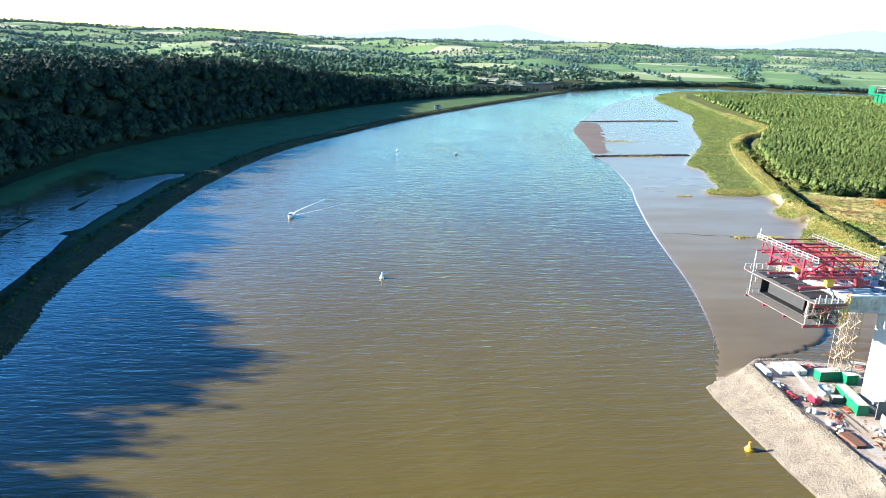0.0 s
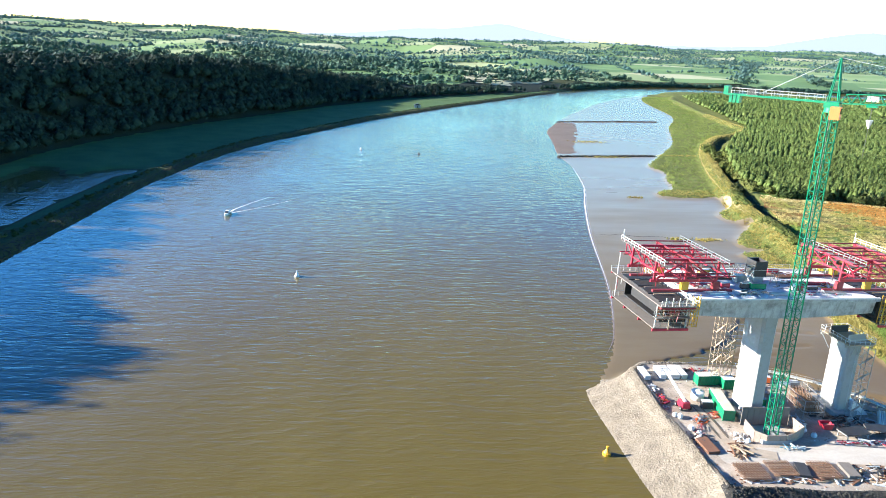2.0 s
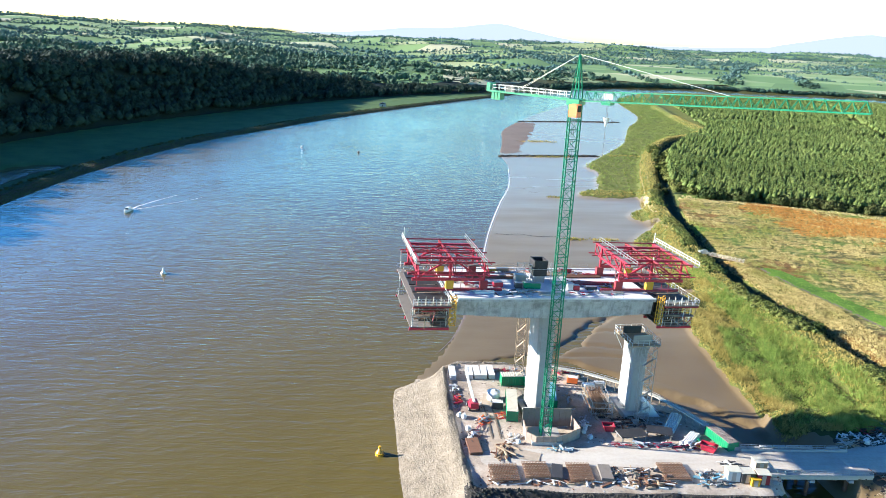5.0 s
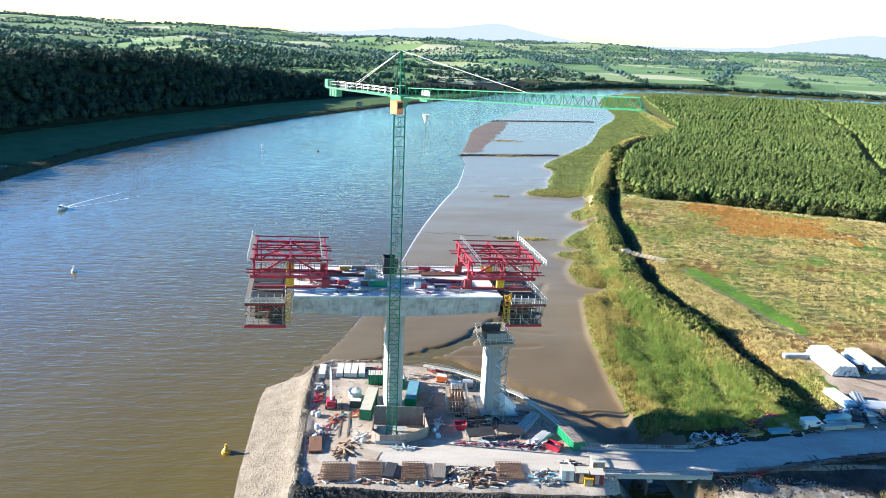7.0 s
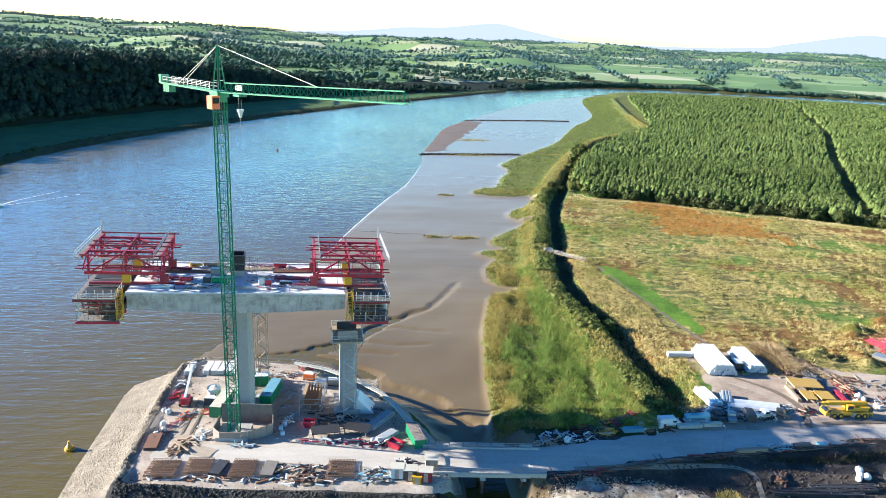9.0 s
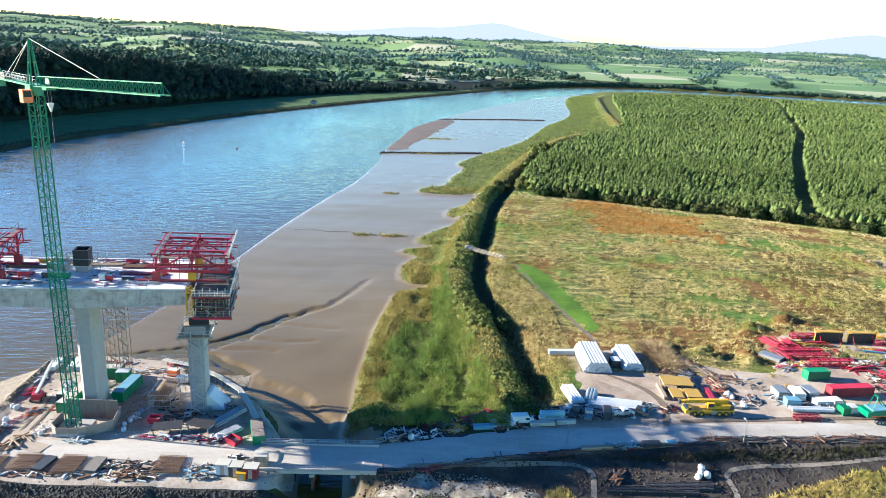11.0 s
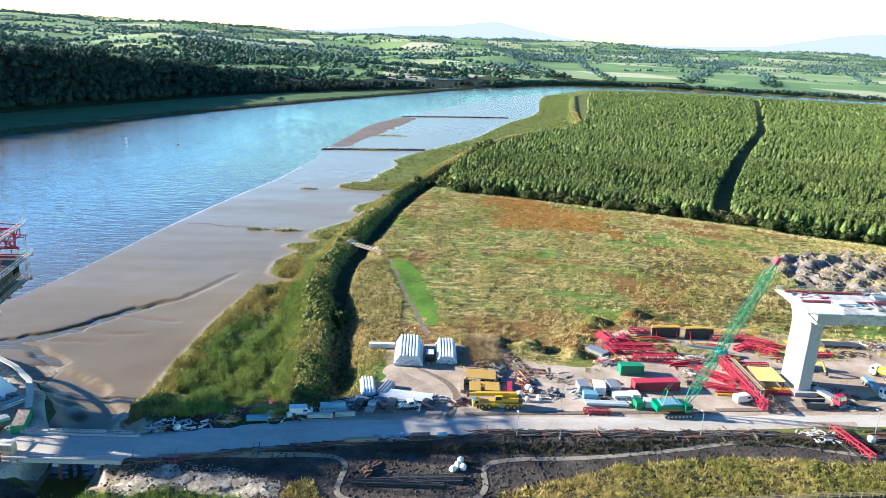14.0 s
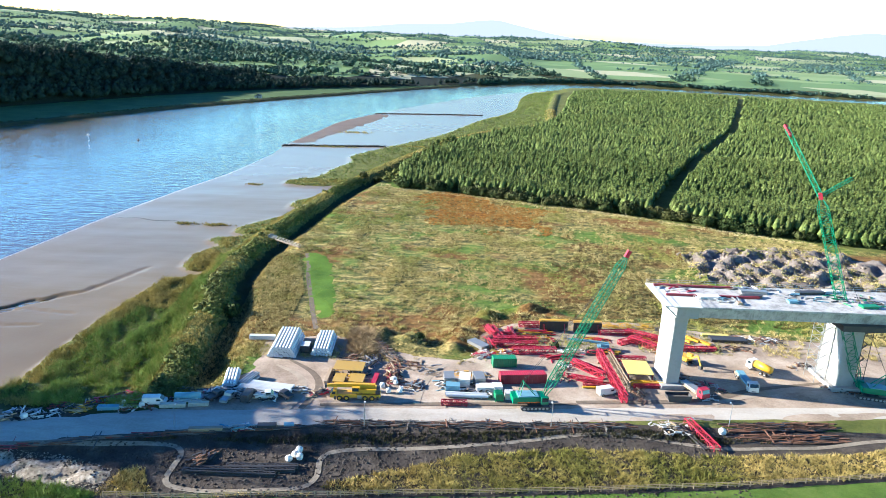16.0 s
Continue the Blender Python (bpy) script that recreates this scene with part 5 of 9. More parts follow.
def pylon_start():
    top = thing("pylon_formwork", on_deck(-1.1, 2.0), "dark climbing formwork of a pylon stump on the deck", "formwork")
    part("stump", boxes((-1.2, 1.2, -1.6, 1.6, 0, 3.6)), M_CONC, top)
    for y in (-1.75, 1.75):
        part("shutter", boxes((-1.5, 1.5, y - 0.12, y + 0.12, 1.6, 5.0)), M_BLACK, top)
    for x in (-1.4, 1.4):
        part("side_shutter", boxes((x - 0.12, x + 0.12, -1.6, 1.6, 1.6, 5.0)), M_BLACK, top)
    for x in (-4, -2.3, 2.3, 4):
        for y in (-2.6, 2.6):
            part("standard", bm_of(beam, (x, y, 0), (x, y, 3.4), 0.1), M_GREY, top)
            part("brace", bm_of(beam, (x, y, 0.1), (x + 1.7 * (1 if x in (-4, 2.3) else -1), y, 3.2), 0.08), M_GREY, top)
    for z in (1.6, 3.3):
        for y in (-2.6, 2.6):
            part("ledger", bm_of(beam, (-4, y, z), (4, y, z), 0.08), M_GREY, top)
    part("scaffold_rail", bm_of(rail, [(-4, -2.6, 3.3), (-2.3, -2.6, 3.3)], 1.1, 0.8, 0.06), M_GREY, top)


pylon_start()


def tower_crane():
    base = Vector((108.3, 135.2, PLAT_Z))
    top = thing("tower_crane", pose(*base), "tall green lattice tower crane with a long jib", "tower crane")
    part("foundation", boxes((-3.2, 3.2, -3.0, 3.0, -0.2, 1.2)), M_CONC, top)
    n, hgt, w = 12, 5.65, 2.0
    bm = bmesh.new()
    for sx in (-1, 1):
        for sy in (-1, 1):
            beam(bm, (sx * w / 2, sy * w / 2, 0), (sx * w / 2, sy * w / 2, hgt), 0.20)
    bay = 3
    for k in range(bay):
        z0, z1 = hgt * k / bay, hgt * (k + 1) / bay
        for a, b in (((-1, -1), (1, -1)), ((1, -1), (1, 1)), ((1, 1), (-1, 1)), ((-1, 1), (-1, -1))):
            p = (a[0] * w / 2, a[1] * w / 2, z0 if k % 2 else z1)
            q = (b[0] * w / 2, b[1] * w / 2, z1 if k % 2 else z0)
            beam(bm, p, q, 0.09)
            beam(bm, (a[0] * w / 2, a[1] * w / 2, z0 + 0.05), (b[0] * w / 2, b[1] * w / 2, z0 + 0.05), 0.1)
    first = part("mast_section", bm, M_CRANE, top)
    first.location = (0, 0, 1.2)
    for k in range(1, n):
        o = first.copy()
        scene.collection.objects.link(o)
        o.location = (0, 0, 1.2 + k * hgt)
    bm = bmesh.new()
    for x in (-0.2, 0.2):
        beam(bm, (x, 0.5, 1.2), (x, 0.5, 1.2 + n * hgt), 0.06)
    for k in range(0, 170, 2):
        beam(bm, (-0.2, 0.5, 1.5 + k * 0.4), (0.2, 0.5, 1.5 + k * 0.4), 0.04)
    part("ladder", bm, M_GREY, top)
    zt = 1.2 + n * hgt
    part("slewing_ring", bm_of(tube, (0, 0, zt), (0, 0, zt + 0.9), 1.35, 1.35, 20), M_CRANE, top)
    ang = math.degrees(math.atan2(-0.685, 0.728))
    head = part("rotating_head", boxes((-1.3, 1.3, -1.2, 1.2, zt + 0.9, zt + 2.0)), M_CRANE, top)
    head.rotation_euler = (0, 0, radians(ang))
    z0 = zt + 1.7
    turn = Matrix.Rotation(radians(ang), 4, "Z")

    def turned(bm):
        bmesh.ops.transform(bm, matrix=turn, verts=bm.verts)
        return bm

    # apex frame
    bm = bmesh.new()
    for y in (-0.8, 0.8):
        beam(bm, (-0.9, y, z0), (0.0, y * 0.15, z0 + 8.2), 0.2)
        beam(bm, (0.9, y, z0), (0.1, y * 0.15, z0 + 8.2), 0.2)
    for k in (0.25, 0.5, 0.75):
        for y in (-1, 1):
            beam(bm, (-0.9 * (1 - k), 0.8 * y * (1 - 0.85 * k), z0 + 8.2 * k), (0.9 * (1 - k), 0.8 * y * (1 - 0.85 * k), z0 + 8.2 * k), 0.1)
    part("apex_frame", turned(bm), M_CRANE, top)
    # jib: triangular lattice
    bm = bmesh.new()
    L, w2, h2 = 46.5, 0.75, 1.7
    rise = 0.045
    nb = 26
    for i in range(nb):
        a, b = 1.2 + L * i / nb, 1.2 + L * (i + 1) / nb
        za, zb = z0 + a * rise, z0 + b * rise
        m = (a + b) / 2
        for y in (-w2, w2):
            beam(bm, (a, y, za), (m, 0, z0 + m * rise + h2), 0.09)
            beam(bm, (b, y, zb), (m, 0, z0 + m * rise + h2), 0.09)
        beam(bm, (a, -w2, za), (b, w2, zb), 0.07)
        beam(bm, (a, -w2, za), (a, w2, za), 0.07)
    for y in (-w2, w2):
        beam(bm, (1.2, y, z0 + 1.2 * rise), (1.2 + L, y, z0 + (1.2 + L) * rise), 0.17)
    beam(bm, (1.9, 0, z0 + h2 + 0.08), (0.4 + L, 0, z0 + L * rise + h2), 0.17)
    part("jib", turned(bm), M_CRANE, top)
    part("jib_sign", turned(boxes((5.4, 7.4, -0.12, -0.06, z0 + 0.75, z0 + 1.7))), M_WHITE, top, "plain white sign board")
    # counter jib
    bm = bmesh.new()
    for y in (-0.8, 0.8):
        beam(bm, (-1.2, y, z0 + 0.1), (-19.8, y, z0 + 0.35), 0.24, 0.34)
    for k in range(10):
        x = -1.6 - k * 2
        beam(bm, (x, -0.8, z0 + 0.2), (x, 0.8, z0 + 0.2), 0.1)
    part("counter_jib", turned(bm), M_CRANE, top)
    part("counter_jib_rail", turned(bm_of(rail, [(-1.6, -0.9, z0 + 0.35), (-18.5, -0.9, z0 + 0.5)], 1.1, 1.6, 0.06)), M_GREY, top)
    part("counter_jib_rail", turned(bm_of(rail, [(-1.6, 0.9, z0 + 0.35), (-18.5, 0.9, z0 + 0.5)], 1.1, 1.6, 0.06)), M_GREY, top)
    for k in range(3):
        part("counterweight", turned(boxes((-18.9 + k * 0.75, -18.3 + k * 0.75, -0.7, 0.7, z0 - 1.3, z0 + 0.2))), M_CRANE, top)
    part("winch", turned(boxes((-15.5, -13.4, -0.6, 0.6, z0 + 0.4, z0 + 1.5))), M_DARK, top)
    part("end_box", turned(boxes((-20.1, -19.2, -0.9, 0.9, z0 + 0.3, z0 + 1.9))), M_CRANE, top)
    apex = (0.05, 0, z0 + 8.2)
    for y in (-0.5, 0.5):
        part("pendant", turned(bm_of(beam, apex, (-13.5, y, z0 + 0.6), 0.055)), M_GREY, top)
    part("pendant", turned(bm_of(beam, apex, (28, 0, z0 + 28 * rise + h2), 0.07)), M_GREY, top)
    part("cab", turned(boxes((0.3, 2.0, -2.8, -1.2, zt - 1.1, zt + 1.2))), M_ORANGE, top, "orange operator cab with dark windows")
    part("cab_window", turned(boxes((2.0, 2.05, -2.65, -1.35, zt - 0.1, zt + 0.95))), M_GLASS, top)
    part("trolley", turned(boxes((5.6, 7.4, -0.8, 0.8, z0 - 0.25, z0 + 0.15))), M_CRANE, top)
    for y in (-0.25, 0.25):
        part("hoist_rope", turned(bm_of(beam, (6.5, y, z0 - 0.2), (6.5, y, z0 - 2.6), 0.05)), M_DARK, top)
    bm = bmesh.new()
    tube(bm, (6.5, 0, z0 - 2.5), (6.5, 0, z0 - 4.0), 0.65, 0.15, 8)
    part("hook_block", turned(bm), M_WHITE, top)
    part("sling", turned(bm_of(beam, (6.5, 0, z0 - 4.0), (6.5, 0, z0 - 9.5), 0.06)), M_DARK, top)


tower_crane()


def stair_tower(x, y, w, d, z0, z1, material, label):
    top = thing("stair_tower", pose(x, y, z0), label, "scaffold tower", "scaffold towers")
    n = round((z1 - z0) / 2.0)
    bm = bmesh.new()
    for sx in (-1, 1):
        for sy in (-1, 1):
            beam(bm, (sx * w / 2, sy * d / 2, 0), (sx * w / 2, sy * d / 2, z1 - z0), 0.12)
    for k in range(n + 1):
        z = k * (z1 - z0) / n
        for a, b in (((-1, -1), (1, -1)), ((1, -1), (1, 1)), ((1, 1), (-1, 1)), ((-1, 1), (-1, -1))):
            beam(bm, (a[0] * w / 2, a[1] * d / 2, z), (b[0] * w / 2, b[1] * d / 2, z), 0.07)
    part("frame", bm, material, top)
    for k in range(n):
        bm = bmesh.new()
        za, zb = k * (z1 - z0) / n, (k + 1) * (z1 - z0) / n
        s = 1 if k % 2 else -1
        beam(bm, (-s * w / 2, -d / 4, za), (s * w / 2, -d / 4, zb), 0.5, 0.1)
        part("stair_flight", bm, material, top)
        part("brace", bm_of(beam, (-w / 2 * s, d / 2, za), (w / 2 * s, d / 2, zb), 0.06), material, top)


stair_tower(106.2, 160.6, 2.0, 2.0, PLAT_Z, 30.5, M_TIMBER, "buff lattice hoist tower behind the main pier")
stair_tower(109.2, 160.6, 2.0, 2.0, PLAT_Z, 30.5, M_TIMBER, "buff lattice hoist tower behind the main pier")
stair_tower(131.6, 143.6, 2.6, 2.2, PLAT_Z, 22.3, M_GREY, "zigzag scaffold stair tower beside the side pier")
stair_tower(366.4, 167.5, 2.8, 5.0, YARD_Z, 24.5, M_GREY, "tall scaffold tower beside the massive pier")
stair_tower(375.4, 166.0, 2.2, 6.0, YARD_Z, 24.5, M_DARK, "dark scaffold tower behind the massive pier")


def pier_head():
    top = thing("pier_head_platform", pose(130.4, 149.0, 22.35, 0, 0, 8), "railed steel working platform on the side pier", "work platform")
    part("deck", boxes((-3.3, 3.3, -4.6, 4.6, 0, 0.18)), M_TIMBER, top)
    part("beam", boxes((-3.8, 3.8, -3.9, -3.6, -0.5, 0)), M_GREY, top)
    part("beam", boxes((-3.8, 3.8, 3.6, 3.9, -0.5, 0)), M_GREY, top)
    part("guard_rail", bm_of(rail, [(-3.3, -4.6, 0.18), (3.3, -4.6, 0.18), (3.3, 4.6, 0.18), (-3.3, 4.6, 0.18), (-3.3, -4.6, 0.18)], 1.3, 1.4, 0.07), M_WHITE, top)
    bm = bmesh.new()
    for x in (-3.5, -1.2, 1.2, 3.5):
        beam(bm, (x, -4.4, 0.18), (x * 0.55, -2.7, -3.6), 0.12)
        beam(bm, (x, 4.4, 0.18), (x * 0.55, 2.7, -3.6), 0.12)
    part("bracket", bm, M_GREY, top)
    part("form_panel", boxes((-2.2, 2.2, -2.8, -2.6, 0.18, 1.9)), M_GREY, top)
    part("form_panel", boxes((-2.2, 2.2, 2.6, 2.8, 0.18, 1.9)), M_DARK, top)


pier_head()


def land_deck():
    top = thing("bridge_deck", pose(318.6, 163.0, 29.3), "finished concrete approach deck on piers, dusty top", "bridge deck")
    xs = [9.5, 17, 25, 33, 41, 49, 60, 72, 84, 96]
    sec0 = [(-9.6, 0), (6.4, 0), (6.4, -0.35), (4.4, -0.6), (3.6, -3.5), (-7.4, -3.5), (-8.2, -0.8), (-9.6, -0.45)]
    for a, b in zip(xs[:-1], xs[1:]):
        bm = bmesh.new()
        rings = [[bm.verts.new((x, y, z)) for y, z in sec0] for x in (a + 0.02, b - 0.02)]
        for i in range(8):
            bm.faces.new((rings[0][i], rings[1][i], rings[1][(i + 1) % 8], rings[0][(i + 1) % 8]))
        bm.faces.new(rings[0])
        bm.faces.new(rings[1][::-1])
        bmesh.ops.recalc_face_normals(bm, faces=bm.faces)
        part("segment", bm, M_GIRDER, top)
    part("diaphragm", boxes((4.2, 9.48, -8.0, 4.4, -3.6, -0.2)), M_CONC, top)
    part("end_slab", boxes((0.4, 9.48, -9.9, 6.4, -0.2, 0.03)), M_DECK, top)
    part("edge_rail", bm_of(rail, [(0.6, -9.8, 0.03), (0.6, 6.3, 0.03), (96, 6.3, 0.03)], 1.1, 3.0, 0.07), M_GREY, top)
    part("edge_rail", bm_of(rail, [(9.0, -9.4, 0.03), (9.0, -4.4, 0.03)], 1.2, 1.2, 0.07), M_WHITE, top)
    bm = bmesh.new()
    for k in range(8):
        y = -9.6 + k * 2.2
        beam(bm, (0.5, y, 0), (4.2, y * 0.8, -3.0), 0.14)
        beam(bm, (0.5, y, 0), (4.2, y * 0.8, -0.4), 0.1)
    for z, x in ((-1.0, 1.7), (-2.0, 2.95)):
        beam(bm, (x, -9, z), (x, 5.6, z), 0.1)
    part("end_bracket", bm, M_WHITE, top)
    part("sloping_apron", bm_of(profile, [(0.4, 0.0), (4.2, -3.2), (4.2, -2.9), (0.7, 0.03)], -9.9, -9.4), M_CONC, top)
    part("launching_beam", boxes((3.0, 26, -2.6, -2.0, 0.05, 0.55)), M_MAROON, top)
    part("launching_beam", boxes((2.0, 22, 4.2, 4.8, 0.05, 0.55)), M_MAROON, top)
    part("soffit_falsework", boxes((44, 96, -9.2, 5.4, -4.9, -3.52)), M_DARK, top)


land_deck()


def deck_clutter():
    """Kit lying on the two decks."""
    for x, y, w, d, h, m, lab, cat in (
            (97, 148.5, 2.2, 1.2, 1.1, M_RED, "red steel tool box on the bridge deck", "tool box"),
            (101.4, 147.8, 1.6, 1.2, 1.2, M_DARK, "dark compressor on the bridge deck", "compressor"),
            (104.3, 147.5, 3.6, 1.2, 1.3, M_GREEN, "green cylinder rack on the bridge deck", "rack"),
            (112.5, 146.5, 1.2, 1.0, 1.5, M_WHITE, "white water cube on the bridge deck", "water tank"),
            (113.9, 146.3, 1.3, 1.0, 1.2, M_RED, "red generator on the bridge deck", "generator"),
            (103.0, 152.4, 2.4, 1.8, 1.7, M_GREY, "grey site box on the bridge deck", "site box"),
            (117.5, 147.0, 2.6, 0.9, 0.7, M_DARK, "dark pump on the bridge deck", "pump"),
            (98.0, 159.0, 2.6, 1.0, 0.9, M_YELLOW, "yellow jacking frame on the bridge deck", "jack"),
            (116.0, 159.5, 2.8, 0.9, 1.0, M_RED, "red jacking frame on the bridge deck", "jack"),
            (101.0, 160.0, 3.2, 1.0, 0.8, M_TIMBER, "stack of timber on the bridge deck", "timber")):
        top = thing(cat.replace(" ", "_"), on_deck(x - 108.3, y - 151.2, 0.02, g.uniform(-8, 8)), lab, cat, "deck kit")
        b = boxes((-w / 2, w / 2, -d / 2, d / 2, 0.12, h))
        bmesh.ops.bevel(b, geom=b.edges[:], offset=0.06, segments=1, affect="EDGES")
        part("body", b, m, top)
        for sx in (-1, 1):
            part("skid", boxes((sx * w * 0.35 - 0.1, sx * w * 0.35 + 0.1, -d / 2, d / 2, 0, 0.12)), M_DARK, top)
        part("lid", boxes((-w * 0.46, w * 0.46, -d * 0.44, d * 0.44, h, h + 0.06)), M_GREY, top)
    for x, y, ln, n, m in ((94, 150, 9, 4, M_MAROON), (120, 151, 10, 4, M_MAROON), (97, 155, 12, 3, M_RUST), (119, 156.5, 9, 5, M_RUST), (111, 157.5, 8, 4, M_TIMBER), (93, 144.6, 5, 3, M_WHITE), (121, 144.5, 6, 3, M_GREY), (108, 143.6, 7, 4, M_GREY)):
        top = thing("beam_bundle", on_deck(x - 108.3, y - 151.2, 0.02, g.uniform(-4, 4)), "bundle of steel beams lying on the bridge deck", "beams", "deck beams")
        for k in range(n):
            part("beam", boxes((-ln / 2 + g.uniform(0, 0.8), ln / 2 - g.uniform(0, 0.8), -0.5 * n / 2 + k * 0.5, -0.5 * n / 2 + k * 0.5 + 0.3, 0, 0.35)), m, top)
    for x, y, w, d, m in ((332, 160, 6, 2.4, M_WHITE), (345, 165, 7, 2, M_GREY), (338, 156.4, 1.8, 1.6, M_TIMBER), (352, 159, 2.6, 1.6, M_BLUE), (360, 166, 8, 1.8, M_DARK), (343, 161.5, 6, 1.4, M_DARK), (370, 157.5, 5, 2, M_GREEN), (366, 167.5, 5, 1.6, M_WHITE)):
        top = thing("deck_load", pose(x, y, 29.33, 0, 0, g.uniform(-10, 10)), "stacked boards and kit on the land deck", "boards", "land deck kit")
        for k in range(3):
            part("board", boxes((-w / 2 + g.uniform(0, 0.6), w / 2 - g.uniform(0, 0.6), -d / 2 + g.uniform(0, 0.3), d / 2, 0.22 * k, 0.22 * k + 0.18)), m, top)


deck_clutter()


def deck_litter():
    """Small loose kit, hoses and boards on the two decks."""
    for k, (x, y, rz, w, d, n, ms) in enumerate((
            (94, 147.5, 4, 9, 5, 30, (M_WHITE, M_GREY, M_TIMBER)), (100.5, 144.2, 0, 12, 2.4, 26, (M_GREY, M_DARK, M_TIMBER)), (116.5, 144.0, 0, 12, 2.4, 26, (M_GREY, M_RED, M_WHITE)),
            (113.5, 150.5, 8, 8, 5, 30, (M_DARK, M_TIMBER, M_GREY)), (100, 157.4, 0, 11, 5, 34, (M_RUST, M_TIMBER, M_WHITE)), (116, 158.6, -3, 12, 4, 34, (M_RUST, M_RED, M_GREY)),
            (107.6, 160.2, 0, 14, 2.2, 30, (M_MAROON, M_TIMBER, M_GREY)), (122.5, 148.2, 80, 6, 3, 22, (M_DARK, M_WHITE, M_YELLOW)), (89.8, 154.5, 80, 8, 3, 22, (M_DARK, M_TIMBER, M_RED)))):
        heap_of("deck_litter", x, y, rz, w, d, 0.8, n, ms, "loose boards, hoses and fittings on the bridge deck", "litter", (0.5, 2.6), "deck litter", (0.07, 0.28), 0.4, 34.52, on_deck(x - 108.3, y - 151.2, 0.02, rz))
    for k, (x, y, rz, w, d, n, ms) in enumerate((
            (326, 166.5, 3, 8, 6, 26, (M_RED, M_TIMBER, M_GREY)), (335, 158.6, 0, 10, 4, 26, (M_WHITE, M_BLUE, M_GREY)), (345, 167.6, 0, 16, 2.0, 30, (M_GREY, M_WHITE, M_TIMBER)),
            (356, 162.6, 4, 12, 6, 32, (M_BLUE, M_GREY, M_DARK)), (369, 162.0, 0, 12, 8, 36, (M_DARK, M_GREEN, M_TIMBER)), (384, 162.0, 0, 14, 7, 36, (M_WHITE, M_DARK, M_GREY)))):
        heap_of("deck_litter", x, y, rz, w, d, 0.7, n, ms, "loose boards, tarpaulins and bars on the land deck", "litter", (0.6, 3.2), "deck litter", (0.08, 0.34), 0.4, 29.34)



# ---- site plant and stores ----
def at(x, y, rz=0.0, z=None):
    zz = float(ground_z(x, y)) if z is None else z
    if z is None:
        dy = float(seg_dist(np.array([x]), np.array([y]), ROAD)[0][0])
        zz += 0.27 if dy < 4 else (0.19 if (inside(np.array([x]), np.array([y]), YARD)[0]) else 0.08 if inside(np.array([x]), np.array([y]), PLATFORM)[0] else 0.05)
    return pose(x, y, zz, 0, 0, rz)


def container(x, y, rz, L, m, roof, label, z=None, h=2.6, w=2.44, group="site containers"):
    top = thing("container", at(x, y, rz, z), label, "container", group)
    n = max(8, int(L / 0.55))
    for s in (-1, 1):
        line = []
        for k in range(n):
            for f, e in ((0.0, 0.0), (0.25, 0.05), (0.6, 0.05), (0.85, 0.0)):
                line.append((-L / 2 + L * (k + f) / n, s * (w / 2 - 0.03 + e)))
        line += [(L / 2, s * (w / 2 - 0.03)), (L / 2, s * (w / 2 - 0.06)), (-L / 2, s * (w / 2 - 0.06))]
        part("ribbed_side", bm_of(prism, line if s < 0 else line[::-1], 0.2, h - 0.15), m, top)
    part("shell", boxes((-L / 2, L / 2, -w / 2 + 0.03, w / 2 - 0.03, 0.12, h - 0.06)), m, top)
    for sx in (-1, 1):
        for sy in (-1, 1):
            part("corner_post", boxes((sx * L / 2 - 0.08, sx * L / 2 + 0.08, sy * w / 2 - 0.08, sy * w / 2 + 0.08, 0, h)), m, top)
    line = [(-L / 2, h - 0.06), (L / 2, h - 0.06), (L / 2, h)]
    for k in reversed(range(n)):
        for f, e in ((0.85, 0.0), (0.6, 0.06), (0.25, 0.06), (0.0, 0.0)):
            line.append((-L / 2 + L * (k + f) / n, h + e))
    part("roof", bm_of(profile, line, -w / 2, w / 2), roof, top)
    for s in (-1, 1):
        part("door", boxes((L / 2 + 0.005, L / 2 + 0.06, min(s * 0.04, s * (w / 2 - 0.1)), max(s * 0.04, s * (w / 2 - 0.1)), 0.2, h - 0.15)), m, top)
        part("lock_rod", bm_of(beam, (L / 2 + 0.09, s * 0.45, 0.2), (L / 2 + 0.09, s * 0.45, h - 0.2), 0.05), M_GREY, top)
    return top


def pipe_stack(x, y, rz, L, r, cols, rows, m, label, category="pipes", group="pipe stacks", taper=True):
    top = thing("pipe_stack", at(x, y, rz), label, category, group)
    for s in (-0.32, 0.32):
        part("bearer", boxes((-cols * r, cols * r, s * L - 0.1, s * L + 0.1, 0, 0.14)), M_TIMBER, top)
    bm0 = bm_of(tube, (0, -L / 2, 0), (0, L / 2, 0), r, r, 10)
    me = bpy.data.meshes.new("pipe")
    bm0.to_mesh(me)
    bm0.free()
    me.materials.append(m)
    for j in range(rows):
        k = cols - j if taper else cols
        for i in range(k):
            o = new("pipe", me)
            o.parent = top
            o.location = ((i - (k - 1) / 2) * 2 * r, g.uniform(-0.25, 0.25), 0.14 + r + j * r * 1.74)
    return top


def slab_stack(x, y, rz, w, L, layers, m, label, category="slabs", group="slab stacks", t=0.22, gap=0.08, z=None):
    top = thing("slab_stack", at(x, y, rz, z), label, category, group)
    for j in range(layers):
        zz = 0.1 + j * (t + gap)
        b = boxes((-w / 2 + g.uniform(0, 0.06), w / 2, -L / 2 + g.uniform(0, 0.12), L / 2, zz, zz + t))
        part("slab", b, m, top)
        for s in (-0.3, 0.3):
            part("spacer", boxes((-w / 2, w / 2, s * L - 0.06, s * L + 0.06, zz - gap, zz)) if j else boxes((-w / 2, w / 2, s * L - 0.06, s * L + 0.06, 0, 0.1)), M_TIMBER, top)
    return top


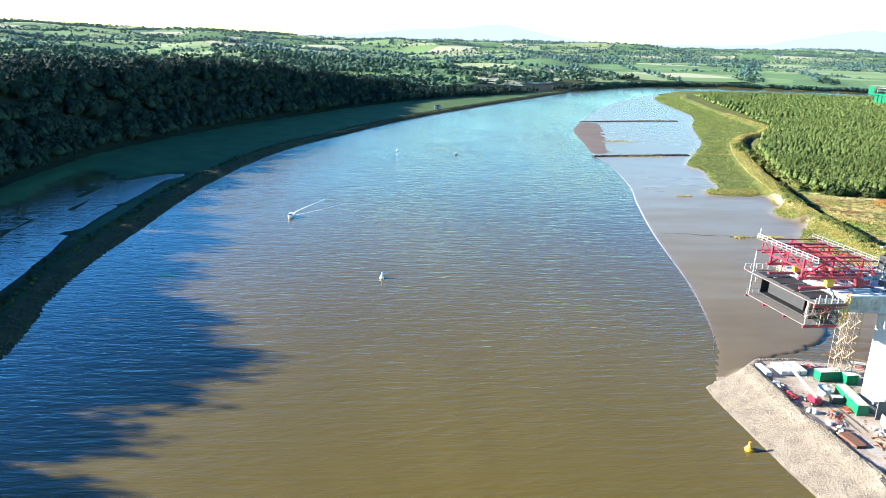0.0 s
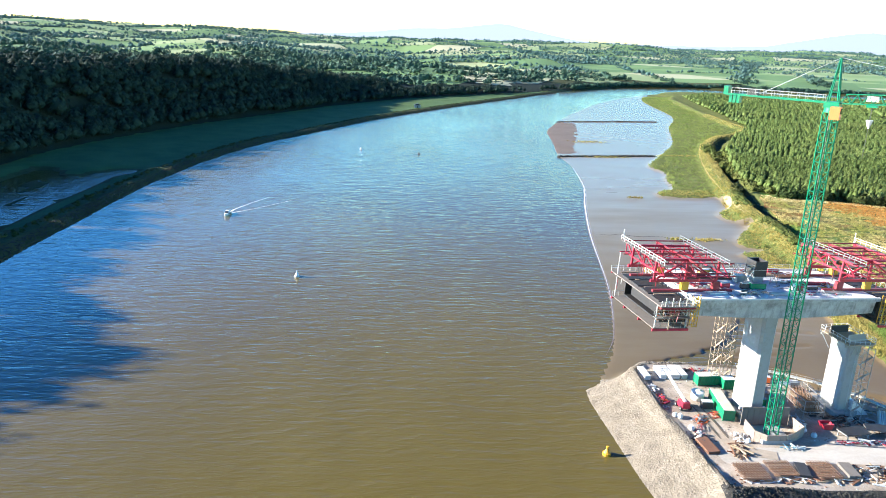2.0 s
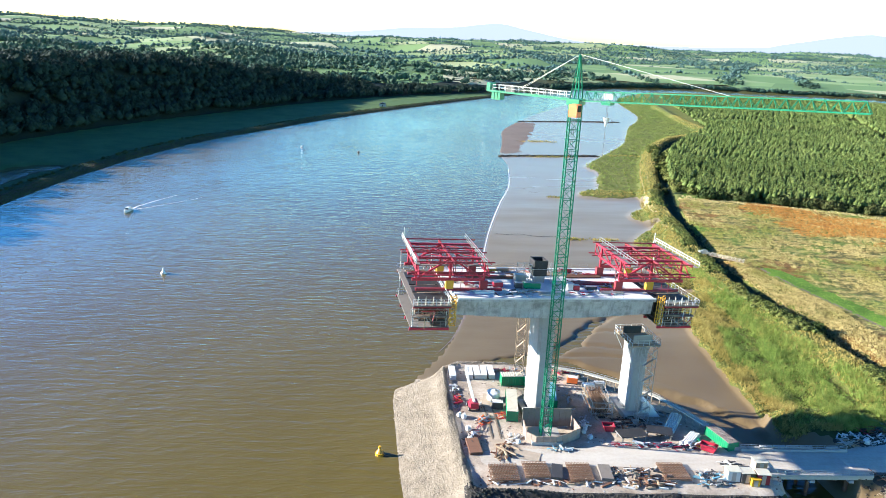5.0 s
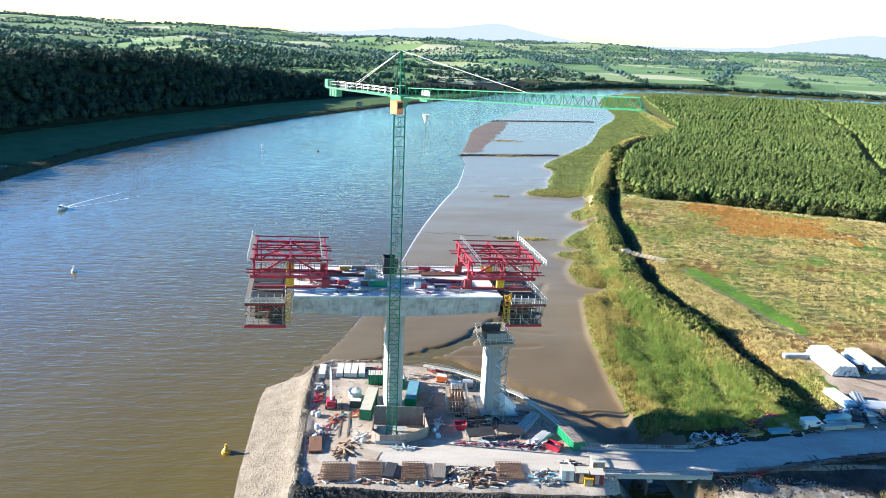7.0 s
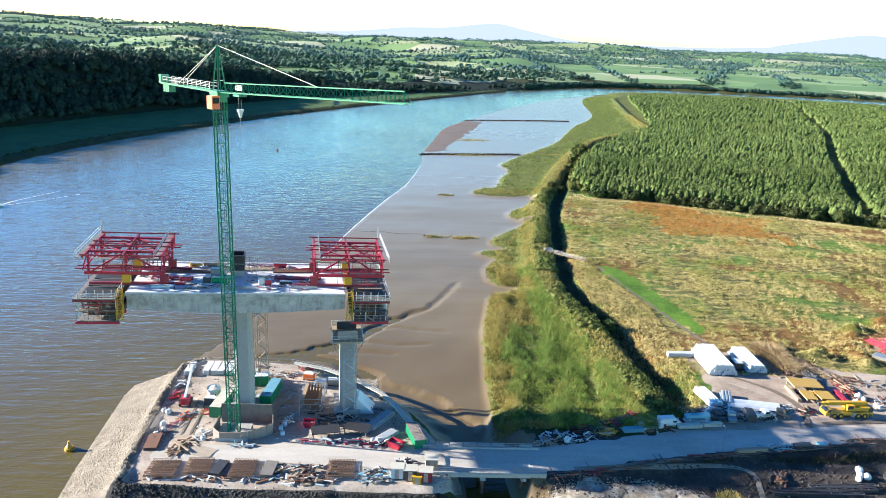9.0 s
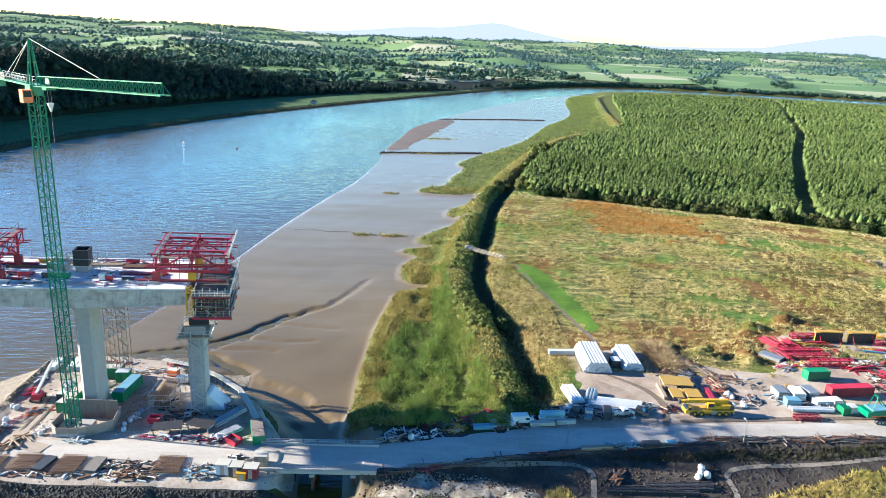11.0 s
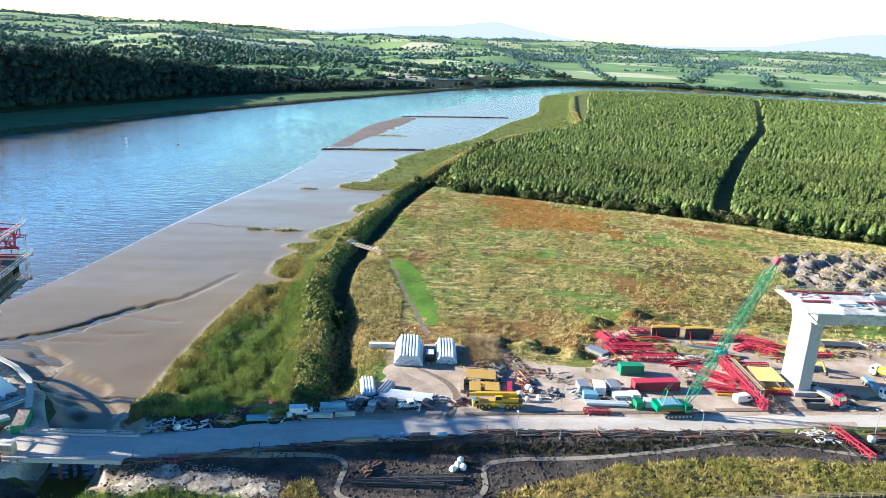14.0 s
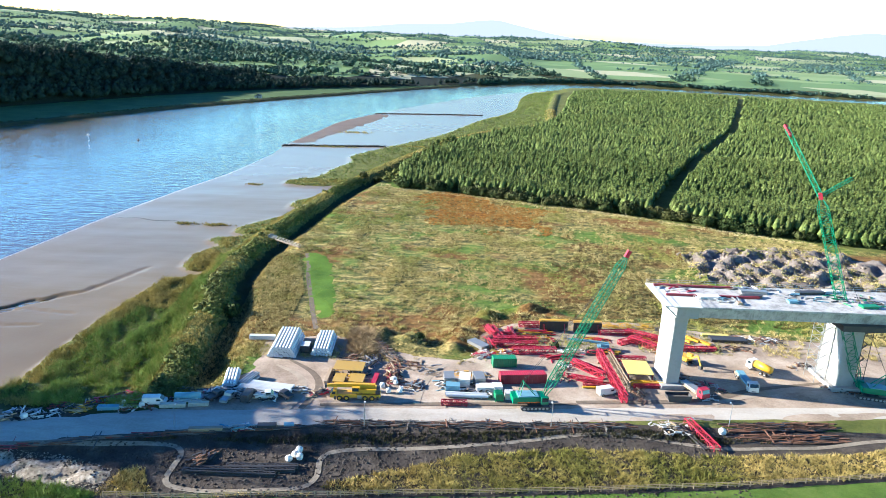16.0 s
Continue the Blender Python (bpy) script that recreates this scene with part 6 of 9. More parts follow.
def rebar_mat(x, y, rz, w, L, label="brown reinforcement mat laid on timber bearers"):
    top = thing("reinforcement_mat", at(x, y, rz), label, "rebar mat", "reinforcement mats")
    for s in (-0.42, 0, 0.42):
        part("bearer", boxes((-w / 2, w / 2, s * L - 0.1, s * L + 0.1, 0, 0.15)), M_TIMBER, top)
    for layer in (0, 1):
        z = 0.17 + layer * 0.3
        bm = bmesh.new()
        k = -w / 2
        while k <= w / 2:
            box(bm, k - 0.03, k + 0.03, -L / 2, L / 2, z, z + 0.05)
            k += 0.30
        tagged(part("bar_layer", bm, M_REBAR, top), kind="stuff")
        bm = bmesh.new()
        k = -L / 2
        while k <= L / 2:
            box(bm, -w / 2, w / 2, k - 0.03, k + 0.03, z + 0.052, z + 0.1)
            k += 0.55
        tagged(part("bar_layer", bm, M_REBAR, top), kind="stuff")
    return top


BAR = {}


def bar(top, m, p, q, w, h):
    """A single bar of a heap; all bars of a colour share one mesh."""
    if m.name not in BAR:
        me = bpy.data.meshes.new("bar")
        b = boxes((-0.5, 0.5, -0.5, 0.5, -0.5, 0.5))
        b.to_mesh(me)
        b.free()
        me.materials.append(m)
        BAR[m.name] = me
    p, q = Vector(p), Vector(q)
    o = new("bar", BAR[m.name])
    o.parent = top
    d = q - p
    o.matrix_basis = Matrix.LocRotScale((p + q) / 2, d.to_track_quat("X", "Z"), (d.length, w, h))
    return o


def heap_of(name, x, y, rz, w, d, h, n, mats, label, category, long=(1.5, 5), group="scrap heaps", fat=(0.1, 0.35), spread=0.45, z0=None, where=None):
    """A loose pile of bars and planks, one part a colour."""
    top = thing(name, where or at(x, y, rz, z0), label, category, group)
    for i, m in enumerate(mats):
        for k in range(max(2, n // len(mats))):
            px, py = g.uniform(-w / 2, w / 2), g.uniform(-d / 2, d / 2)
            fall = max(0.1, 1 - (2 * px / w) ** 2 * 0.8 - (2 * py / d) ** 2 * 0.8)
            z = g.uniform(0.05, h) * fall
            ln = g.uniform(*long) / 2
            a = g.gauss(0, spread) + (math.pi / 2 if g.random() < spread * 0.4 else 0)
            dx, dy, dz = math.cos(a) * ln, math.sin(a) * ln, g.uniform(-0.25, 0.25) * ln * 0.4
            f = g.uniform(*fat)
            bar(top, m, (px - dx, py - dy, max(0.05, z - dz)), (px + dx, py + dy, max(0.05, z + dz)), f, f * g.uniform(0.4, 1))
    return top


def skip(x, y, rz, L, m, label, w=1.9, h=1.3):
    top = thing("skip", at(x, y, rz), label, "skip", "skips")
    bm = bmesh.new()
    profile(bm, [(-L / 2 + 0.5, 0.1), (L / 2 - 0.5, 0.1), (L / 2, h), (-L / 2, h)], -w / 2, -w / 2 + 0.06)
    profile(bm, [(-L / 2 + 0.5, 0.1), (L / 2 - 0.5, 0.1), (L / 2, h), (-L / 2, h)], w / 2 - 0.06, w / 2)
    beam(bm, (-L / 2 + 0.5, 0, 0.13), (L / 2 - 0.5, 0, 0.13), w - 0.1, 0.06)
    beam(bm, (-L / 2 + 0.5, 0, 0.1), (-L / 2, 0, h), w - 0.12, 0.06)
    beam(bm, (L / 2 - 0.5, 0, 0.1), (L / 2, 0, h), w - 0.12, 0.06)
    part("body", bm, m, top)
    for s in (-1, 1):
        part("rim", boxes((-L / 2, L / 2, s * w / 2 - 0.06, s * w / 2 + 0.06, h, h + 0.1)), m, top)
    part("rubble", boxes((-L / 2 + 0.4, L / 2 - 0.4, -w / 2 + 0.1, w / 2 - 0.1, 0.2, h * 0.6)), M_RUBBLE, top)
    return top


def big_bag(x, y, s=1.0, m=None, label="white woven bulk bag standing on the ground"):
    top = thing("bulk_bag", at(x, y, g.uniform(0, 90)), label, "bulk bag", "bulk bags")
    bm = bmesh.new()
    bmesh.ops.create_icosphere(bm, subdivisions=2, radius=0.62 * s)
    for v in bm.verts:
        v.co = Vector((max(-0.5, min(0.5, v.co.x * 1.15)) * s, max(-0.5, min(0.5, v.co.y * 1.15)) * s, (v.co.z + 0.5 * s) * 0.95 + g.uniform(-0.04, 0.04)))
        v.co.z = max(0, v.co.z)
    part("sack", bm, m or M_BAG, top, "", True)
    for a in (-0.3, 0.3):
        part("lifting_loop", bm_of(beam, (a * s, -0.25 * s, 1.0 * s), (a * s, 0.25 * s, 1.12 * s), 0.07), m or M_BAG, top)
    return top


def wheel(top, x, y, r, w, hub=None):
    t = part("tyre", bm_of(tube, (x, y - w / 2, r), (x, y + w / 2, r), r, r, 16), M_RUBBER, top)
    part("rim", bm_of(tube, (x, y - w / 2 - 0.02, r), (x, y + w / 2 + 0.02, r), r * 0.5, r * 0.5, 10), hub or M_GREY, t)


def mobile_crane():
    top = thing("mobile_crane", at(248.0, 148.3, 2.0), "yellow four-axle mobile crane parked with its boom down", "mobile crane")
    b = boxes((-5.6, 5.6, -1.3, 1.3, 0.75, 1.55))
    bmesh.ops.bevel(b, geom=b.edges[:], offset=0.1, segments=1, affect="EDGES")
    part("chassis", b, M_YELLOW, top)
    b = bmesh.new()
    profile(b, [(-6.1, 0.7), (-4.6, 0.7), (-4.6, 2.3), (-5.3, 2.35), (-6.0, 1.6)], -1.25, 1.25)
    part("drive_cab", b, M_YELLOW, top)
    part("windscreen", bm_of(profile, [(-6.04, 1.62), (-5.34, 2.3), (-5.36, 2.32), (-6.07, 1.64)], -1.1, 1.1), M_GLASS, top)
    part("side_window", boxes((-5.6, -4.8, -1.27, -1.255, 1.55, 2.2)), M_GLASS, top)
    for x in (-3.9, -2.3, 2.0, 3.6):
        for y in (-1.15, 1.15):
            wheel(top, x, y, 0.66, 0.5, M_YELLOW)
    part("turntable", bm_of(tube, (0.6, 0, 1.55), (0.6, 0, 1.9), 1.1, 1.1, 16), M_DARK, top)
    part("superstructure", boxes((-0.6, 4.6, -1.2, 1.2, 1.9, 2.8)), M_YELLOW, top)
    part("crane_cab", boxes((-1.0, 0.7, -1.3, -0.35, 1.9, 3.3)), M_YELLOW, top)
    part("cab_window", boxes((-0.95, 0.5, -1.32, -1.305, 2.4, 3.2)), M_GLASS, top)
    part("counterweight", boxes((4.4, 5.4, -1.25, 1.25, 1.7, 2.7)), M_DARK, top)
    for k, (a, b_, w) in enumerate(((4.3, -5.2, 0.85), (-5.2, -6.3, 0.7), (-6.3, -6.9, 0.58))):
        part("boom_section", boxes((b_, a, -w / 2 + 0.25, w / 2 + 0.25, 2.82, 2.82 + w)), M_YELLOW, top)
    part("boom_head", boxes((-7.4, -6.9, -0.1, 0.6, 2.6, 3.4)), M_DARK, top)
    for x in (-4.9, 4.9):
        for s in (-1, 1):
            part("outrigger", boxes((x - 0.25, x + 0.25, min(s * 1.3, s * 1.6), max(s * 1.3, s * 1.6), 0.4, 1.2)), M_DARK, top)
    part("storage_steps", boxes((0.2, 1.2, -1.36, -1.3, 0.5, 1.4)), M_GREY, top)


mobile_crane()


def crawler_crane(x, y, rz, foot, tip, label, boom_w=1.5, body=1.0):
    top = thing("crawler_crane", at(x, y, rz), label, "crawler crane", "crawler cranes")
    inv = top.matrix_basis.inverted()
    for s in (-1, 1):
        b = bmesh.new()
        profile(b, [(-3.2, 0.05), (3.2, 0.05), (3.6, 0.5), (3.2, 1.0), (-3.2, 1.0), (-3.6, 0.5)], s * 2.2 - 0.42, s * 2.2 + 0.42)
        tr = part("track", b, M_DARK, top)
        for k in range(7):
            part("roller", bm_of(tube, (-2.7 + k * 0.9, s * 2.2 - 0.46, 0.45), (-2.7 + k * 0.9, s * 2.2 + 0.46, 0.45), 0.3, 0.3, 8), M_GREY, tr)
    part("car_body", boxes((-1.6, 1.6, -1.8, 1.8, 0.5, 1.1)), M_DARK, top)
    part("slew_ring", bm_of(tube, (0, 0, 1.1), (0, 0, 1.4), 1.2, 1.2, 16), M_DARK, top)
    b = boxes((-4.2, 2.4, -1.6, 1.6, 1.4, 2.9))
    bmesh.ops.bevel(b, geom=b.edges[:], offset=0.12, segments=1, affect="EDGES")
    part("machinery_house", b, M_CRANE, top)
    part("house_roof", boxes((-4.0, 0.8, -1.5, 1.5, 2.9, 3.1)), M_BLUE, top, "pale blue-green house roof")
    part("house_stripe", boxes((-4.23, 2.0, -1.625, -1.605, 1.45, 1.75)), M_ORANGE, top)
    part("counterweight", boxes((-5.3, -4.2, -1.7, 1.7, 1.4, 2.8)), M_CRANE, top)
    part("cab", boxes((1.2, 2.9, -2.5, -1.4, 1.5, 3.2)), M_CRANE, top)
    part("cab_window", boxes((1.4, 2.85, -2.52, -2.505, 2.1, 3.1)), M_GLASS, top)
    b = bmesh.new()
    for y2 in (-1, 1):
        beam(b, (0.2, y2, 2.9), (-2.8, y2 * 0.6, 6.2), 0.18)
        beam(b, (-3.6, y2, 2.9), (-2.8, y2 * 0.6, 6.2), 0.15)
    beam(b, (-2.8, -0.6, 6.2), (-2.8, 0.6, 6.2), 0.15)
    part("gantry", b, M_CRANE, top)
    f, t = inv @ Vector(foot), inv @ Vector(tip)
    d = (t - f).normalized()
    up = Vector((0, 1, 0)).cross(d)
    b = bmesh.new()
    a1, a2 = f + d * 4.5, t - d * 3.2
    truss(b, a1, a2, boom_w, boom_w, 1.7, 0.16, 0.09, "tbs", up)
    side = d.cross(up).normalized()
    for s in (-1, 1):
        for q in (-1, 1):
            beam(b, f + side * s * 0.5, a1 + side * s * boom_w / 2 + up.normalized() * q * boom_w / 2, 0.16)
            beam(b, t, a2 + side * s * boom_w / 2 + up.normalized() * q * boom_w / 2, 0.16)
    part("boom", b, M_CRANE, top)
    b = bmesh.new()
    beam(b, t - d * 1.0, t + d * 0.7, 0.8, 0.9)
    part("boom_head", b, M_RED, top)
    for s in (-0.4, 0.4):
        part("pendant", bm_of(beam, (-2.8, s, 6.2), t - d * 1.5 + Vector((0, s * 0.5, 0)), 0.06), M_DARK, top)
    return top, inv, t


crawler_crane(289.4, 147.9, 6.0, (291.5, 148.2, 7.0), (307.6, 149.0, 43.0), "green crawler crane with a raised lattice boom", 1.6)
top2, inv2, tip2 = crawler_crane(376.0, 158.6, 165.0, (373.2, 159.3, 7.2), (357.5, 166.0, 54.5), "tall green crawler crane with a luffing jib", 2.2)
b = bmesh.new()
truss(b, tip2, inv2 @ Vector((354.9, 183.0, 68.4)), 1.0, 1.0, 1.5, 0.12, 0.07, "tbs", (0, 1, 0))
part("luffing_jib", b, M_CRANE, top2)
b = bmesh.new()
truss(b, tip2, inv2 @ Vector((366.0, 169.0, 58.5)), 0.7, 0.7, 1.4, 0.1, 0.06, "tbs", (0, 1, 0))
part("jib_strut", b, M_CRANE, top2)
part("jib_head", bm_of(beam, inv2 @ Vector((355.2, 181.0, 66.8)), inv2 @ Vector((354.7, 184.0, 69.2)), 0.7), M_RED, top2)


def boom_lift(x, y, rz, m, boom, label, reach=8.0, lift=4.0):
    top = thing("boom_lift", at(x, y, rz), label, "boom lift", "boom lifts")
    b = boxes((-1.6, 1.6, -1.1, 1.1, 0.45, 1.0))
    bmesh.ops.bevel(b, geom=b.edges[:], offset=0.1, segments=1, affect="EDGES")
    part("chassis", b, m, top)
    for px in (-1.15, 1.15):
        for py in (-1.1, 1.1):
            wheel(top, px, py, 0.5, 0.4)
    part("turret", boxes((-1.5, 0.9, -0.9, 0.9, 1.0, 1.9)), m, top)
    part("boom", bm_of(beam, (-0.9, 0, 1.9), (reach, 0, 1.9 + lift), 0.5), boom, top)
    part("fly_boom", bm_of(beam, (reach * 0.8, 0, 1.9 + lift * 0.8), (reach + 1.6, 0, 1.9 + lift * 1.15), 0.32), boom, top)
    part("basket", bm_of(rail, [(reach + 1.6, -0.8, 1.4 + lift), (reach + 2.6, -0.8, 1.4 + lift), (reach + 2.6, 0.8, 1.4 + lift), (reach + 1.6, 0.8, 1.4 + lift), (reach + 1.6, -0.8, 1.4 + lift)], 1.1, 0.8, 0.07), M_GREY, top)
    return top


boom_lift(94.2, 148.3, 97, M_RED, M_WHITE, "red and white boom lift parked on the platform", 8.5, 2.6)
boom_lift(313.5, 181.0, 176, M_BLUE, M_BLUE, "light blue boom lift with a folded boom", 8.5, 0.6)


def excavator(x, y, rz, label):
    top = thing("excavator", at(x, y, rz), label, "excavator", "excavators")
    for s in (-1, 1):
        part("track", bm_of(profile, [(-1.6, 0.03), (1.6, 0.03), (1.9, 0.4), (1.6, 0.8), (-1.6, 0.8), (-1.9, 0.4)], s * 1.1 - 0.28, s * 1.1 + 0.28), M_DARK, top)
    part("body", boxes((-2.0, 1.2, -1.2, 1.2, 0.9, 1.9)), M_YELLOW, top)
    part("cab", boxes((0.0, 1.5, 0.2, 1.2, 1.9, 2.9)), M_YELLOW, top)
    part("window", boxes((0.1, 1.4, 1.205, 1.22, 2.0, 2.8)), M_GLASS, top)
    part("boom", bm_of(beam, (1.1, -0.2, 1.6), (3.9, -0.2, 3.6), 0.45), M_YELLOW, top)
    part("arm", bm_of(beam, (3.9, -0.2, 3.6), (5.2, -0.2, 1.3), 0.35), M_YELLOW, top)
    part("bucket", boxes((4.8, 5.7, -0.7, 0.3, 0.4, 1.3)), M_DARK, top)


excavator(334.6, 174.5, -60, "small yellow excavator beside the pier")


def truck(x, y, rz, cab, load, label, L=9.0, kind="flat"):
    top = thing("truck", at(x, y, rz), label, "truck", "trucks")
    part("frame", boxes((-L / 2, L / 2, -0.5, 0.5, 0.7, 0.95)), M_DARK, top)
    b = bmesh.new()
    profile(b, [(L / 2 - 1.8, 0.6), (L / 2, 0.6), (L / 2, 1.8), (L / 2 - 0.35, 2.8), (L / 2 - 1.8, 2.9)], -1.22, 1.22)
    part("cab", b, cab, top)
    part("windscreen", bm_of(profile, [(L / 2 + 0.02, 1.85), (L / 2 - 0.3, 2.7), (L / 2 - 0.28, 2.72), (L / 2 + 0.05, 1.86)], -1.05, 1.05), M_GLASS, top)
    for s in (-1, 1):
        part("side_window", boxes((L / 2 - 1.4, L / 2 - 0.5, s * 1.235 - 0.01, s * 1.235 + 0.01, 1.8, 2.5)), M_GLASS, top)
    for px in (L / 2 - 1.2, -L / 2 + 1.1, -L / 2 + 2.3):
        for py in (-1.0, 1.0):
            wheel(top, px, py, 0.5, 0.4)
    if kind == "flat":
        part("bed", boxes((-L / 2, L / 2 - 2.0, -1.22, 1.22, 0.95, 1.2)), M_TIMBER, top)
        part("headboard", boxes((L / 2 - 2.1, L / 2 - 2.0, -1.2, 1.2, 1.2, 2.2)), load, top)
        part("load", boxes((-L / 2 + 0.4, L / 2 - 2.6, -1.0, 0.9, 1.2, 1.7)), load, top)
    else:
        part("tank", bm_of(tube, (-L / 2 + 0.2, 0, 2.0), (L / 2 - 2.1, 0, 2.0), 1.0, 1.0, 16), load, top, "", True)
    return top


truck(346.1, 162.5, -93, M_WHITE, M_BLUE, "flatbed truck with a pale blue load", 10.5)
truck(353.0, 170.0, 118, M_WHITE, M_YELLOW, "small tank truck with a yellow tank", 7.0, "tank")
truck(330.6, 157.0, -68, M_RED, M_GREY, "red flatbed truck beside the pier", 8.5)


def van(x, y, rz, m, label, pickup=False):
    top = thing("van", at(x, y, rz), label, "van" if not pickup else "pickup", "parked vehicles")
    b = bmesh.new()
    if pickup:
        profile(b, [(-2.6, 0.4), (2.5, 0.4), (2.55, 1.0), (1.5, 1.12), (0.95, 1.75), (-0.4, 1.75), (-0.55, 1.1), (-2.6, 1.1)], -0.9, 0.9)
    else:
        profile(b, [(-2.6, 0.4), (2.5, 0.4), (2.55, 1.1), (1.9, 1.3), (1.2, 2.1), (-2.6, 2.15)], -0.95, 0.95)
    bmesh.ops.bevel(b, geom=b.edges[:], offset=0.06, segments=1, affect="EDGES")
    part("body", b, m, top)
    zx = 1.68 if pickup else 2.0
    part("windscreen", bm_of(profile, [(1.55, 1.15), (0.98, zx), (1.03, zx), (1.6, 1.15)] if pickup else [(1.95, 1.35), (1.28, 2.03), (1.34, 2.03), (2.0, 1.35)], -0.82, 0.82), M_GLASS, top)
    for s in (-1, 1):
        part("side_window", boxes((-0.2 if pickup else 0.4, 0.9 if pickup else 1.4, s * 0.955 - 0.01 - (0.05 if pickup else 0) * s, s * 0.955 + 0.01 - (0.05 if pickup else 0) * s, 1.2, 1.65)), M_GLASS, top)
    for px in (-1.6, 1.6):
        for py in (-0.85, 0.85):
            wheel(top, px, py, 0.36, 0.25)
    return top


def lamp_post(x, y, h=6.0, z=None):
    top = thing("lamp_post", at(x, y, 0, z), "slim grey site lighting column", "lamp post", "lamp posts")
    part("column", bm_of(tube, (0, 0, 0), (0, 0, h), 0.11, 0.07, 8), M_GREY, top)
    part("bracket", bm_of(beam, (0, 0, h - 0.1), (0.0, 0.9, h), 0.08), M_GREY, top)
    part("lantern", boxes((-0.16, 0.16, 0.7, 1.3, h - 0.08, h + 0.08)), M_WHITE, top)


for x, y in ((211.4, 132.3), (250.9, 136.0), (292.2, 138.8), (333.5, 141.8)):
    lamp_post(x, y, 5.5)


def lattice_girder(x, y, rz, L, w, h, m, label, tilt=0.0, group="red girders", lift=0.0):
    top = thing("steel_girder", at(x, y, rz), label, "steel girder", group)
    part("girder", bm_of(truss, (-L / 2, 0, h / 2 + 0.1 + lift), (L / 2, 0, h / 2 + 0.1 + lift + tilt), w, h, 1.6, 0.22, 0.14), m, top)
    for s in (-0.35, 0.35):
        part("bearer", boxes((s * L - 0.15, s * L + 0.15, -w, w, 0, 0.1 + lift)), M_TIMBER, top)
    return top


def formwork_table(x, y, rz, w, L, h, sheet_m, frame_m, label, category="formwork", group="formwork tables"):
    top = thing("formwork_table", at(x, y, rz), label, category, group)
    part("panel", boxes((-w / 2, w / 2, -L / 2, L / 2, h, h + 0.12)), sheet_m, top)
    n = max(2, int(w / 1.2))
    for k in range(n + 1):
        xx = -w / 2 + 0.1 + (w - 0.2) * k / n
        part("joist", boxes((xx - 0.08, xx + 0.08, -L / 2, L / 2, h - 0.25, h)), frame_m, top)
    for sx in (-1, 1):
        for sy in (-1, 1):
            part("leg", boxes((sx * (w / 2 - 0.3) - 0.1, sx * (w / 2 - 0.3) + 0.1, sy * (L / 2 - 0.4) - 0.1, sy * (L / 2 - 0.4) + 0.1, 0, h - 0.25)), frame_m, top)
    return top


# the platform's stores
for x, y in ((90.3, 164.6), (94.6, 165.2), (96.4, 165.3), (98.2, 165.4), (100.0, 165.5)):
    slab_stack(x, y, g.uniform(-3, 3), 1.55, 5.6, 4, M_WHITE, "stack of pale precast concrete planks", "concrete planks")
container(102.9, 147.6, 84, 10.5, M_GREEN, M_CREAM, "long green site container with a ribbed cream roof")
container(112.6, 152.2, 84, 9.0, M_GREEN, M_BLUE, "green site container with a grey-blue roof")
container(109.2, 158.6, 4, 3.0, M_GREEN, M_WHITE, "short green container with a white roof")
container(105.0, 160.5, 4, 6.0, M_GREEN, M_CREAM, "green container with a cream roof beside the hoist")
container(146.3, 134.8, 107, 7.4, M_GREEN, M_RUBBLE, "green and orange muck bin heaped with soil", None, 2.2, 2.4)
slab_stack(107.6, 143.0, 2, 6.0, 0.5, 1, M_WHITE, "long white steel beam on the container tops", "beam", "slab stacks", 0.5, 0.08, 7.25)
for x, y, s in ((99.3, 152.6, 1.5),):
    top = thing("water_tank", at(x, y), "round white water tank on the platform", "water tank")
    part("shell", bm_of(tube, (0, 0, 0), (0, 0, 2.0), 1.5, 1.5, 24), M_WHITE, top, "", True)
    part("roof", bm_of(tube, (0, 0, 2.0), (0, 0, 2.35), 1.55, 0.3, 24), M_WHITE, top)
    part("hatch", bm_of(tube, (0.5, 0, 2.2), (0.5, 0, 2.5), 0.3, 0.3, 10), M_GREY, top)
for x, y, m, lab in ((99.8, 148.4, M_DARK, "dark generator set with a pale lid"), (123.2, 158.0, M_WHITE, "white mixer unit on the platform"), (120.0, 161.5, M_ORANGE, "orange pump skid on the platform"), (126.2, 159.2, M_GREY, "grey power pack on the platform")):
    top = thing("generator", at(x, y, g.uniform(-20, 20)), lab, "generator", "generators")
    b = boxes((-1.3, 1.3, -0.8, 0.8, 0.25, 1.7))
    bmesh.ops.bevel(b, geom=b.edges[:], offset=0.08, segments=1, affect="EDGES")
    part("housing", b, m, top)
    part("lid", boxes((-1.2, 1.2, -0.7, 0.7, 1.7, 1.78)), M_WHITE, top)
    part("skid", boxes((-1.35, 1.35, -0.7, -0.5, 0, 0.25)), M_DARK, top)
    part("skid", boxes((-1.35, 1.35, 0.5, 0.7, 0, 0.25)), M_DARK, top)
    part("exhaust", bm_of(tube, (0.9, 0.4, 1.78), (0.9, 0.4, 2.3), 0.08, 0.08, 8), M_DARK, top)


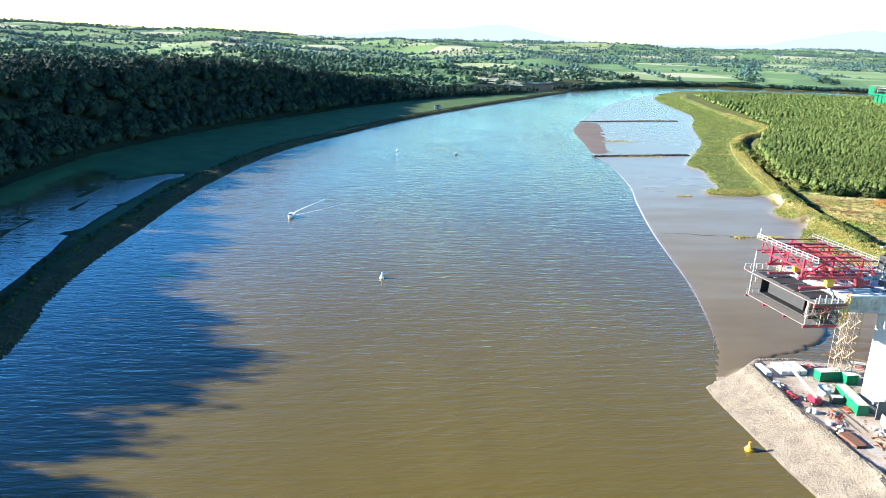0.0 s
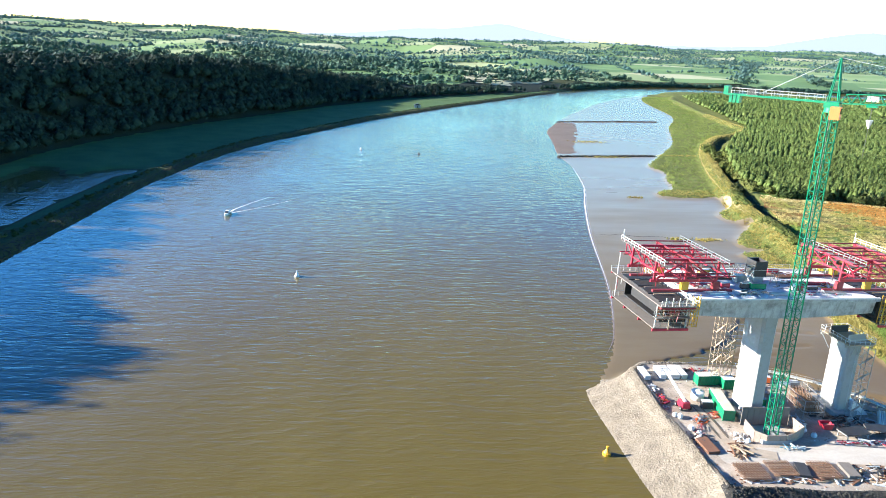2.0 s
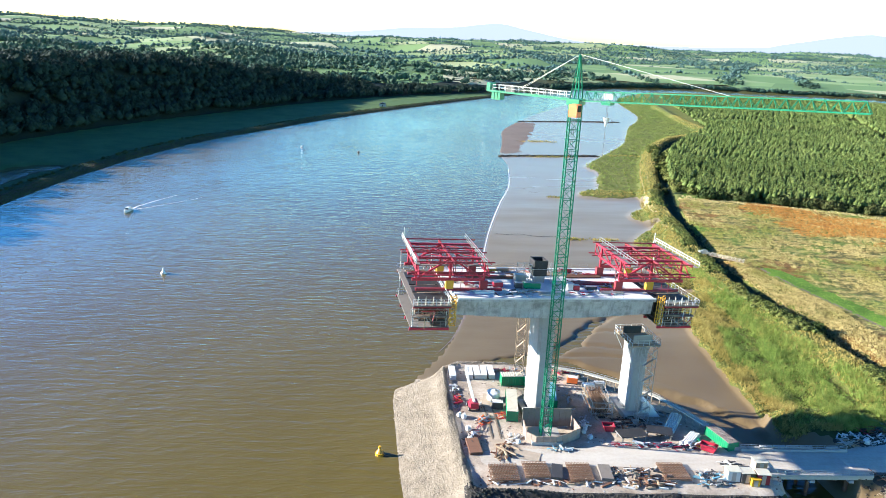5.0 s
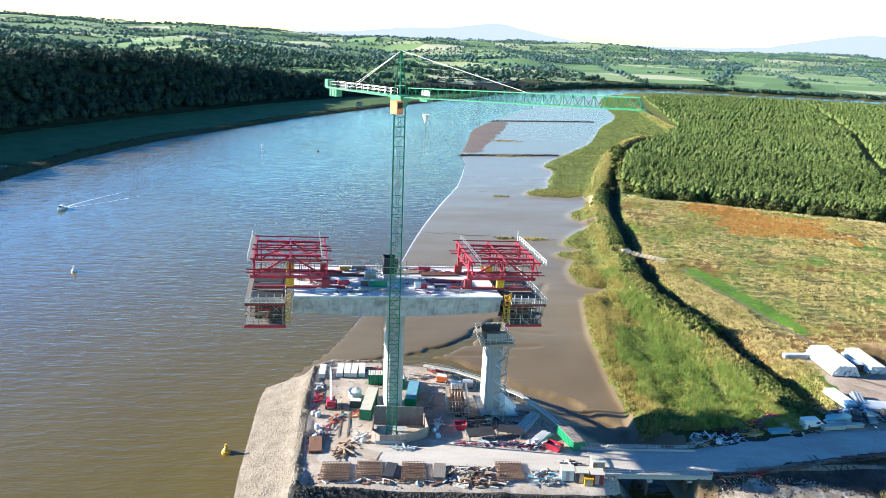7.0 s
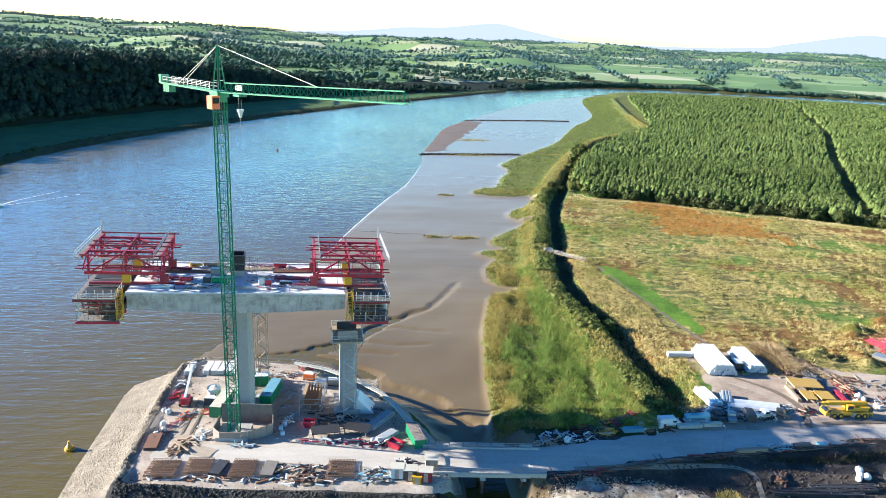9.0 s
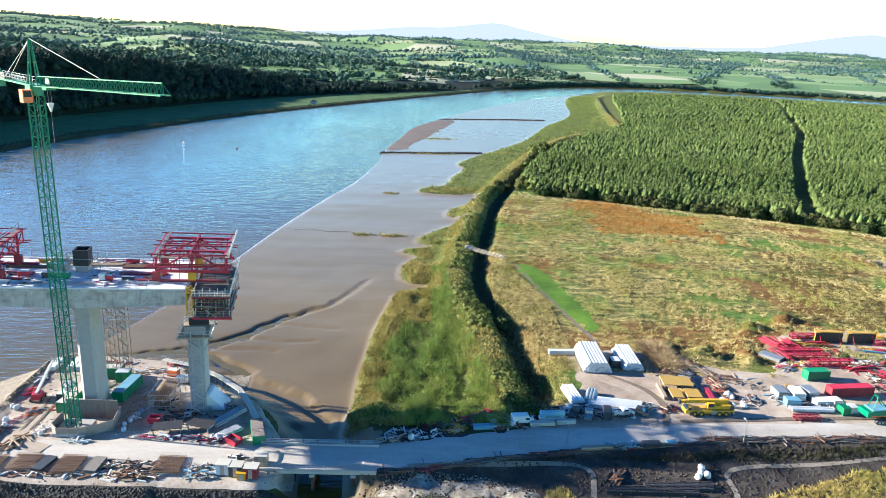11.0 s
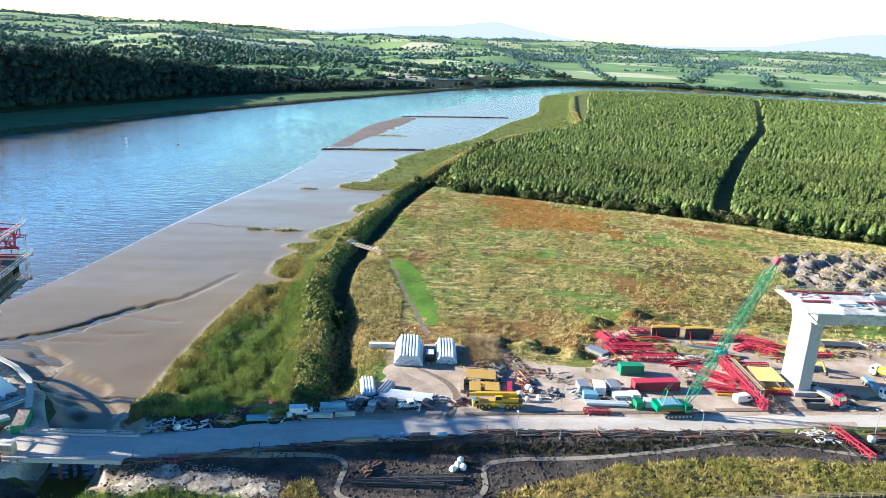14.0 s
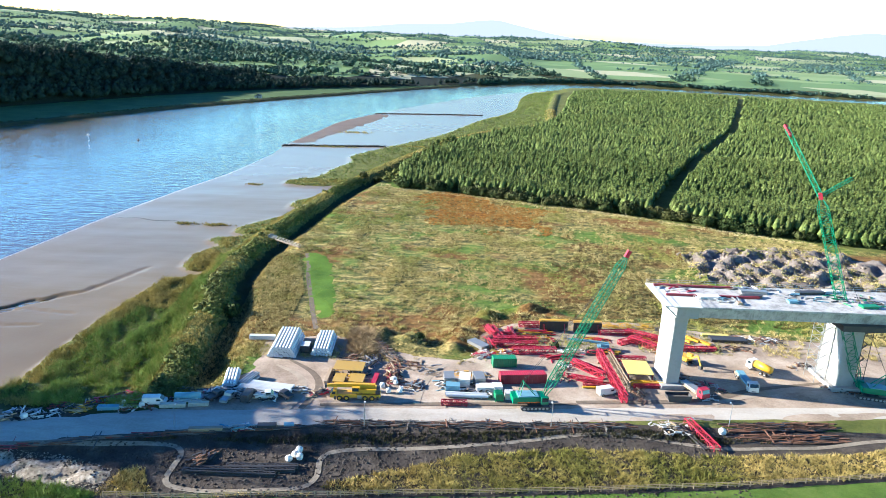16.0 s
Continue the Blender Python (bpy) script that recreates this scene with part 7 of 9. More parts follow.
def hoarding():
    """Panelled enclosure round the crane's foot."""
    pts = [(104.3, 139.0), (104.2, 134.2), (106.0, 132.3), (110.2, 132.4), (112.8, 133.6), (116.0, 136.0), (115.2, 141.6)]
    top = thing("hoarding", pose(108.3, 135.5, PLAT_Z), "brown panelled enclosure round the crane's foot", "hoarding")
    for k, (a, b) in enumerate(zip(pts[:-1], pts[1:])):
        n = max(1, round(math.hypot(b[0] - a[0], b[1] - a[1]) / 1.3))
        for i in range(n):
            p = [a[j] + (b[j] - a[j]) * (i + 0.02) / n - (108.3, 135.5)[j] for j in (0, 1)]
            q = [a[j] + (b[j] - a[j]) * (i + 0.98) / n - (108.3, 135.5)[j] for j in (0, 1)]
            part("panel", bm_of(beam, (p[0], p[1], 1.25), (q[0], q[1], 1.25), 0.16, 2.5), M_HOARD, top)
    for i in range(8):
        x = -4.0 + i * 1.35
        part("back_panel", boxes((x, x + 1.3, 5.2, 5.4, 0, 4.4)), M_PLANK, top)


hoarding()
for x, y, w, L in ((98.0, 122.2, 5.6, 5.6), (104.4, 123.2, 4.8, 5.2), (113.0, 122.8, 4.6, 5.8), (131.8, 123.2, 5.2, 5.8)):
    rebar_mat(x, y, g.uniform(-2, 2), w, L)
slab_stack(92.9, 131.2, 6, 2.6, 5.6, 4, M_RUST, "stack of rusty brown steel plates", "steel plates", "plate stacks", 0.1, 0.06)
slab_stack(108.4, 122.6, -12, 2.2, 4.6, 2, M_DARK, "dark steel shutter lying on bearers", "steel plates", "plate stacks")
slab_stack(118.0, 122.6, -4, 2.4, 4.8, 2, M_PLANK, "grey shutter panels lying on bearers", "steel plates", "plate stacks")
for x, y, n_ in ((92.3, 137.6, 4), (91.8, 143.6, 3), (93.4, 135.4, 3)):
    for k in range(n_):
        big_bag(x + g.uniform(-1.1, 1.1), y + g.uniform(-1.3, 1.3), g.uniform(0.8, 1.1))
heap_of("scrap_heap", 122.5, 122.0, 0, 7.5, 5, 1.4, 70, (M_WHITE, M_RUST, M_TIMBER, M_DARK), "mixed heap of timber, rags and steel offcuts", "scrap heap", (0.5, 2.6))
heap_of("scrap_heap", 138.8, 121.6, 0, 6, 4.5, 1.3, 60, (M_BLUE, M_GREY, M_WHITE, M_DARK), "blue and grey heap of hoses and fittings", "scrap heap", (0.4, 2.0))
heap_of("scrap_heap", 98.9, 129.6, 60, 5, 3, 0.6, 26, (M_TIMBER, M_RUST), "loose timber bearers on the gravel", "timber", (2, 5))
heap_of("scrap_heap", 94.5, 138.5, 75, 7, 1.6, 1.0, 30, (M_RED, M_GREY), "tangle of red barrier frames", "barriers", (1, 2.4), "scrap heaps", (0.05, 0.1))
heap_of("scrap_heap", 100.8, 145.0, 20, 3, 2.4, 0.9, 24, (M_RED, M_ORANGE), "red frames beside the generator", "frames", (1, 2.2), "scrap heaps", (0.06, 0.14))
heap_of("scrap_heap", 107.5, 120.0, 0, 24, 1.6, 0.5, 60, (M_WHITE, M_TIMBER, M_RUST), "row of boards and edge blocks along the platform", "boards", (1, 3))
for x, y, m, lab in ((142.8, 121.5, M_WHITE, "white site hut beside the haul road"), (145.3, 121.0, M_DARK, "dark open-fronted store beside the road"), (146.6, 119.9, M_YELLOW, "yellow fuel box beside the haul road"), (148.3, 120.6, M_MAROON, "dark red storage box"), (149.4, 124.2, M_TIMBER, "timber shelter with a flat roof")):
    top = thing("site_hut", at(x, y, g.uniform(-5, 5)), lab, "site hut", "site huts")
    w, d, h = (1.6, 1.4, 1.5) if m is M_YELLOW else (2.4, 2.0, 2.2)
    part("body", boxes((-w / 2, w / 2, -d / 2, d / 2, 0, h)), m, top)
    part("roof", boxes((-w / 2 - 0.15, w / 2 + 0.15, -d / 2 - 0.15, d / 2 + 0.15, h, h + 0.1)), M_CREAM if m is not M_YELLOW else M_YELLOW, top)
    part("door", boxes((-0.4, 0.4, -d / 2 - 0.03, -d / 2 - 0.005, 0.05, h - 0.2)), M_GREY, top)
skip(123.2, 139.6, 0, 2.6, M_RED, "small red skip on the platform")
skip(142.2, 131.4, -35, 3.4, M_RED, "red skip beside the muck bin")
formwork_table(127.2, 136.0, 12, 6.0, 3.4, 1.4, M_BLACK, M_GREY, "black curved pier shutter on a grey frame")
formwork_table(133.8, 137.6, -18, 5.4, 3.4, 1.3, M_BLACK, M_GREY, "black curved pier shutter on a grey frame")
pipe_stack(138.4, 142.2, -32, 8.5, 0.22, 6, 2, M_GREY, "bundle of long grey steel pipes")
pipe_stack(139.8, 135.2, -40, 6.0, 0.2, 6, 2, M_WHITE, "bundle of short white pipes")
heap_of("scrap_heap", 140.6, 133.5, -35, 5, 2.6, 1.0, 30, (M_GREEN, M_WHITE, M_YELLOW), "green and white frames beside the skip", "frames", (1, 3))


for x, y, rz, w, d, h, n, ms, lab in (
        (90.6, 151.5, 85, 7, 1.6, 0.9, 26, (M_RED, M_ORANGE, M_GREY), "red barrier frames along the platform edge"),
        (90.2, 157.0, 80, 5, 1.6, 0.8, 20, (M_WHITE, M_GREY), "pale boards along the platform edge"),
        (104.5, 167.4, 0, 8, 2.2, 0.9, 34, (M_MAROON, M_GREY, M_TIMBER), "red mesh and boards behind the stacks"),
        (113.5, 163.5, 10, 8, 3, 1.0, 36, (M_TIMBER, M_WHITE, M_GREY), "timber and formwork behind the containers"),
        (120.6, 166.2, -12, 8, 2, 0.9, 30, (M_RED, M_TIMBER, M_GREY), "boards and barriers along the platform edge"),
        (126.5, 141.2, 5, 6, 3, 1.2, 36, (M_DARK, M_GREY, M_RUST), "dark steel formwork parts")) + (
        (136.5, 147.5, -40, 6, 2.4, 1.0, 30, (M_DARK, M_GREY, M_TIMBER), "dark props and planks by the stair tower"),
        (129.0, 133.0, 3, 14, 1.4, 0.8, 56, (M_RED, M_GREY, M_WHITE), "row of red barriers and props along the road"),
        (138.0, 131.9, 2, 6, 1.4, 0.8, 30, (M_RED, M_WHITE, M_DARK), "red barriers and bags along the road"),
        (118.6, 143.0, 80, 5, 1.4, 0.8, 22, (M_WHITE, M_GREY), "pale sacks beside the enclosure"),
        (110.5, 130.6, 5, 5, 1.2, 0.6, 22, (M_BLUE, M_WHITE), "pale blue sheeting and sacks by the enclosure"),
        (101.8, 134.5, 60, 4, 1.6, 0.8, 20, (M_WHITE, M_CONC), "concrete blocks beside the enclosure"),
        (126.0, 119.6, 0, 9, 2.4, 1.0, 46, (M_RUST, M_TIMBER, M_WHITE), "timber and rusty bars along the platform edge"),
        (96.0, 142.6, 30, 4, 3, 0.8, 22, (M_ORANGE, M_GREY), "orange frames and hoses on the gravel"),
        (117.0, 151.6, 85, 9, 1.0, 0.7, 24, (M_GREY, M_TIMBER), "props and planks beside the containers"),
        (144.4, 125.6, 0, 3, 2, 0.9, 18, (M_WHITE, M_DARK), "small stores beside the road")):
    heap_of("scrap_heap", x, y, rz, w, d, h, n, ms, lab, "scrap heap", (0.6, 2.4))
for x, y in ((117.4, 138.0), (118.0, 139.4), (117.8, 140.8), (101.2, 136.4), (102.4, 133.0), (137.2, 133.6), (138.4, 133.4), (118.2, 135.6)):
    big_bag(x, y, g.uniform(0.7, 1.0))


def cage_frame():
    """Brown reinforcement cage in a scaffold frame."""
    top = thing("reinforcement_cage", at(122.8, 149.0, 0), "rusty brown reinforcement cage in a scaffold frame", "rebar cage")
    b = bmesh.new()
    for x in (-2.4, 2.4):
        for y in (-5, -1.7, 1.7, 5):
            beam(b, (x, y, 0), (x, y, 4.2), 0.12)
    for z in (1.4, 2.8, 4.1):
        for x in (-2.4, 2.4):
            beam(b, (x, -5, z), (x, 5, z), 0.1)
        for y in (-5, 5):
            beam(b, (-2.4, y, z), (2.4, y, z), 0.1)
    part("frame", b, M_GREY, top)
    b = bmesh.new()
    for k in range(14):
        y = -4.2 + k * 0.64
        for x in (-1.4, -0.7, 0, 0.7, 1.4):
            beam(b, (x, y, 0.1), (x, y, 3.6), 0.09)
    for z in (0.5, 1.3, 2.1, 2.9, 3.5):
        for x in (-1.45, 1.45):
            beam(b, (x, -4.3, z), (x, 4.3, z), 0.08)
    part("cage", b, M_REBAR, top)
    part("walkway", boxes((-2.4, -1.6, -5, 5, 2.8, 2.88)), M_TIMBER, top)


cage_frame()


def jetty():
    """Pale walkway on posts along the platform's land-side edge."""
    pts = [(115.5, 167.6), (123.6, 164.6), (131.5, 159.2), (138.3, 152.6), (142.2, 145.8), (145.6, 138.6)]
    top = thing("walkway", pose(130, 155, PLAT_Z), "pale railed walkway on posts along the platform edge", "walkway")
    for a, b in zip(pts[:-1], pts[1:]):
        pa, pb = (a[0] - 130, a[1] - 155, 1.4), (b[0] - 130, b[1] - 155, 1.4)
        part("deck", bm_of(beam, pa, pb, 1.3, 0.18), M_CREAM, top)
        part("guard_rail", bm_of(rail, [(pa[0] - 0.5, pa[1] - 0.4, 1.5), (pb[0] - 0.5, pb[1] - 0.4, 1.5)], 1.0, 1.8, 0.06), M_GREY, top)
        for k in range(4):
            t = (k + 0.5) / 4
            x, y = pa[0] + (pb[0] - pa[0]) * t, pa[1] + (pb[1] - pa[1]) * t
            gz = float(ground_z(x + 130, y + 155)) - PLAT_Z
            part("post", bm_of(beam, (x, y, min(0, gz) - 0.2), (x, y, 1.35), 0.16), M_TIMBER, top)
    part("tarpaulin", bm_of(profile, [(2.4, 0.02), (6.8, 0.02), (3.2, 3.4), (2.4, 3.6)], -9.5, -4.6), M_WHITE, top, "white sheeting drawn over the pier foot")


jetty()


def creek_bridge():
    top = thing("road_bridge", pose(160.5, 127, 5.0), "low concrete road bridge over the muddy creek", "road bridge")
    part("deck_slab", boxes((-11.5, 11.5, -4.9, 4.6, -0.55, 0.06)), M_ROAD, top)
    for y in (-4.7, 4.4):
        part("parapet_beam", boxes((-11.5, 11.5, y - 0.25, y + 0.25, 0.06, 0.5)), M_CONC, top)
        part("guard_rail", bm_of(rail, [(-11.5, y, 0.5), (11.5, y, 0.5)], 0.9, 1.6, 0.07), M_GREY, top)
    for x in (-8.5, -1, 7):
        part("crosshead", boxes((x - 0.5, x + 0.5, -5.2, 4.8, -1.1, -0.55)), M_CONC, top)
        for y in (-3.6, 0, 3.4):
            part("pile", bm_of(tube, (x, y, -6), (x, y, -1.1), 0.4, 0.4, 10), M_RUST, top)


creek_bridge()
for k in range(8):
    top = thing("barrier_block", at(149.0 + k * 2.9, 131.7 + 0.06 * k, 2), "pale concrete barrier block along the road", "barrier", "barrier blocks") if k not in (2, 3, 4, 5) else thing("barrier_block", pose(149.0 + k * 2.9, 132.0, 5.06, 0, 0, 0.5), "pale concrete barrier block along the road", "barrier", "barrier blocks")
    part("block", bm_of(profile, [(-1.3, 0), (1.3, 0), (1.3, 0.75), (-1.3, 0.75)], -0.28, 0.28), M_CONC, top)
    part("lifting_eye", bm_of(beam, (-0.1, 0, 0.75), (0.1, 0, 0.85), 0.05), M_DARK, top)

# the yard's stores
pipe_stack(226.5, 174.6, 0, 13.5, 0.42, 9, 4, M_PIPE, "tall stack of long white plastic pipes")
pipe_stack(236.4, 175.6, 0, 12.0, 0.40, 7, 3, M_PIPE, "stack of long white plastic pipes", "pipes", "pipe stacks")
slab_stack(219.0, 179.2, 92, 1.4, 7.0, 4, M_PIPE, "low stack of white boards", "boards")
container(232.0, 172.5, 90, 3.0, M_DARK, M_WHITE, "small dark store between the pipe stacks", None, 2.2, 2.2)
pipe_stack(217.2, 154.8, 8, 8.0, 0.36, 5, 2, M_WHITE, "rows of pale grey curved pipe sections")
pipe_stack(221.4, 154.0, -20, 6.0, 0.36, 4, 2, M_GREY, "rows of grey pipe sections")
pipe_stack(226.4, 150.6, 80, 12.5, 0.3, 8, 2, M_PIPE, "long white pipes stacked beside the road")
for x, y, w, L, h, m in ((244.8, 161.6, 7.4, 5.0, 1.6, M_AMBER), (243.0, 156.2, 2.8, 4.6, 1.0, M_AMBER), (247.2, 156.4, 3.6, 4.4, 1.0, M_AMBER)):
    formwork_table(x, y, -4, w, L, h, m, M_TIMBER, "stack of yellow formwork panels on timber frames")
slab_stack(251.6, 157.0, -6, 1.2, 5.5, 3, M_RED, "stack of red steel channels", "steel beams")
slab_stack(240.0, 158.0, -3, 0.8, 7.5, 3, M_TIMBER, "stack of long timber bearers", "timber")
heap_of("scrap_heap", 256.0, 160.5, 95, 11, 4, 1.5, 90, (M_RUST, M_RUST, M_TIMBER, M_MAROON), "brown heap of rusty steel scrap", "scrap heap", (0.8, 3))
heap_of("scrap_heap", 249.6, 167.0, 60, 8, 3, 1.6, 40, (M_TIMBER, M_GREY, M_DARK), "leaning timber and steel posts", "posts", (2, 5))
heap_of("scrap_heap", 265.5, 163.5, 15, 6, 7, 0.4, 30, (M_TIMBER, M_GREY), "steel angles laid out on the ground", "steel angles", (1.5, 4), "scrap heaps", (0.08, 0.2))
heap_of("scrap_heap", 239.0, 149.8, 30, 4.5, 2.5, 1.3, 26, (M_DARK, M_TIMBER, M_RED), "small heap of boards and drums", "boards", (1, 3))
for x, y in ((253.6, 154.0), (256.8, 155.8), (256.2, 157.2), (258.2, 153.0), (255.2, 151.4), (252.2, 151.8), (237.8, 126.0), (238.9, 125.2), (236.8, 124.6), (238.4, 127.2), (258.0, 151.6)):
    big_bag(x, y, g.uniform(0.95, 1.25))
for x, y, w, L, h, m, lab in ((269.8, 158.4, 2.6, 4.0, 5, M_GREY, "grey bundled formwork boards"), (273.6, 157.4, 2.8, 4.4, 6, M_WHITE, "white wrapped bundles of boards"), (277.2, 158.2, 2.6, 4.2, 6, M_GREY, "grey wrapped bundles of boards"), (278.6, 154.2, 4.6, 2.6, 4, M_WHITE, "white wrapped bundles of boards"), (270.6, 153.6, 3.4, 2.4, 5, M_BLUE, "pale blue wrapped bundles"), (281.5, 154.0, 2.2, 2.6, 5, M_WHITE, "white wrapped bundles of boards")):
    slab_stack(x, y, g.uniform(-8, 8), w, L, h, m, lab, "bundles", "wrapped bundles", 0.3, 0.05)
pipe_stack(273.8, 150.7, 89, 10.0, 0.45, 2, 1, M_PIPE, "two large white tubes beside the road")
lattice_girder(270.8, 146.9, 1, 6.0, 1.4, 0.8, M_MAROON, "low dark red lattice frame beside the road")
container(284.4, 168.2, 6, 6.1, M_GREEN, M_GREEN, "short green shipping container in the yard")
container(288.2, 159.4, 7, 11.6, M_MAROON, M_RED, "long dark red shipping container in the yard")
container(281.4, 150.2, 96, 2.4, M_GREEN, M_GREEN, "small green fuel tank beside the crane", None, 1.9, 1.8)
container(284.0, 151.0, 90, 2.2, M_WHITE, M_WHITE, "small white tank beside the crane", None, 1.7, 1.8)
slab_stack(278.4, 180.5, 40, 3.0, 6.0, 3, M_GREY, "grey steel frames lying at the yard's edge", "steel frames")
for x, y, w, d, h, rz, n, ms in (
        (283.6, 189.4, 7.5, 3.4, 2.0, 104, 44, (M_RED, M_MAROON, M_RED)), (288.6, 188.4, 7.0, 3.2, 1.8, 86, 44, (M_RED, M_RED, M_MAROON)), (282.6, 182.4, 6.0, 3.4, 1.5, 98, 36, (M_RED, M_MAROON, M_DARK)),
        (295.4, 190.4, 9.0, 3.0, 1.5, 2, 40, (M_RED, M_DARK, M_YELLOW)), (300.6, 175.0, 8.0, 3.4, 1.2, 8, 36, (M_RED, M_MAROON, M_TIMBER)), (305.6, 170.2, 8.0, 4.0, 1.3, -40, 40, (M_RED, M_MAROON, M_DARK)),
        (312.6, 178.6, 8.0, 3.0, 1.2, 4, 32, (M_RED, M_YELLOW, M_DARK)), (333.6, 187.6, 9.0, 3.6, 1.4, -20, 40, (M_RED, M_MAROON, M_YELLOW))):
    heap_of("red_steel_stack", x, y, rz, w, d, h, n, ms, "jumbled stack of red steel beams in the yard", "steel beams", (2.0, 6.0), "red steel stacks", (0.16, 0.42), 0.14)
# black bars among these are added to imitate the shaded gaps between parts
for x, y, w, d, h, rz, n, ms in (
        (271.4, 156.0, 9.0, 6.0, 1.6, 5, 54, (M_WHITE, M_GREY, M_BLACK, M_BLUE)), (278.8, 151.8, 7.0, 3.4, 1.3, 0, 40, (M_GREY, M_WHITE, M_BLACK)), (219.6, 150.4, 8.0, 4.0, 1.4, 8, 46, (M_WHITE, M_BLACK, M_GREY)),
        (226.0, 146.6, 9.0, 3.4, 1.4, 4, 46, (M_BLACK, M_GREY, M_WHITE)), (199.6, 141.2, 9.0, 3.2, 1.4, 10, 46, (M_BLACK, M_RUST, M_GREY)), (186.4, 138.8, 8.0, 3.4, 1.3, 12, 40, (M_BLACK, M_GREY, M_TIMBER)),
        (245.6, 158.4, 9.0, 7.0, 1.2, 0, 40, (M_BLACK, M_TIMBER, M_YELLOW)), (336.4, 160.0, 7.0, 3.0, 1.2, -50, 34, (M_BLACK, M_GREY, M_RED)), (130.6, 141.6, 10.0, 6.0, 1.5, -15, 54, (M_BLACK, M_GREY, M_RUST)),
        (124.4, 146.6, 6.0, 6.0, 2.0, 0, 40, (M_BLACK, M_GREY, M_TIMBER)), (128.4, 122.0, 6.0, 5.0, 1.0, 0, 40, (M_BLACK, M_WHITE, M_RUST)), (92.6, 133.6, 6.0, 2.4, 1.1, 85, 34, (M_BLACK, M_RUST, M_WHITE))):
    heap_of("mixed_stores", x, y, rz, w, d, h, n, ms, "dense jumble of frames, boards and fittings, black bars painting shaded gaps", "stores", (0.5, 2.6), "mixed stores", (0.08, 0.4), 0.5)
for x, y, L, rz, h in ((289.0, 184.2, 12, 3, 1.2), (288.5, 180.6, 13, 2, 1.4), (293.5, 176.6, 12, 5, 1.6), (296.0, 195.5, 9, 2, 1.2), (326.0, 184.5, 9, -42, 1.6), (327.5, 190.5, 10, -30, 1.3), (320.0, 192.0, 10, 4, 1.2), (340.5, 182.6, 11, 4, 0.9), (322.5, 186.5, 8, 30, 1.2)):
    lattice_girder(x, y, rz, L, 1.5, h, M_RED, "red steel lattice girder lying in the yard")
heap_of("scrap_heap", 286.0, 176.4, 10, 7, 4, 1.4, 40, (M_YELLOW, M_RED, M_WHITE), "yellow and red steel brackets", "brackets", (0.8, 2.2))
heap_of("scrap_heap", 297.6, 185.0, 0, 6, 4, 1.5, 36, (M_YELLOW, M_RED, M_TIMBER), "yellow and red steel brackets", "brackets", (0.8, 2.4))
heap_of("scrap_heap", 300.8, 169.0, 0, 4, 5, 1.2, 30, (M_TIMBER, M_WHITE, M_RUST), "timber offcuts beside the girders", "timber", (0.8, 2.2))
for x0 in (301.4, 311.4):
    top = thing("wall_formwork", at(x0, 192.5, 2), "large black formwork panel with a yellow top edge", "formwork", "black formwork panels")
    part("sheet", bm_of(profile, [(-4.2, 0.1), (4.2, 0.1), (4.2, 3.0), (-4.2, 3.0)], -0.1, 0.1), M_BLACK, top)
    for k in range(9):
        part("stud", boxes((-4.1 + k * 1.02, -3.98 + k * 1.02, 0.1, 0.55, 0.0, 3.3)), M_YELLOW, top)
    part("walkway", boxes((-4.3, 4.3, 0.1, 1.2, 3.3, 3.42)), M_YELLOW, top)
    for k in range(3):
        part("waler", boxes((-4.2, 4.2, 0.55, 0.75, 0.5 + k * 1.1, 0.7 + k * 1.1)), M_YELLOW, top)
    part("prop", bm_of(beam, (-3, -1.8, 0), (-3, -0.1, 2.4), 0.14), M_RED, top)
    part("prop", bm_of(beam, (3, -1.8, 0), (3, -0.1, 2.4), 0.14), M_RED, top)
for x, y in ((318.5, 196.5), (324.0, 197.0), (330.0, 197.4)):
    heap_of("bracket_row", x, y, 3, 5, 2.4, 2.2, 44, (M_YELLOW,), "row of yellow climbing brackets", "brackets", (0.8, 2.2), "yellow brackets", (0.08, 0.18))
lattice_girder(311.2, 162.5, 91, 26, 1.2, 2.0, M_RED, "long red lattice girder lying across the yard", 0, "red girders", 0.5)
lattice_girder(313.9, 165.6, 91, 18, 0.8, 1.6, M_TIMBER, "long buff lattice girder lying across the yard", 0, "red girders", 0.5)
lattice_girder(306.3, 166.5, -50, 10, 1.0, 1.6, M_RED, "red steel truss frame lying in the yard")
lattice_girder(304.8, 161.0, -20, 8, 1.0, 1.0, M_RED, "red steel truss frame lying in the yard")
lattice_girder(307.0, 158.8, 4, 7, 1.4, 0.6, M_MAROON, "dark red steel frame lying in the yard")
formwork_table(318.6, 165.2, -2, 6.6, 8.2, 2.4, M_PALEYELLOW, M_MAROON, "large pale yellow formwork deck on a red frame")
lattice_girder(320.4, 160.2, 2, 9, 1.0, 0.9, M_YELLOW, "yellow steel walkway frame")
lattice_girder(320.8, 158.9, 2, 9.4, 0.7, 0.7, M_RED, "red steel walkway frame")
lattice_girder(319.0, 174.0, 3, 9, 1.0, 1.2, M_RED, "red steel girder behind the formwork deck")
slab_stack(305.8, 157.4, 90, 0.5, 5.6, 1, M_YELLOW, "single yellow steel beam on the ground", "steel beam", "slab stacks", 0.4)
van(308.4, 154.6, 20, M_WHITE, "white van parked among the girders")
skip(325.4, 153.0, 2, 6.0, M_DARK, "dark open steel skip beside the road", 2.3, 1.6)
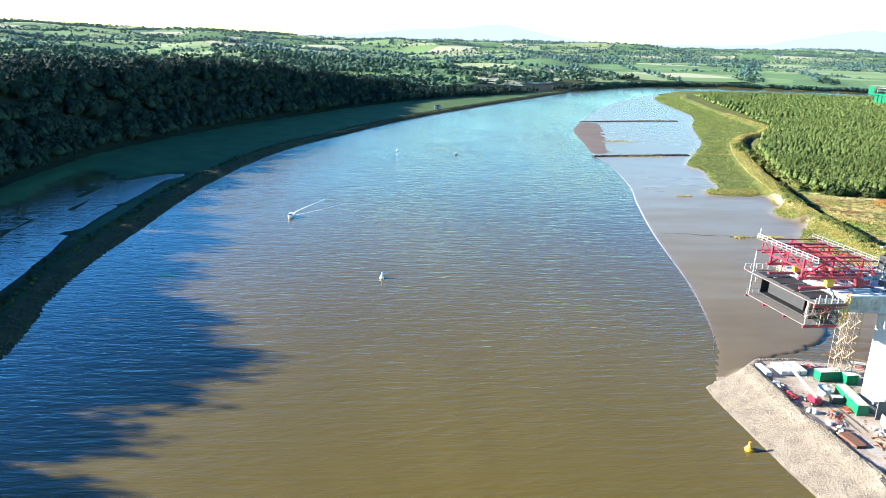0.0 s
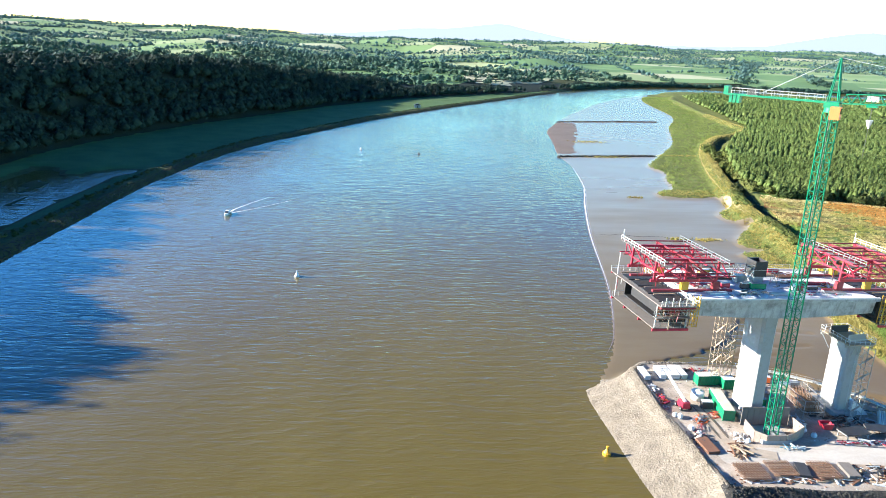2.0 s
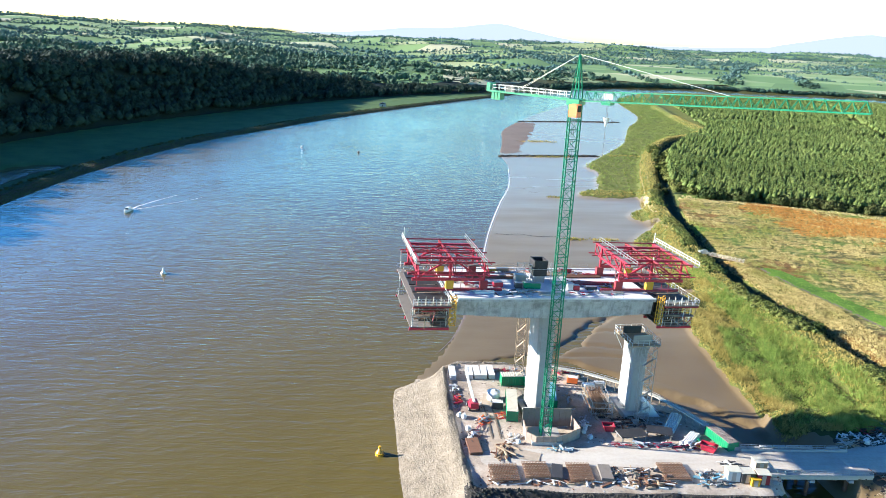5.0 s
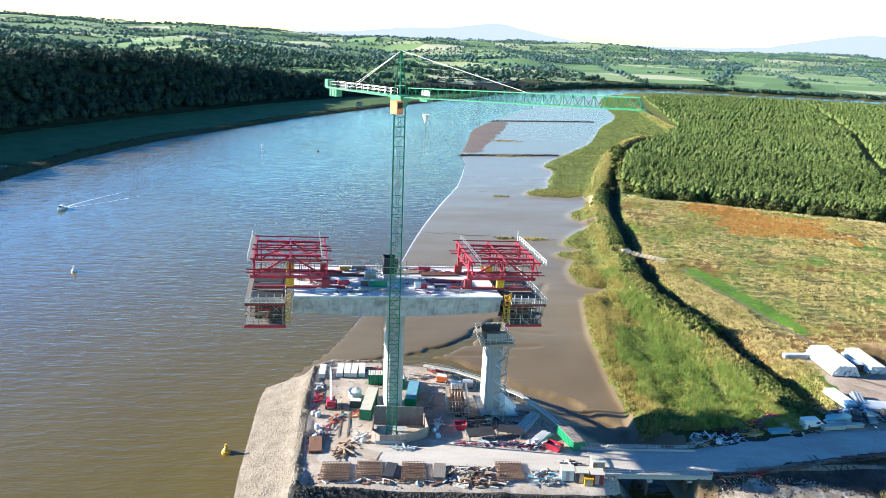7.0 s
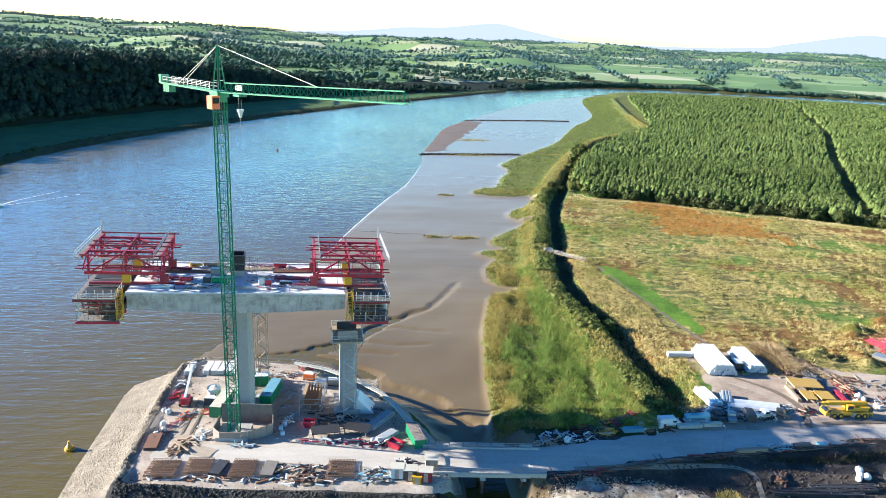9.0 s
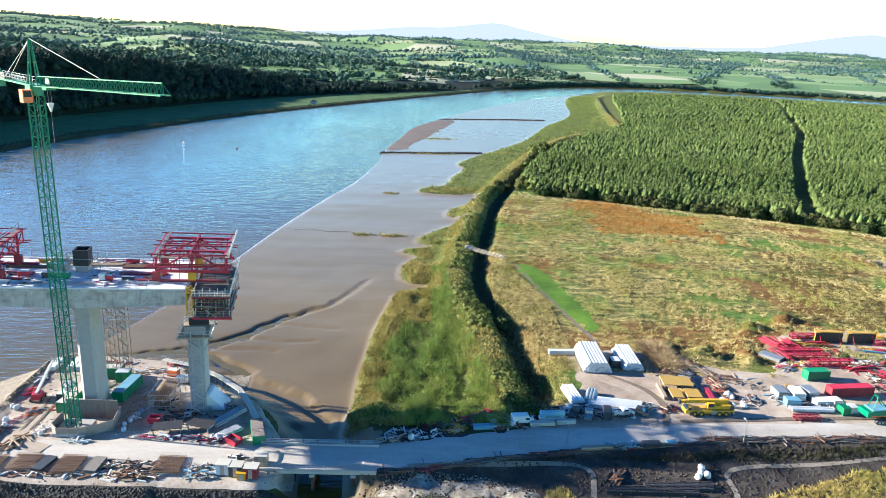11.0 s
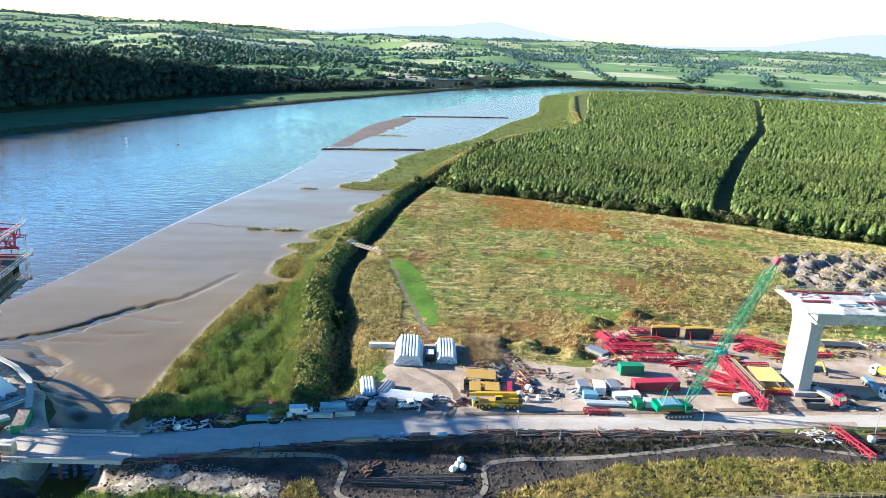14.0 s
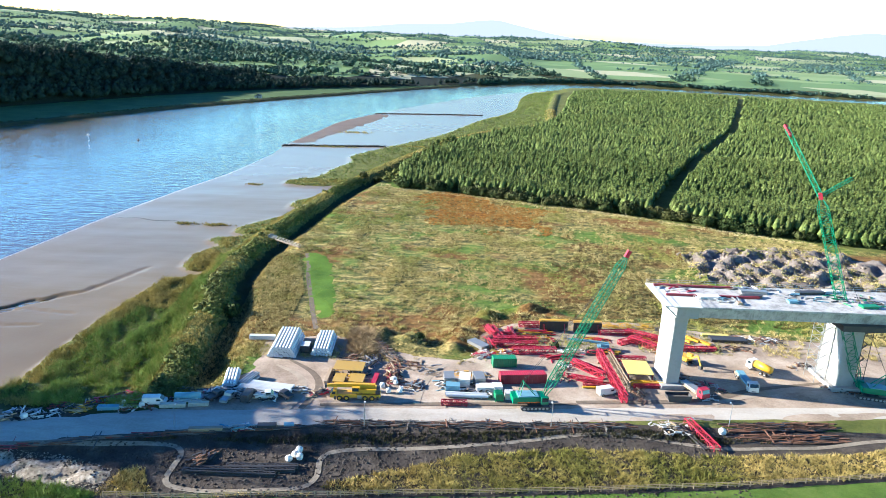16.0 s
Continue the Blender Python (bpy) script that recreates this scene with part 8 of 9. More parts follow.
heap_of("scrap_heap", 330.8, 163.6, -50, 7, 2.4, 1.2, 34, (M_DARK, M_GREY, M_TIMBER), "dark bundle of steel at the pier's foot", "steel", (2, 5))
for x, y, rz in ((341.5, 190.6, 35), (344.0, 188.5, 40), (338.8, 190.2, 40)):
    slab_stack(x, y, rz, 1.2, 6.0, 2, M_YELLOW, "bundle of yellow formwork beams", "beams", "yellow beams")
slab_stack(352.5, 190.2, 88, 3.2, 10.5, 3, M_DARK, "stack of dark steel panels at the yard's back", "steel panels")
slab_stack(350.0, 193.4, 88, 1.4, 8.0, 2, M_PALEYELLOW, "stack of pale beams at the yard's back", "beams")
heap_of("scrap_heap", 362.0, 191.0, 0, 14, 5, 1.4, 80, (M_DARK, M_RUST, M_TIMBER, M_WHITE), "long heap of rubble and rusty steel", "scrap heap", (0.8, 3))
heap_of("scrap_heap", 366.0, 174.5, 30, 6, 3, 1.2, 40, (M_RUST, M_TIMBER, M_CONC), "rubble at the massive pier's foot", "scrap heap", (0.6, 2))
heap_of("scrap_heap", 369.5, 160.8, -20, 9, 2.4, 1.0, 46, (M_DARK, M_CONC, M_RUST), "rubble and formwork at the massive pier's foot", "scrap heap", (0.6, 2.2))

for x, y, rz in ((246.6, 185.0, -58), (249.8, 179.6, -60), (253.0, 174.2, -62), (255.6, 169.4, -60)):
    heap_of("brushwood_ridge", x, y, rz, 6.0, 2.6, 1.1, 70, (M_TIMBER, M_PLANK, M_RUST), "pale brown ridge of heaped brushwood and poles", "brushwood", (1.5, 4.5), "brushwood ridge", (0.08, 0.2))
deck_litter()

# plant and stores along the road's north side
for x, y, rz, m, lab, pk in ((203.4, 142.6, 8, M_WHITE, "white van among the roadside stores", False), (216.0, 146.2, 60, M_DARK, "dark pickup among the roadside stores", True), (219.0, 145.6, 75, M_GREY, "grey pickup among the roadside stores", True), (223.4, 146.2, 80, M_DARK, "dark van among the roadside stores", False), (227.4, 147.0, 10, M_WHITE, "white pickup among the roadside stores", True), (231.0, 147.6, -30, M_DARK, "dark pickup among the roadside stores", True)):
    van(x, y, rz, m, lab, pk)
top = thing("tank_unit", at(210.3, 144.0, 7), "pale blue horizontal tank on a cream skid", "tank")
part("tank", bm_of(tube, (-2.8, 0, 1.5), (2.8, 0, 1.5), 0.75, 0.75, 16), M_BLUE, top, "", True)
part("skid", boxes((-3.0, 3.0, -0.8, 0.8, 0.3, 0.7)), M_WHITE, top)
for s in (-2, 2):
    part("saddle", boxes((s - 0.2, s + 0.2, -0.7, 0.7, 0.0, 1.1)), M_WHITE, top)
slab_stack(207.8, 141.4, 97, 1.3, 5.6, 3, M_CREAM, "low stack of cream boards beside the road", "boards")
slab_stack(213.2, 142.3, 97, 1.0, 4.4, 3, M_CREAM, "low stack of cream boards beside the road", "boards")
slab_stack(194.4, 139.6, 97, 1.4, 4.6, 3, M_BLUE, "pale blue boards beside the road", "boards")
heap_of("scrap_heap", 188.6, 138.8, 15, 4.0, 2.0, 1.4, 34, (M_YELLOW,), "tangle of yellow steel frames", "frames", (0.8, 2.2), "scrap heaps", (0.08, 0.2))
heap_of("scrap_heap", 175.6, 134.6, 8, 8, 2.5, 1.1, 50, (M_DARK, M_GREY, M_TIMBER), "dark scrap and boards beside the road", "scrap heap", (0.8, 2.6))
heap_of("scrap_heap", 182.4, 136.8, 10, 6, 3, 1.2, 40, (M_DARK, M_GREY, M_WHITE), "dark scrap and mesh beside the road", "scrap heap", (0.6, 2))
heap_of("scrap_heap", 191.5, 142.6, 20, 7, 4, 1.3, 44, (M_GREY, M_MAROON, M_DARK), "grey netting and steel at the bank", "scrap heap", (0.8, 2.6))
heap_of("scrap_heap", 198.4, 143.6, 5, 7, 4, 1.6, 56, (M_RED, M_MAROON, M_TIMBER, M_GREY), "red steel parts among scrap", "scrap heap", (0.7, 2.4))
heap_of("scrap_heap", 205.0, 145.6, 10, 6, 4, 1.3, 44, (M_TIMBER, M_RED, M_WHITE, M_DARK), "mixed scrap beside the stores", "scrap heap", (0.7, 2.4))
for x, y in ((178.6, 134.8), (201.0, 141.2), (215.4, 148.9), (196.8, 141.6)):
    big_bag(x, y, 1.15)
for x, y, rz, w, d, h, n, ms in ((233.8, 150.4, 20, 5, 3, 1.3, 36, (M_DARK, M_TIMBER, M_WHITE)), (246.0, 169.6, 10, 9, 3, 1.3, 44, (M_TIMBER, M_DARK, M_RUST)), (259.6, 166.4, 0, 7, 5, 0.7, 36, (M_TIMBER, M_RUST)), (262.0, 155.4, 60, 5, 4, 0.9, 30, (M_RUST, M_GREY)), (275.6, 162.6, 0, 9, 3, 1.0, 44, (M_TIMBER, M_YELLOW, M_GREY)), (279.6, 174.4, 30, 6, 4, 1.2, 36, (M_WHITE, M_GREY, M_RED))) + ((299.6, 162.6, 0, 4, 5, 1.0, 30, (M_DARK, M_TIMBER, M_RED)), (316.4, 154.8, 75, 8, 3, 0.8, 40, (M_DARK, M_RUST, M_TIMBER)), (334.0, 154.6, 10, 5, 3, 1.0, 30, (M_DARK, M_WHITE)), (304.6, 178.4, 0, 8, 3, 0.8, 36, (M_TIMBER, M_WHITE, M_GREY)), (312.0, 186.8, 0, 10, 3, 1.2, 44, (M_RED, M_MAROON, M_YELLOW)), (330.6, 180.0, 20, 7, 4, 1.2, 40, (M_RED, M_YELLOW, M_TIMBER)), (352.0, 184.4, 0, 12, 3, 1.0, 50, (M_DARK, M_RUST, M_TIMBER)), (206.6, 148.4, 30, 6, 4, 1.3, 40, (M_TIMBER, M_DARK, M_GREY)), (212.4, 147.8, 10, 5, 3, 1.2, 36, (M_DARK, M_RED, M_WHITE))):
    heap_of("scrap_heap", x, y, rz, w, d, h, n, ms, "loose heap of boards, bars and fittings in the yard", "scrap heap", (0.6, 2.8))
heap_of("scrap_heap", 216.5, 149.6, 0, 6, 2.6, 1.2, 40, (M_DARK, M_GREY, M_WHITE), "dark stores behind the parked vehicles", "scrap heap", (0.6, 2))

# along the road's south side
for k in range(9):
    x = 176.0 + k * 7.2
    y = np.interp(x, [168, 182, 206, 228, 250], [121.9, 124.5, 130.0, 133.9, 136.2])
    heap_of("verge_beams", x, float(y), 10, 7.5, 1.8, 0.6, 22, (M_DARK, M_RUST, M_DARK, M_MAROON) if k % 3 == 1 else (M_DARK, M_PLANK, M_RUST), "dark steel beams laid along the verge", "steel beams", (2.0, 6.0), "verge stores", (0.08, 0.24), 0.07)
for x, y, rz, w, L, m, lab in ((217.8, 132.4, 97, 1.1, 7.0, M_TIMBER, "brown boards along the verge"), (230.2, 134.6, 97, 1.5, 4.0, M_DARK, "dark steel boxes along the verge"), (234.8, 135.2, 97, 1.1, 2.2, M_BLUE, "pale blue box along the verge")):
    slab_stack(x, y, rz, w, L, 2, m, lab, "stores", "verge stores", 0.3)
heap_of("scrap_heap", 224.6, 134.0, 8, 6, 2, 1.0, 40, (M_PIPE, M_BLUE, M_GREY), "pale pipes heaped along the verge", "pipes", (1, 3.5))
for k in range(9):
    x = 245.0 + k * 7.6
    heap_of("timber_row", x, 136.9 + (x - 245) * 0.047, 3, 8.5, 2.6, 0.9, 42, (M_RUST, M_PLANK, M_DARK), "row of rusty steel and timber along the verge", "scrap heap", (1.5, 5.5), "verge scrap", (0.08, 0.26), 0.16)
heap_of("rubble_heap", 319.6, 139.6, 0, 9, 5.5, 2.0, 70, (M_WHITE, M_CONC, M_TIMBER), "pale heap of broken concrete and sheeting", "rubble heap", (0.5, 1.8))
lattice_girder(325.6, 137.4, -76, 11.5, 1.5, 1.4, M_RED, "red lattice girder lying down the bank", -0.6)
lattice_girder(323.2, 137.2, -72, 10, 0.8, 0.5, M_DARK, "dark steel ladder frame lying down the bank", -0.6)
for i in range(4):
    for j in range(2):
        heap_of("steel_sections", 336.6 + i * 6.2, 137.0 + j * 4.4 + i * 0.45, 4, 6.0, 3.6, 0.9, 36, (M_RUST, M_RUST, M_DARK, M_RUST), "stacked rusty steel sections beside the road", "steel sections", (2.5, 5.0), "steel section stacks", (0.14, 0.34), 0.06)
big_bag(330.8, 138.8, 1.3)
for x, y, rz, ln in ((228.6, 121.0, 2, 20), (226.0, 120.0, -1, 18), (232.0, 122.2, 3, 14)):
    lattice_girder(x, y, rz, ln, 0.8, 0.5, M_DARK, "dark steel pile section lying in the pit", 0, "pit steel")
heap_of("scrap_heap", 219.6, 124.0, 60, 4, 3, 1.4, 26, (M_DARK, M_RUST), "dark steel frames in the pit", "frames", (1, 3))


for x, y, rz, w, d, h, n, ms, lab in (
        (176.5, 137.2, 12, 6, 2.4, 1.0, 34, (M_DARK, M_WHITE, M_GREY), "dark fittings and white sacks beside the haul road"),
        (184.0, 140.4, 14, 6, 3.0, 1.2, 40, (M_DARK, M_RUST, M_MAROON), "dark and rusty steel scrap beside the haul road"),
        (190.5, 142.6, 10, 5, 3.0, 1.4, 36, (M_RED, M_DARK, M_YELLOW), "red and yellow frames beside the haul road"),
        (196.0, 146.0, 20, 7, 3.2, 1.4, 44, (M_RED, M_TIMBER, M_DARK), "red steel frames and timber on the bank"),
        (197.5, 140.6, 8, 6, 2.2, 0.9, 34, (M_WHITE, M_BLUE, M_GREY), "pale pipes and sheeting beside the haul road"),
        (204.0, 143.6, 8, 7, 3.0, 1.2, 44, (M_RED, M_DARK, M_GREY), "red and dark formwork parts beside the road"),
        (212.5, 146.2, 5, 6, 3.0, 1.3, 40, (M_DARK, M_WHITE, M_RUST), "dark machinery parts and white bags"),
        (219.5, 147.2, 0, 6, 3.0, 1.4, 44, (M_DARK, M_GREY, M_WHITE), "tangled pipe fittings beside the road"),
        (226.0, 147.0, 0, 6, 2.4, 1.2, 36, (M_DARK, M_WHITE, M_TIMBER), "valves and blocks beside the pipe stacks")):
    heap_of("roadside_stores", x, y, rz, w, d, h, n, ms, lab, "scrap heap", (0.6, 2.8), "roadside stores", (0.1, 0.4))

# ---- river marks, boat, groynes ----
def buoy(x, y, m, h, label):
    top = thing("buoy", pose(x, y, 0), label, "buoy", "buoys")
    part("float", bm_of(tube, (0, 0, -0.4), (0, 0, 0.5), 0.95, 0.95, 16), m, top)
    part("cone", bm_of(tube, (0, 0, 0.5), (0, 0, h), 0.8, 0.18, 12), m, top)
    part("top_mark", bm_of(tube, (0, 0, h), (0, 0, h + 0.5), 0.28, 0.28, 10), m, top)


buoy(73.5, 136.0, M_YELLOW, 1.5, "yellow marker buoy beside the working platform")
buoy(-9.0, 250.0, M_WHITE, 1.7, "pale conical channel buoy on the river")
buoy(40.0, 545.0, M_DARK, 0.9, "small dark buoy far up the river")
buoy(-5.0, 560.0, M_WHITE, 0.9, "small pale buoy far up the river")


def boat():
    top = thing("motor_boat", pose(-55.2, 340.0, 0.05, 0, 0, -92), "small white cabin motor boat under way", "boat")
    b = bmesh.new()
    rings = []
    for x, w, z in ((-3.6, 1.25, 0.9), (-1, 1.35, 0.9), (1.6, 1.15, 1.0), (3.2, 0.5, 1.15), (3.9, 0.04, 1.25)):
        rings.append([b.verts.new(p) for p in ((x, -w, z), (x, -w * 0.75, 0.0), (x, 0, -0.3), (x, w * 0.75, 0.0), (x, w, z))])
    for r0, r1 in zip(rings[:-1], rings[1:]):
        for i in range(4):
            b.faces.new((r0[i], r1[i], r1[i + 1], r0[i + 1]))
        b.faces.new((r0[0], r0[4], r1[4], r1[0]))
    b.faces.new(rings[0])
    bmesh.ops.recalc_face_normals(b, faces=b.faces)
    part("hull", b, M_WHITE, top)
    part("cabin", bm_of(profile, [(-1.4, 0.9), (1.5, 0.95), (0.9, 1.9), (-1.2, 2.0)], -0.85, 0.85), M_WHITE, top)
    part("window", bm_of(profile, [(1.4, 1.2), (0.98, 1.8), (1.02, 1.82), (1.46, 1.2)], -0.7, 0.7), M_GLASS, top)
    part("motor", boxes((-4.0, -3.6, -0.25, 0.25, 0.2, 1.2)), M_DARK, top)


boat()
foam = paint("white_foam", (0.85, 0.87, 0.88), 0.6, 0, 0.0)


def ribbon(name, pts, widths, z, material, label, category, sub=6, kind="structure"):
    """A flat strip along a smooth line."""
    p = [Vector((x, y)) for x, y in pts]
    line, ws = [], []
    for i in range(len(p) - 1):
        a, b, c, d = p[max(i - 1, 0)], p[i], p[i + 1], p[min(i + 2, len(p) - 1)]
        for k in range(sub):
            t = k / sub
            line.append(0.5 * ((2 * b) + (c - a) * t + (2 * a - 5 * b + 4 * c - d) * t * t + (3 * b - a - 3 * c + d) * t ** 3))
            ws.append(widths[i] + (widths[i + 1] - widths[i]) * t)
    line.append(p[-1])
    ws.append(widths[-1])
    vs, fs = [], []
    for i, q in enumerate(line):
        d = (line[min(i + 1, len(line) - 1)] - line[max(i - 1, 0)]).normalized()
        s = Vector((-d.y, d.x)) * ws[i] / 2
        for e in (q + s, q - s):
            if z is None:
                px, py = np.array([e.x]), np.array([e.y])
                lift = 0.32 if category == "track" and seg_dist(px, py, ROAD)[0][0] < 5.6 else 0.24 if sdist(px, py, YARD)[0] > -1 else 0.13
            vs.append((e.x, e.y, z if z is not None else float(ground_z(e.x, e.y)) + lift))
        if i:
            fs.append((2 * i - 2, 2 * i - 1, 2 * i + 1, 2 * i))
    return tagged(new(name, mesh_of(name, vs, fs, material)), label, category, kind=kind)


wet = Nodes("wet_silt_edge", 0.16, 0, 0.6)
wet.bump(wet.noise(1.4, 4), 0.3, 0.08)
wet.colour(wet.ramp(wet.noise(0.3, 4), [(0.35, (0.16, 0.12, 0.085)), (0.65, (0.24, 0.19, 0.145))]))
ribbon("shore_edge", [(87, 186), (92.5, 198), (98, 218), (104.5, 248), (115.5, 317), (128.5, 381), (140.5, 433), (149, 500)], [0.05, 0.3, 0.6, 0.9, 1.3, 1.5, 1.4, 0.6], 0.05, wet.m, "wet glistening edge of the mudflat", "mud edge", 12)
# sky sheen of the wet water's edge, painted as a thin pale strip
ribbon("shore_foam", [(98, 218), (104.5, 248), (115.5, 317), (128.5, 381), (140.5, 433), (149, 500)], [0.03, 0.12, 0.42, 0.62, 0.48, 0.10], 0.08, soil("pale_foam_and_silt", [(0.3, (0.62, 0.60, 0.56)), (0.6, (0.86, 0.84, 0.80))], 0.2, 1.0), "thin pale line of painted sheen along the mud edge", "foam", 12)
ribbon("mud_crack", [(117, 319.5), (124, 317), (130, 318.4), (138, 314.8), (147, 315.4), (152, 311.6), (160, 311)], [0.1, 0.5, 0.3, 0.6, 0.3, 0.5, 0.1], None, M_CREEKMUD, "thin dark runnel across the mudflat", "runnel", 5)
ribbon("wake", [(-55.3, 344), (-54, 352), (-49, 366), (-43, 380)], [1.3, 0.7, 0.4, 0.05], 0.03, foam, "white foaming wake behind the motor boat", "wake")
ribbon("wake_arm", [(-54.6, 343), (-48, 350), (-40, 360), (-30, 374)], [0.7, 0.4, 0.2, 0.05], 0.03, foam, "white foaming wake beside the motor boat", "wake")
for nm, pts in (("farm_track", [(178, 124.6), (194, 126.5), (209, 128), (215, 125.4), (214.5, 117.6), (220, 115.4), (230, 115.2), (240, 116.6), (243, 120), (243.5, 126), (250, 128.4), (270, 130.2), (294, 135.4), (308, 136.4), (329, 132.8), (345, 134), (368, 137.4), (400, 140)]),):
    ribbon(nm, pts, [1.15] * len(pts), None, M_TRACK, "narrow pale earth track below the haul road", "track", 8)
M_CREST = soil("dry_crest_grass", [(0.3, (0.24, 0.19, 0.085)), (0.5, (0.40, 0.325, 0.17)), (0.7, (0.52, 0.44, 0.26))], 0.3, 1.5, 0.95, 0.8, 0.3)
ribbon("dyke_path", [(190.5, 222), (189.5, 240), (190.5, 252)], [0.5, 1.6, 0.6], None, M_CREST, "pale trodden path along the dyke", "path", 8)
ribbon("dyke_path", [(199, 318), (203.5, 345), (209.5, 378), (220, 412), (234, 462), (254, 524), (271, 570), (296, 628), (322, 670)], [1.2, 1.8, 2.4, 3.6, 4.4, 4.6, 4.4, 4.0, 2.0], None, M_CREST, "dry straw-coloured crest of the old dyke", "path", 8)
ribbon("dyke_path", [(392, 748), (395, 790), (402, 850), (416, 930), (463, 1171), (498, 1250)], [5, 5, 5.5, 6, 7, 6], None, M_CREST, "dry straw-coloured crest of the old dyke", "path", 8)
M_RUT = soil("dark_wheel_rut", [(0.3, (0.13, 0.105, 0.08)), (0.6, (0.23, 0.185, 0.14))], 0.6, 2.0, 0.95, 0.6, 0.1)
M_PALEDUST = soil("pale_dust_track", [(0.3, (0.32, 0.262, 0.195)), (0.6, (0.47, 0.395, 0.305))], 0.4, 1.8, 0.95, 0.4, 0.1)
ribbon("wheel_track", [(106, 127.5), (101, 129.5), (98.4, 134), (98.0, 140), (97.4, 147), (98, 155)], [3.0, 3.4, 3.2, 3.0, 2.8, 1.5], None, M_PALEDUST, "pale dusty wheel track on the platform", "track", 8)
for dx in (-0.9, 0.9):
    ribbon("wheel_rut", [(106 + dx, 127.2), (100.8 + dx, 129.8), (98.4 + dx, 134), (98.0 + dx, 141), (97.6 + dx, 149)], [0.35] * 5, 4.5 + 0.24, M_RUT, "dark wheel rut in the platform's dust", "wheel rut", 8)
for k, pts in enumerate(([(233, 142), (235, 150), (233, 158), (226, 164)], [(236, 142.5), (238.5, 152), (236, 160), (229, 167)], [(262, 146), (263, 154), (266, 163), (270, 168)], [(300, 150), (330, 153), (348, 160), (372, 166)], [(334, 152), (350, 158), (372, 163)], [(240, 144.5), (270, 147), (300, 149)])):
    ribbon("wheel_track", pts, [1.4, 1.8, 1.6, 0.8][:len(pts)] if len(pts) > 3 else [1.2, 1.6, 0.9], None, M_PALEDUST if k % 2 == 0 else M_RUT, "wheel track worn into the yard's stone", "track", 8)
ribbon("field_track", [(217, 262), (219.6, 250), (222, 235), (225, 221), (229.5, 200), (232, 190)], [1.5] * 6, None, M_RUT, "dark wheel track beside the green strip", "track", 6)


def rocks(name, x, y, r, material, label, category, seed=3, flat=0.65, sink=0.35):
    """Loose stones as one mesh of small lumps."""
    q = rnd(seed)
    n = len(x)
    base = np.array([(1, 1, 1), (-1, -1, 1), (-1, 1, -1), (1, -1, -1), (1.2, -0.9, 0.9), (-1.1, 1, 0.8), (0.9, 1.1, -0.9), (-1, -0.9, -1.1)], dtype=float) * 0.62
    fc = np.array([(0, 5, 1), (0, 1, 4), (0, 4, 3), (0, 3, 6), (0, 6, 5), (5, 6, 2), (5, 2, 1), (1, 2, 7), (1, 7, 4), (4, 7, 3), (3, 7, 6), (6, 7, 2)])
    a = q.uniform(0, 2 * math.pi, n)
    v = base[None] * q.uniform(0.6, 1.3, (n, 8, 3)) * r[:, None, None]
    v[:, :, 2] *= flat
    cx = v[:, :, 0] * np.cos(a)[:, None] - v[:, :, 1] * np.sin(a)[:, None]
    cy = v[:, :, 0] * np.sin(a)[:, None] + v[:, :, 1] * np.cos(a)[:, None]
    z = ground_z(x, y) + r * flat * sink
    out = np.stack([cx + x[:, None], cy + y[:, None], v[:, :, 2] + z[:, None]], -1).reshape(-1, 3)
    f = (fc[None] + (np.arange(n) * 8)[:, None, None]).reshape(-1, 3)
    return tagged(new(name, mesh_of(name, out, f, material)), label, category, kind="stuff")


q = rnd(51)
x, y = q.uniform(66, 160, 70000), q.uniform(96, 174, 70000)
dp = sdist(x, y, PLATFORM)
ok = (dp < -0.1) & (dp > -13.5) & (ground_z(x, y) > -0.4) & ((x < 150) | (y < 124)) & ~((dp < -4) & (y > 168))
x, y = x[ok][:24000], y[ok][:24000]
dark_ = (y < 118.2) & (x > 90.5)
DARKSTONE = soil("dark_wet_stone", [(0.3, (0.022, 0.021, 0.018)), (0.7, (0.085, 0.08, 0.068))], 0.4, 2.0, 0.8, 0.5, 0.05)
rocks("armour_stones", x[dark_], y[dark_], q.uniform(0.12, 0.34, dark_.sum()), DARKSTONE, "dark quarry stones along the platform's front", "stones", 50)
east_ = (x > 137)
x, y = x[~dark_ & ~east_], y[~dark_ & ~east_]
rocks("riprap_stones", x, y, q.uniform(0.08, 0.21, len(x)), STONE, "pale quarry stones covering the platform slope", "stones", 52)
t_ = q.uniform(0, 1, 9000) ** 1.5
ls = np.array([p for p in LEFT_SHORE if 55 < p[1] < 1300], dtype=float)
sl = np.r_[0, np.cumsum(np.hypot(*np.diff(ls, axis=0).T))]
s_ = t_ * sl[-1]
x, y = np.interp(s_, sl, ls[:, 0]) - q.uniform(-2.5, 6, 9000), np.interp(s_, sl, ls[:, 1])
rocks("bank_stones", x, y, q.uniform(0.2, 0.55, 9000), DARKSTONE, "dark wet stones along the left bank dyke", "stones", 53)
u_ = rnd(54)
s_ = u_.uniform(0, 1, 900) ** 1.6 * sl[-1]
x, y = np.interp(s_, sl, ls[:, 0]) - u_.normal(10.5, 1.6, 900), np.interp(s_, sl, ls[:, 1])
h = u_.uniform(0.5, 1.7, 900)
foliage("left_dyke_scrub", x, y, ground_z(x, y) - 0.2, h, h * 0.75, M_HEDGELEAF, 24, "low dark scrub on the left river dyke", "scrub", 55, 0.0, 0, 0.3)
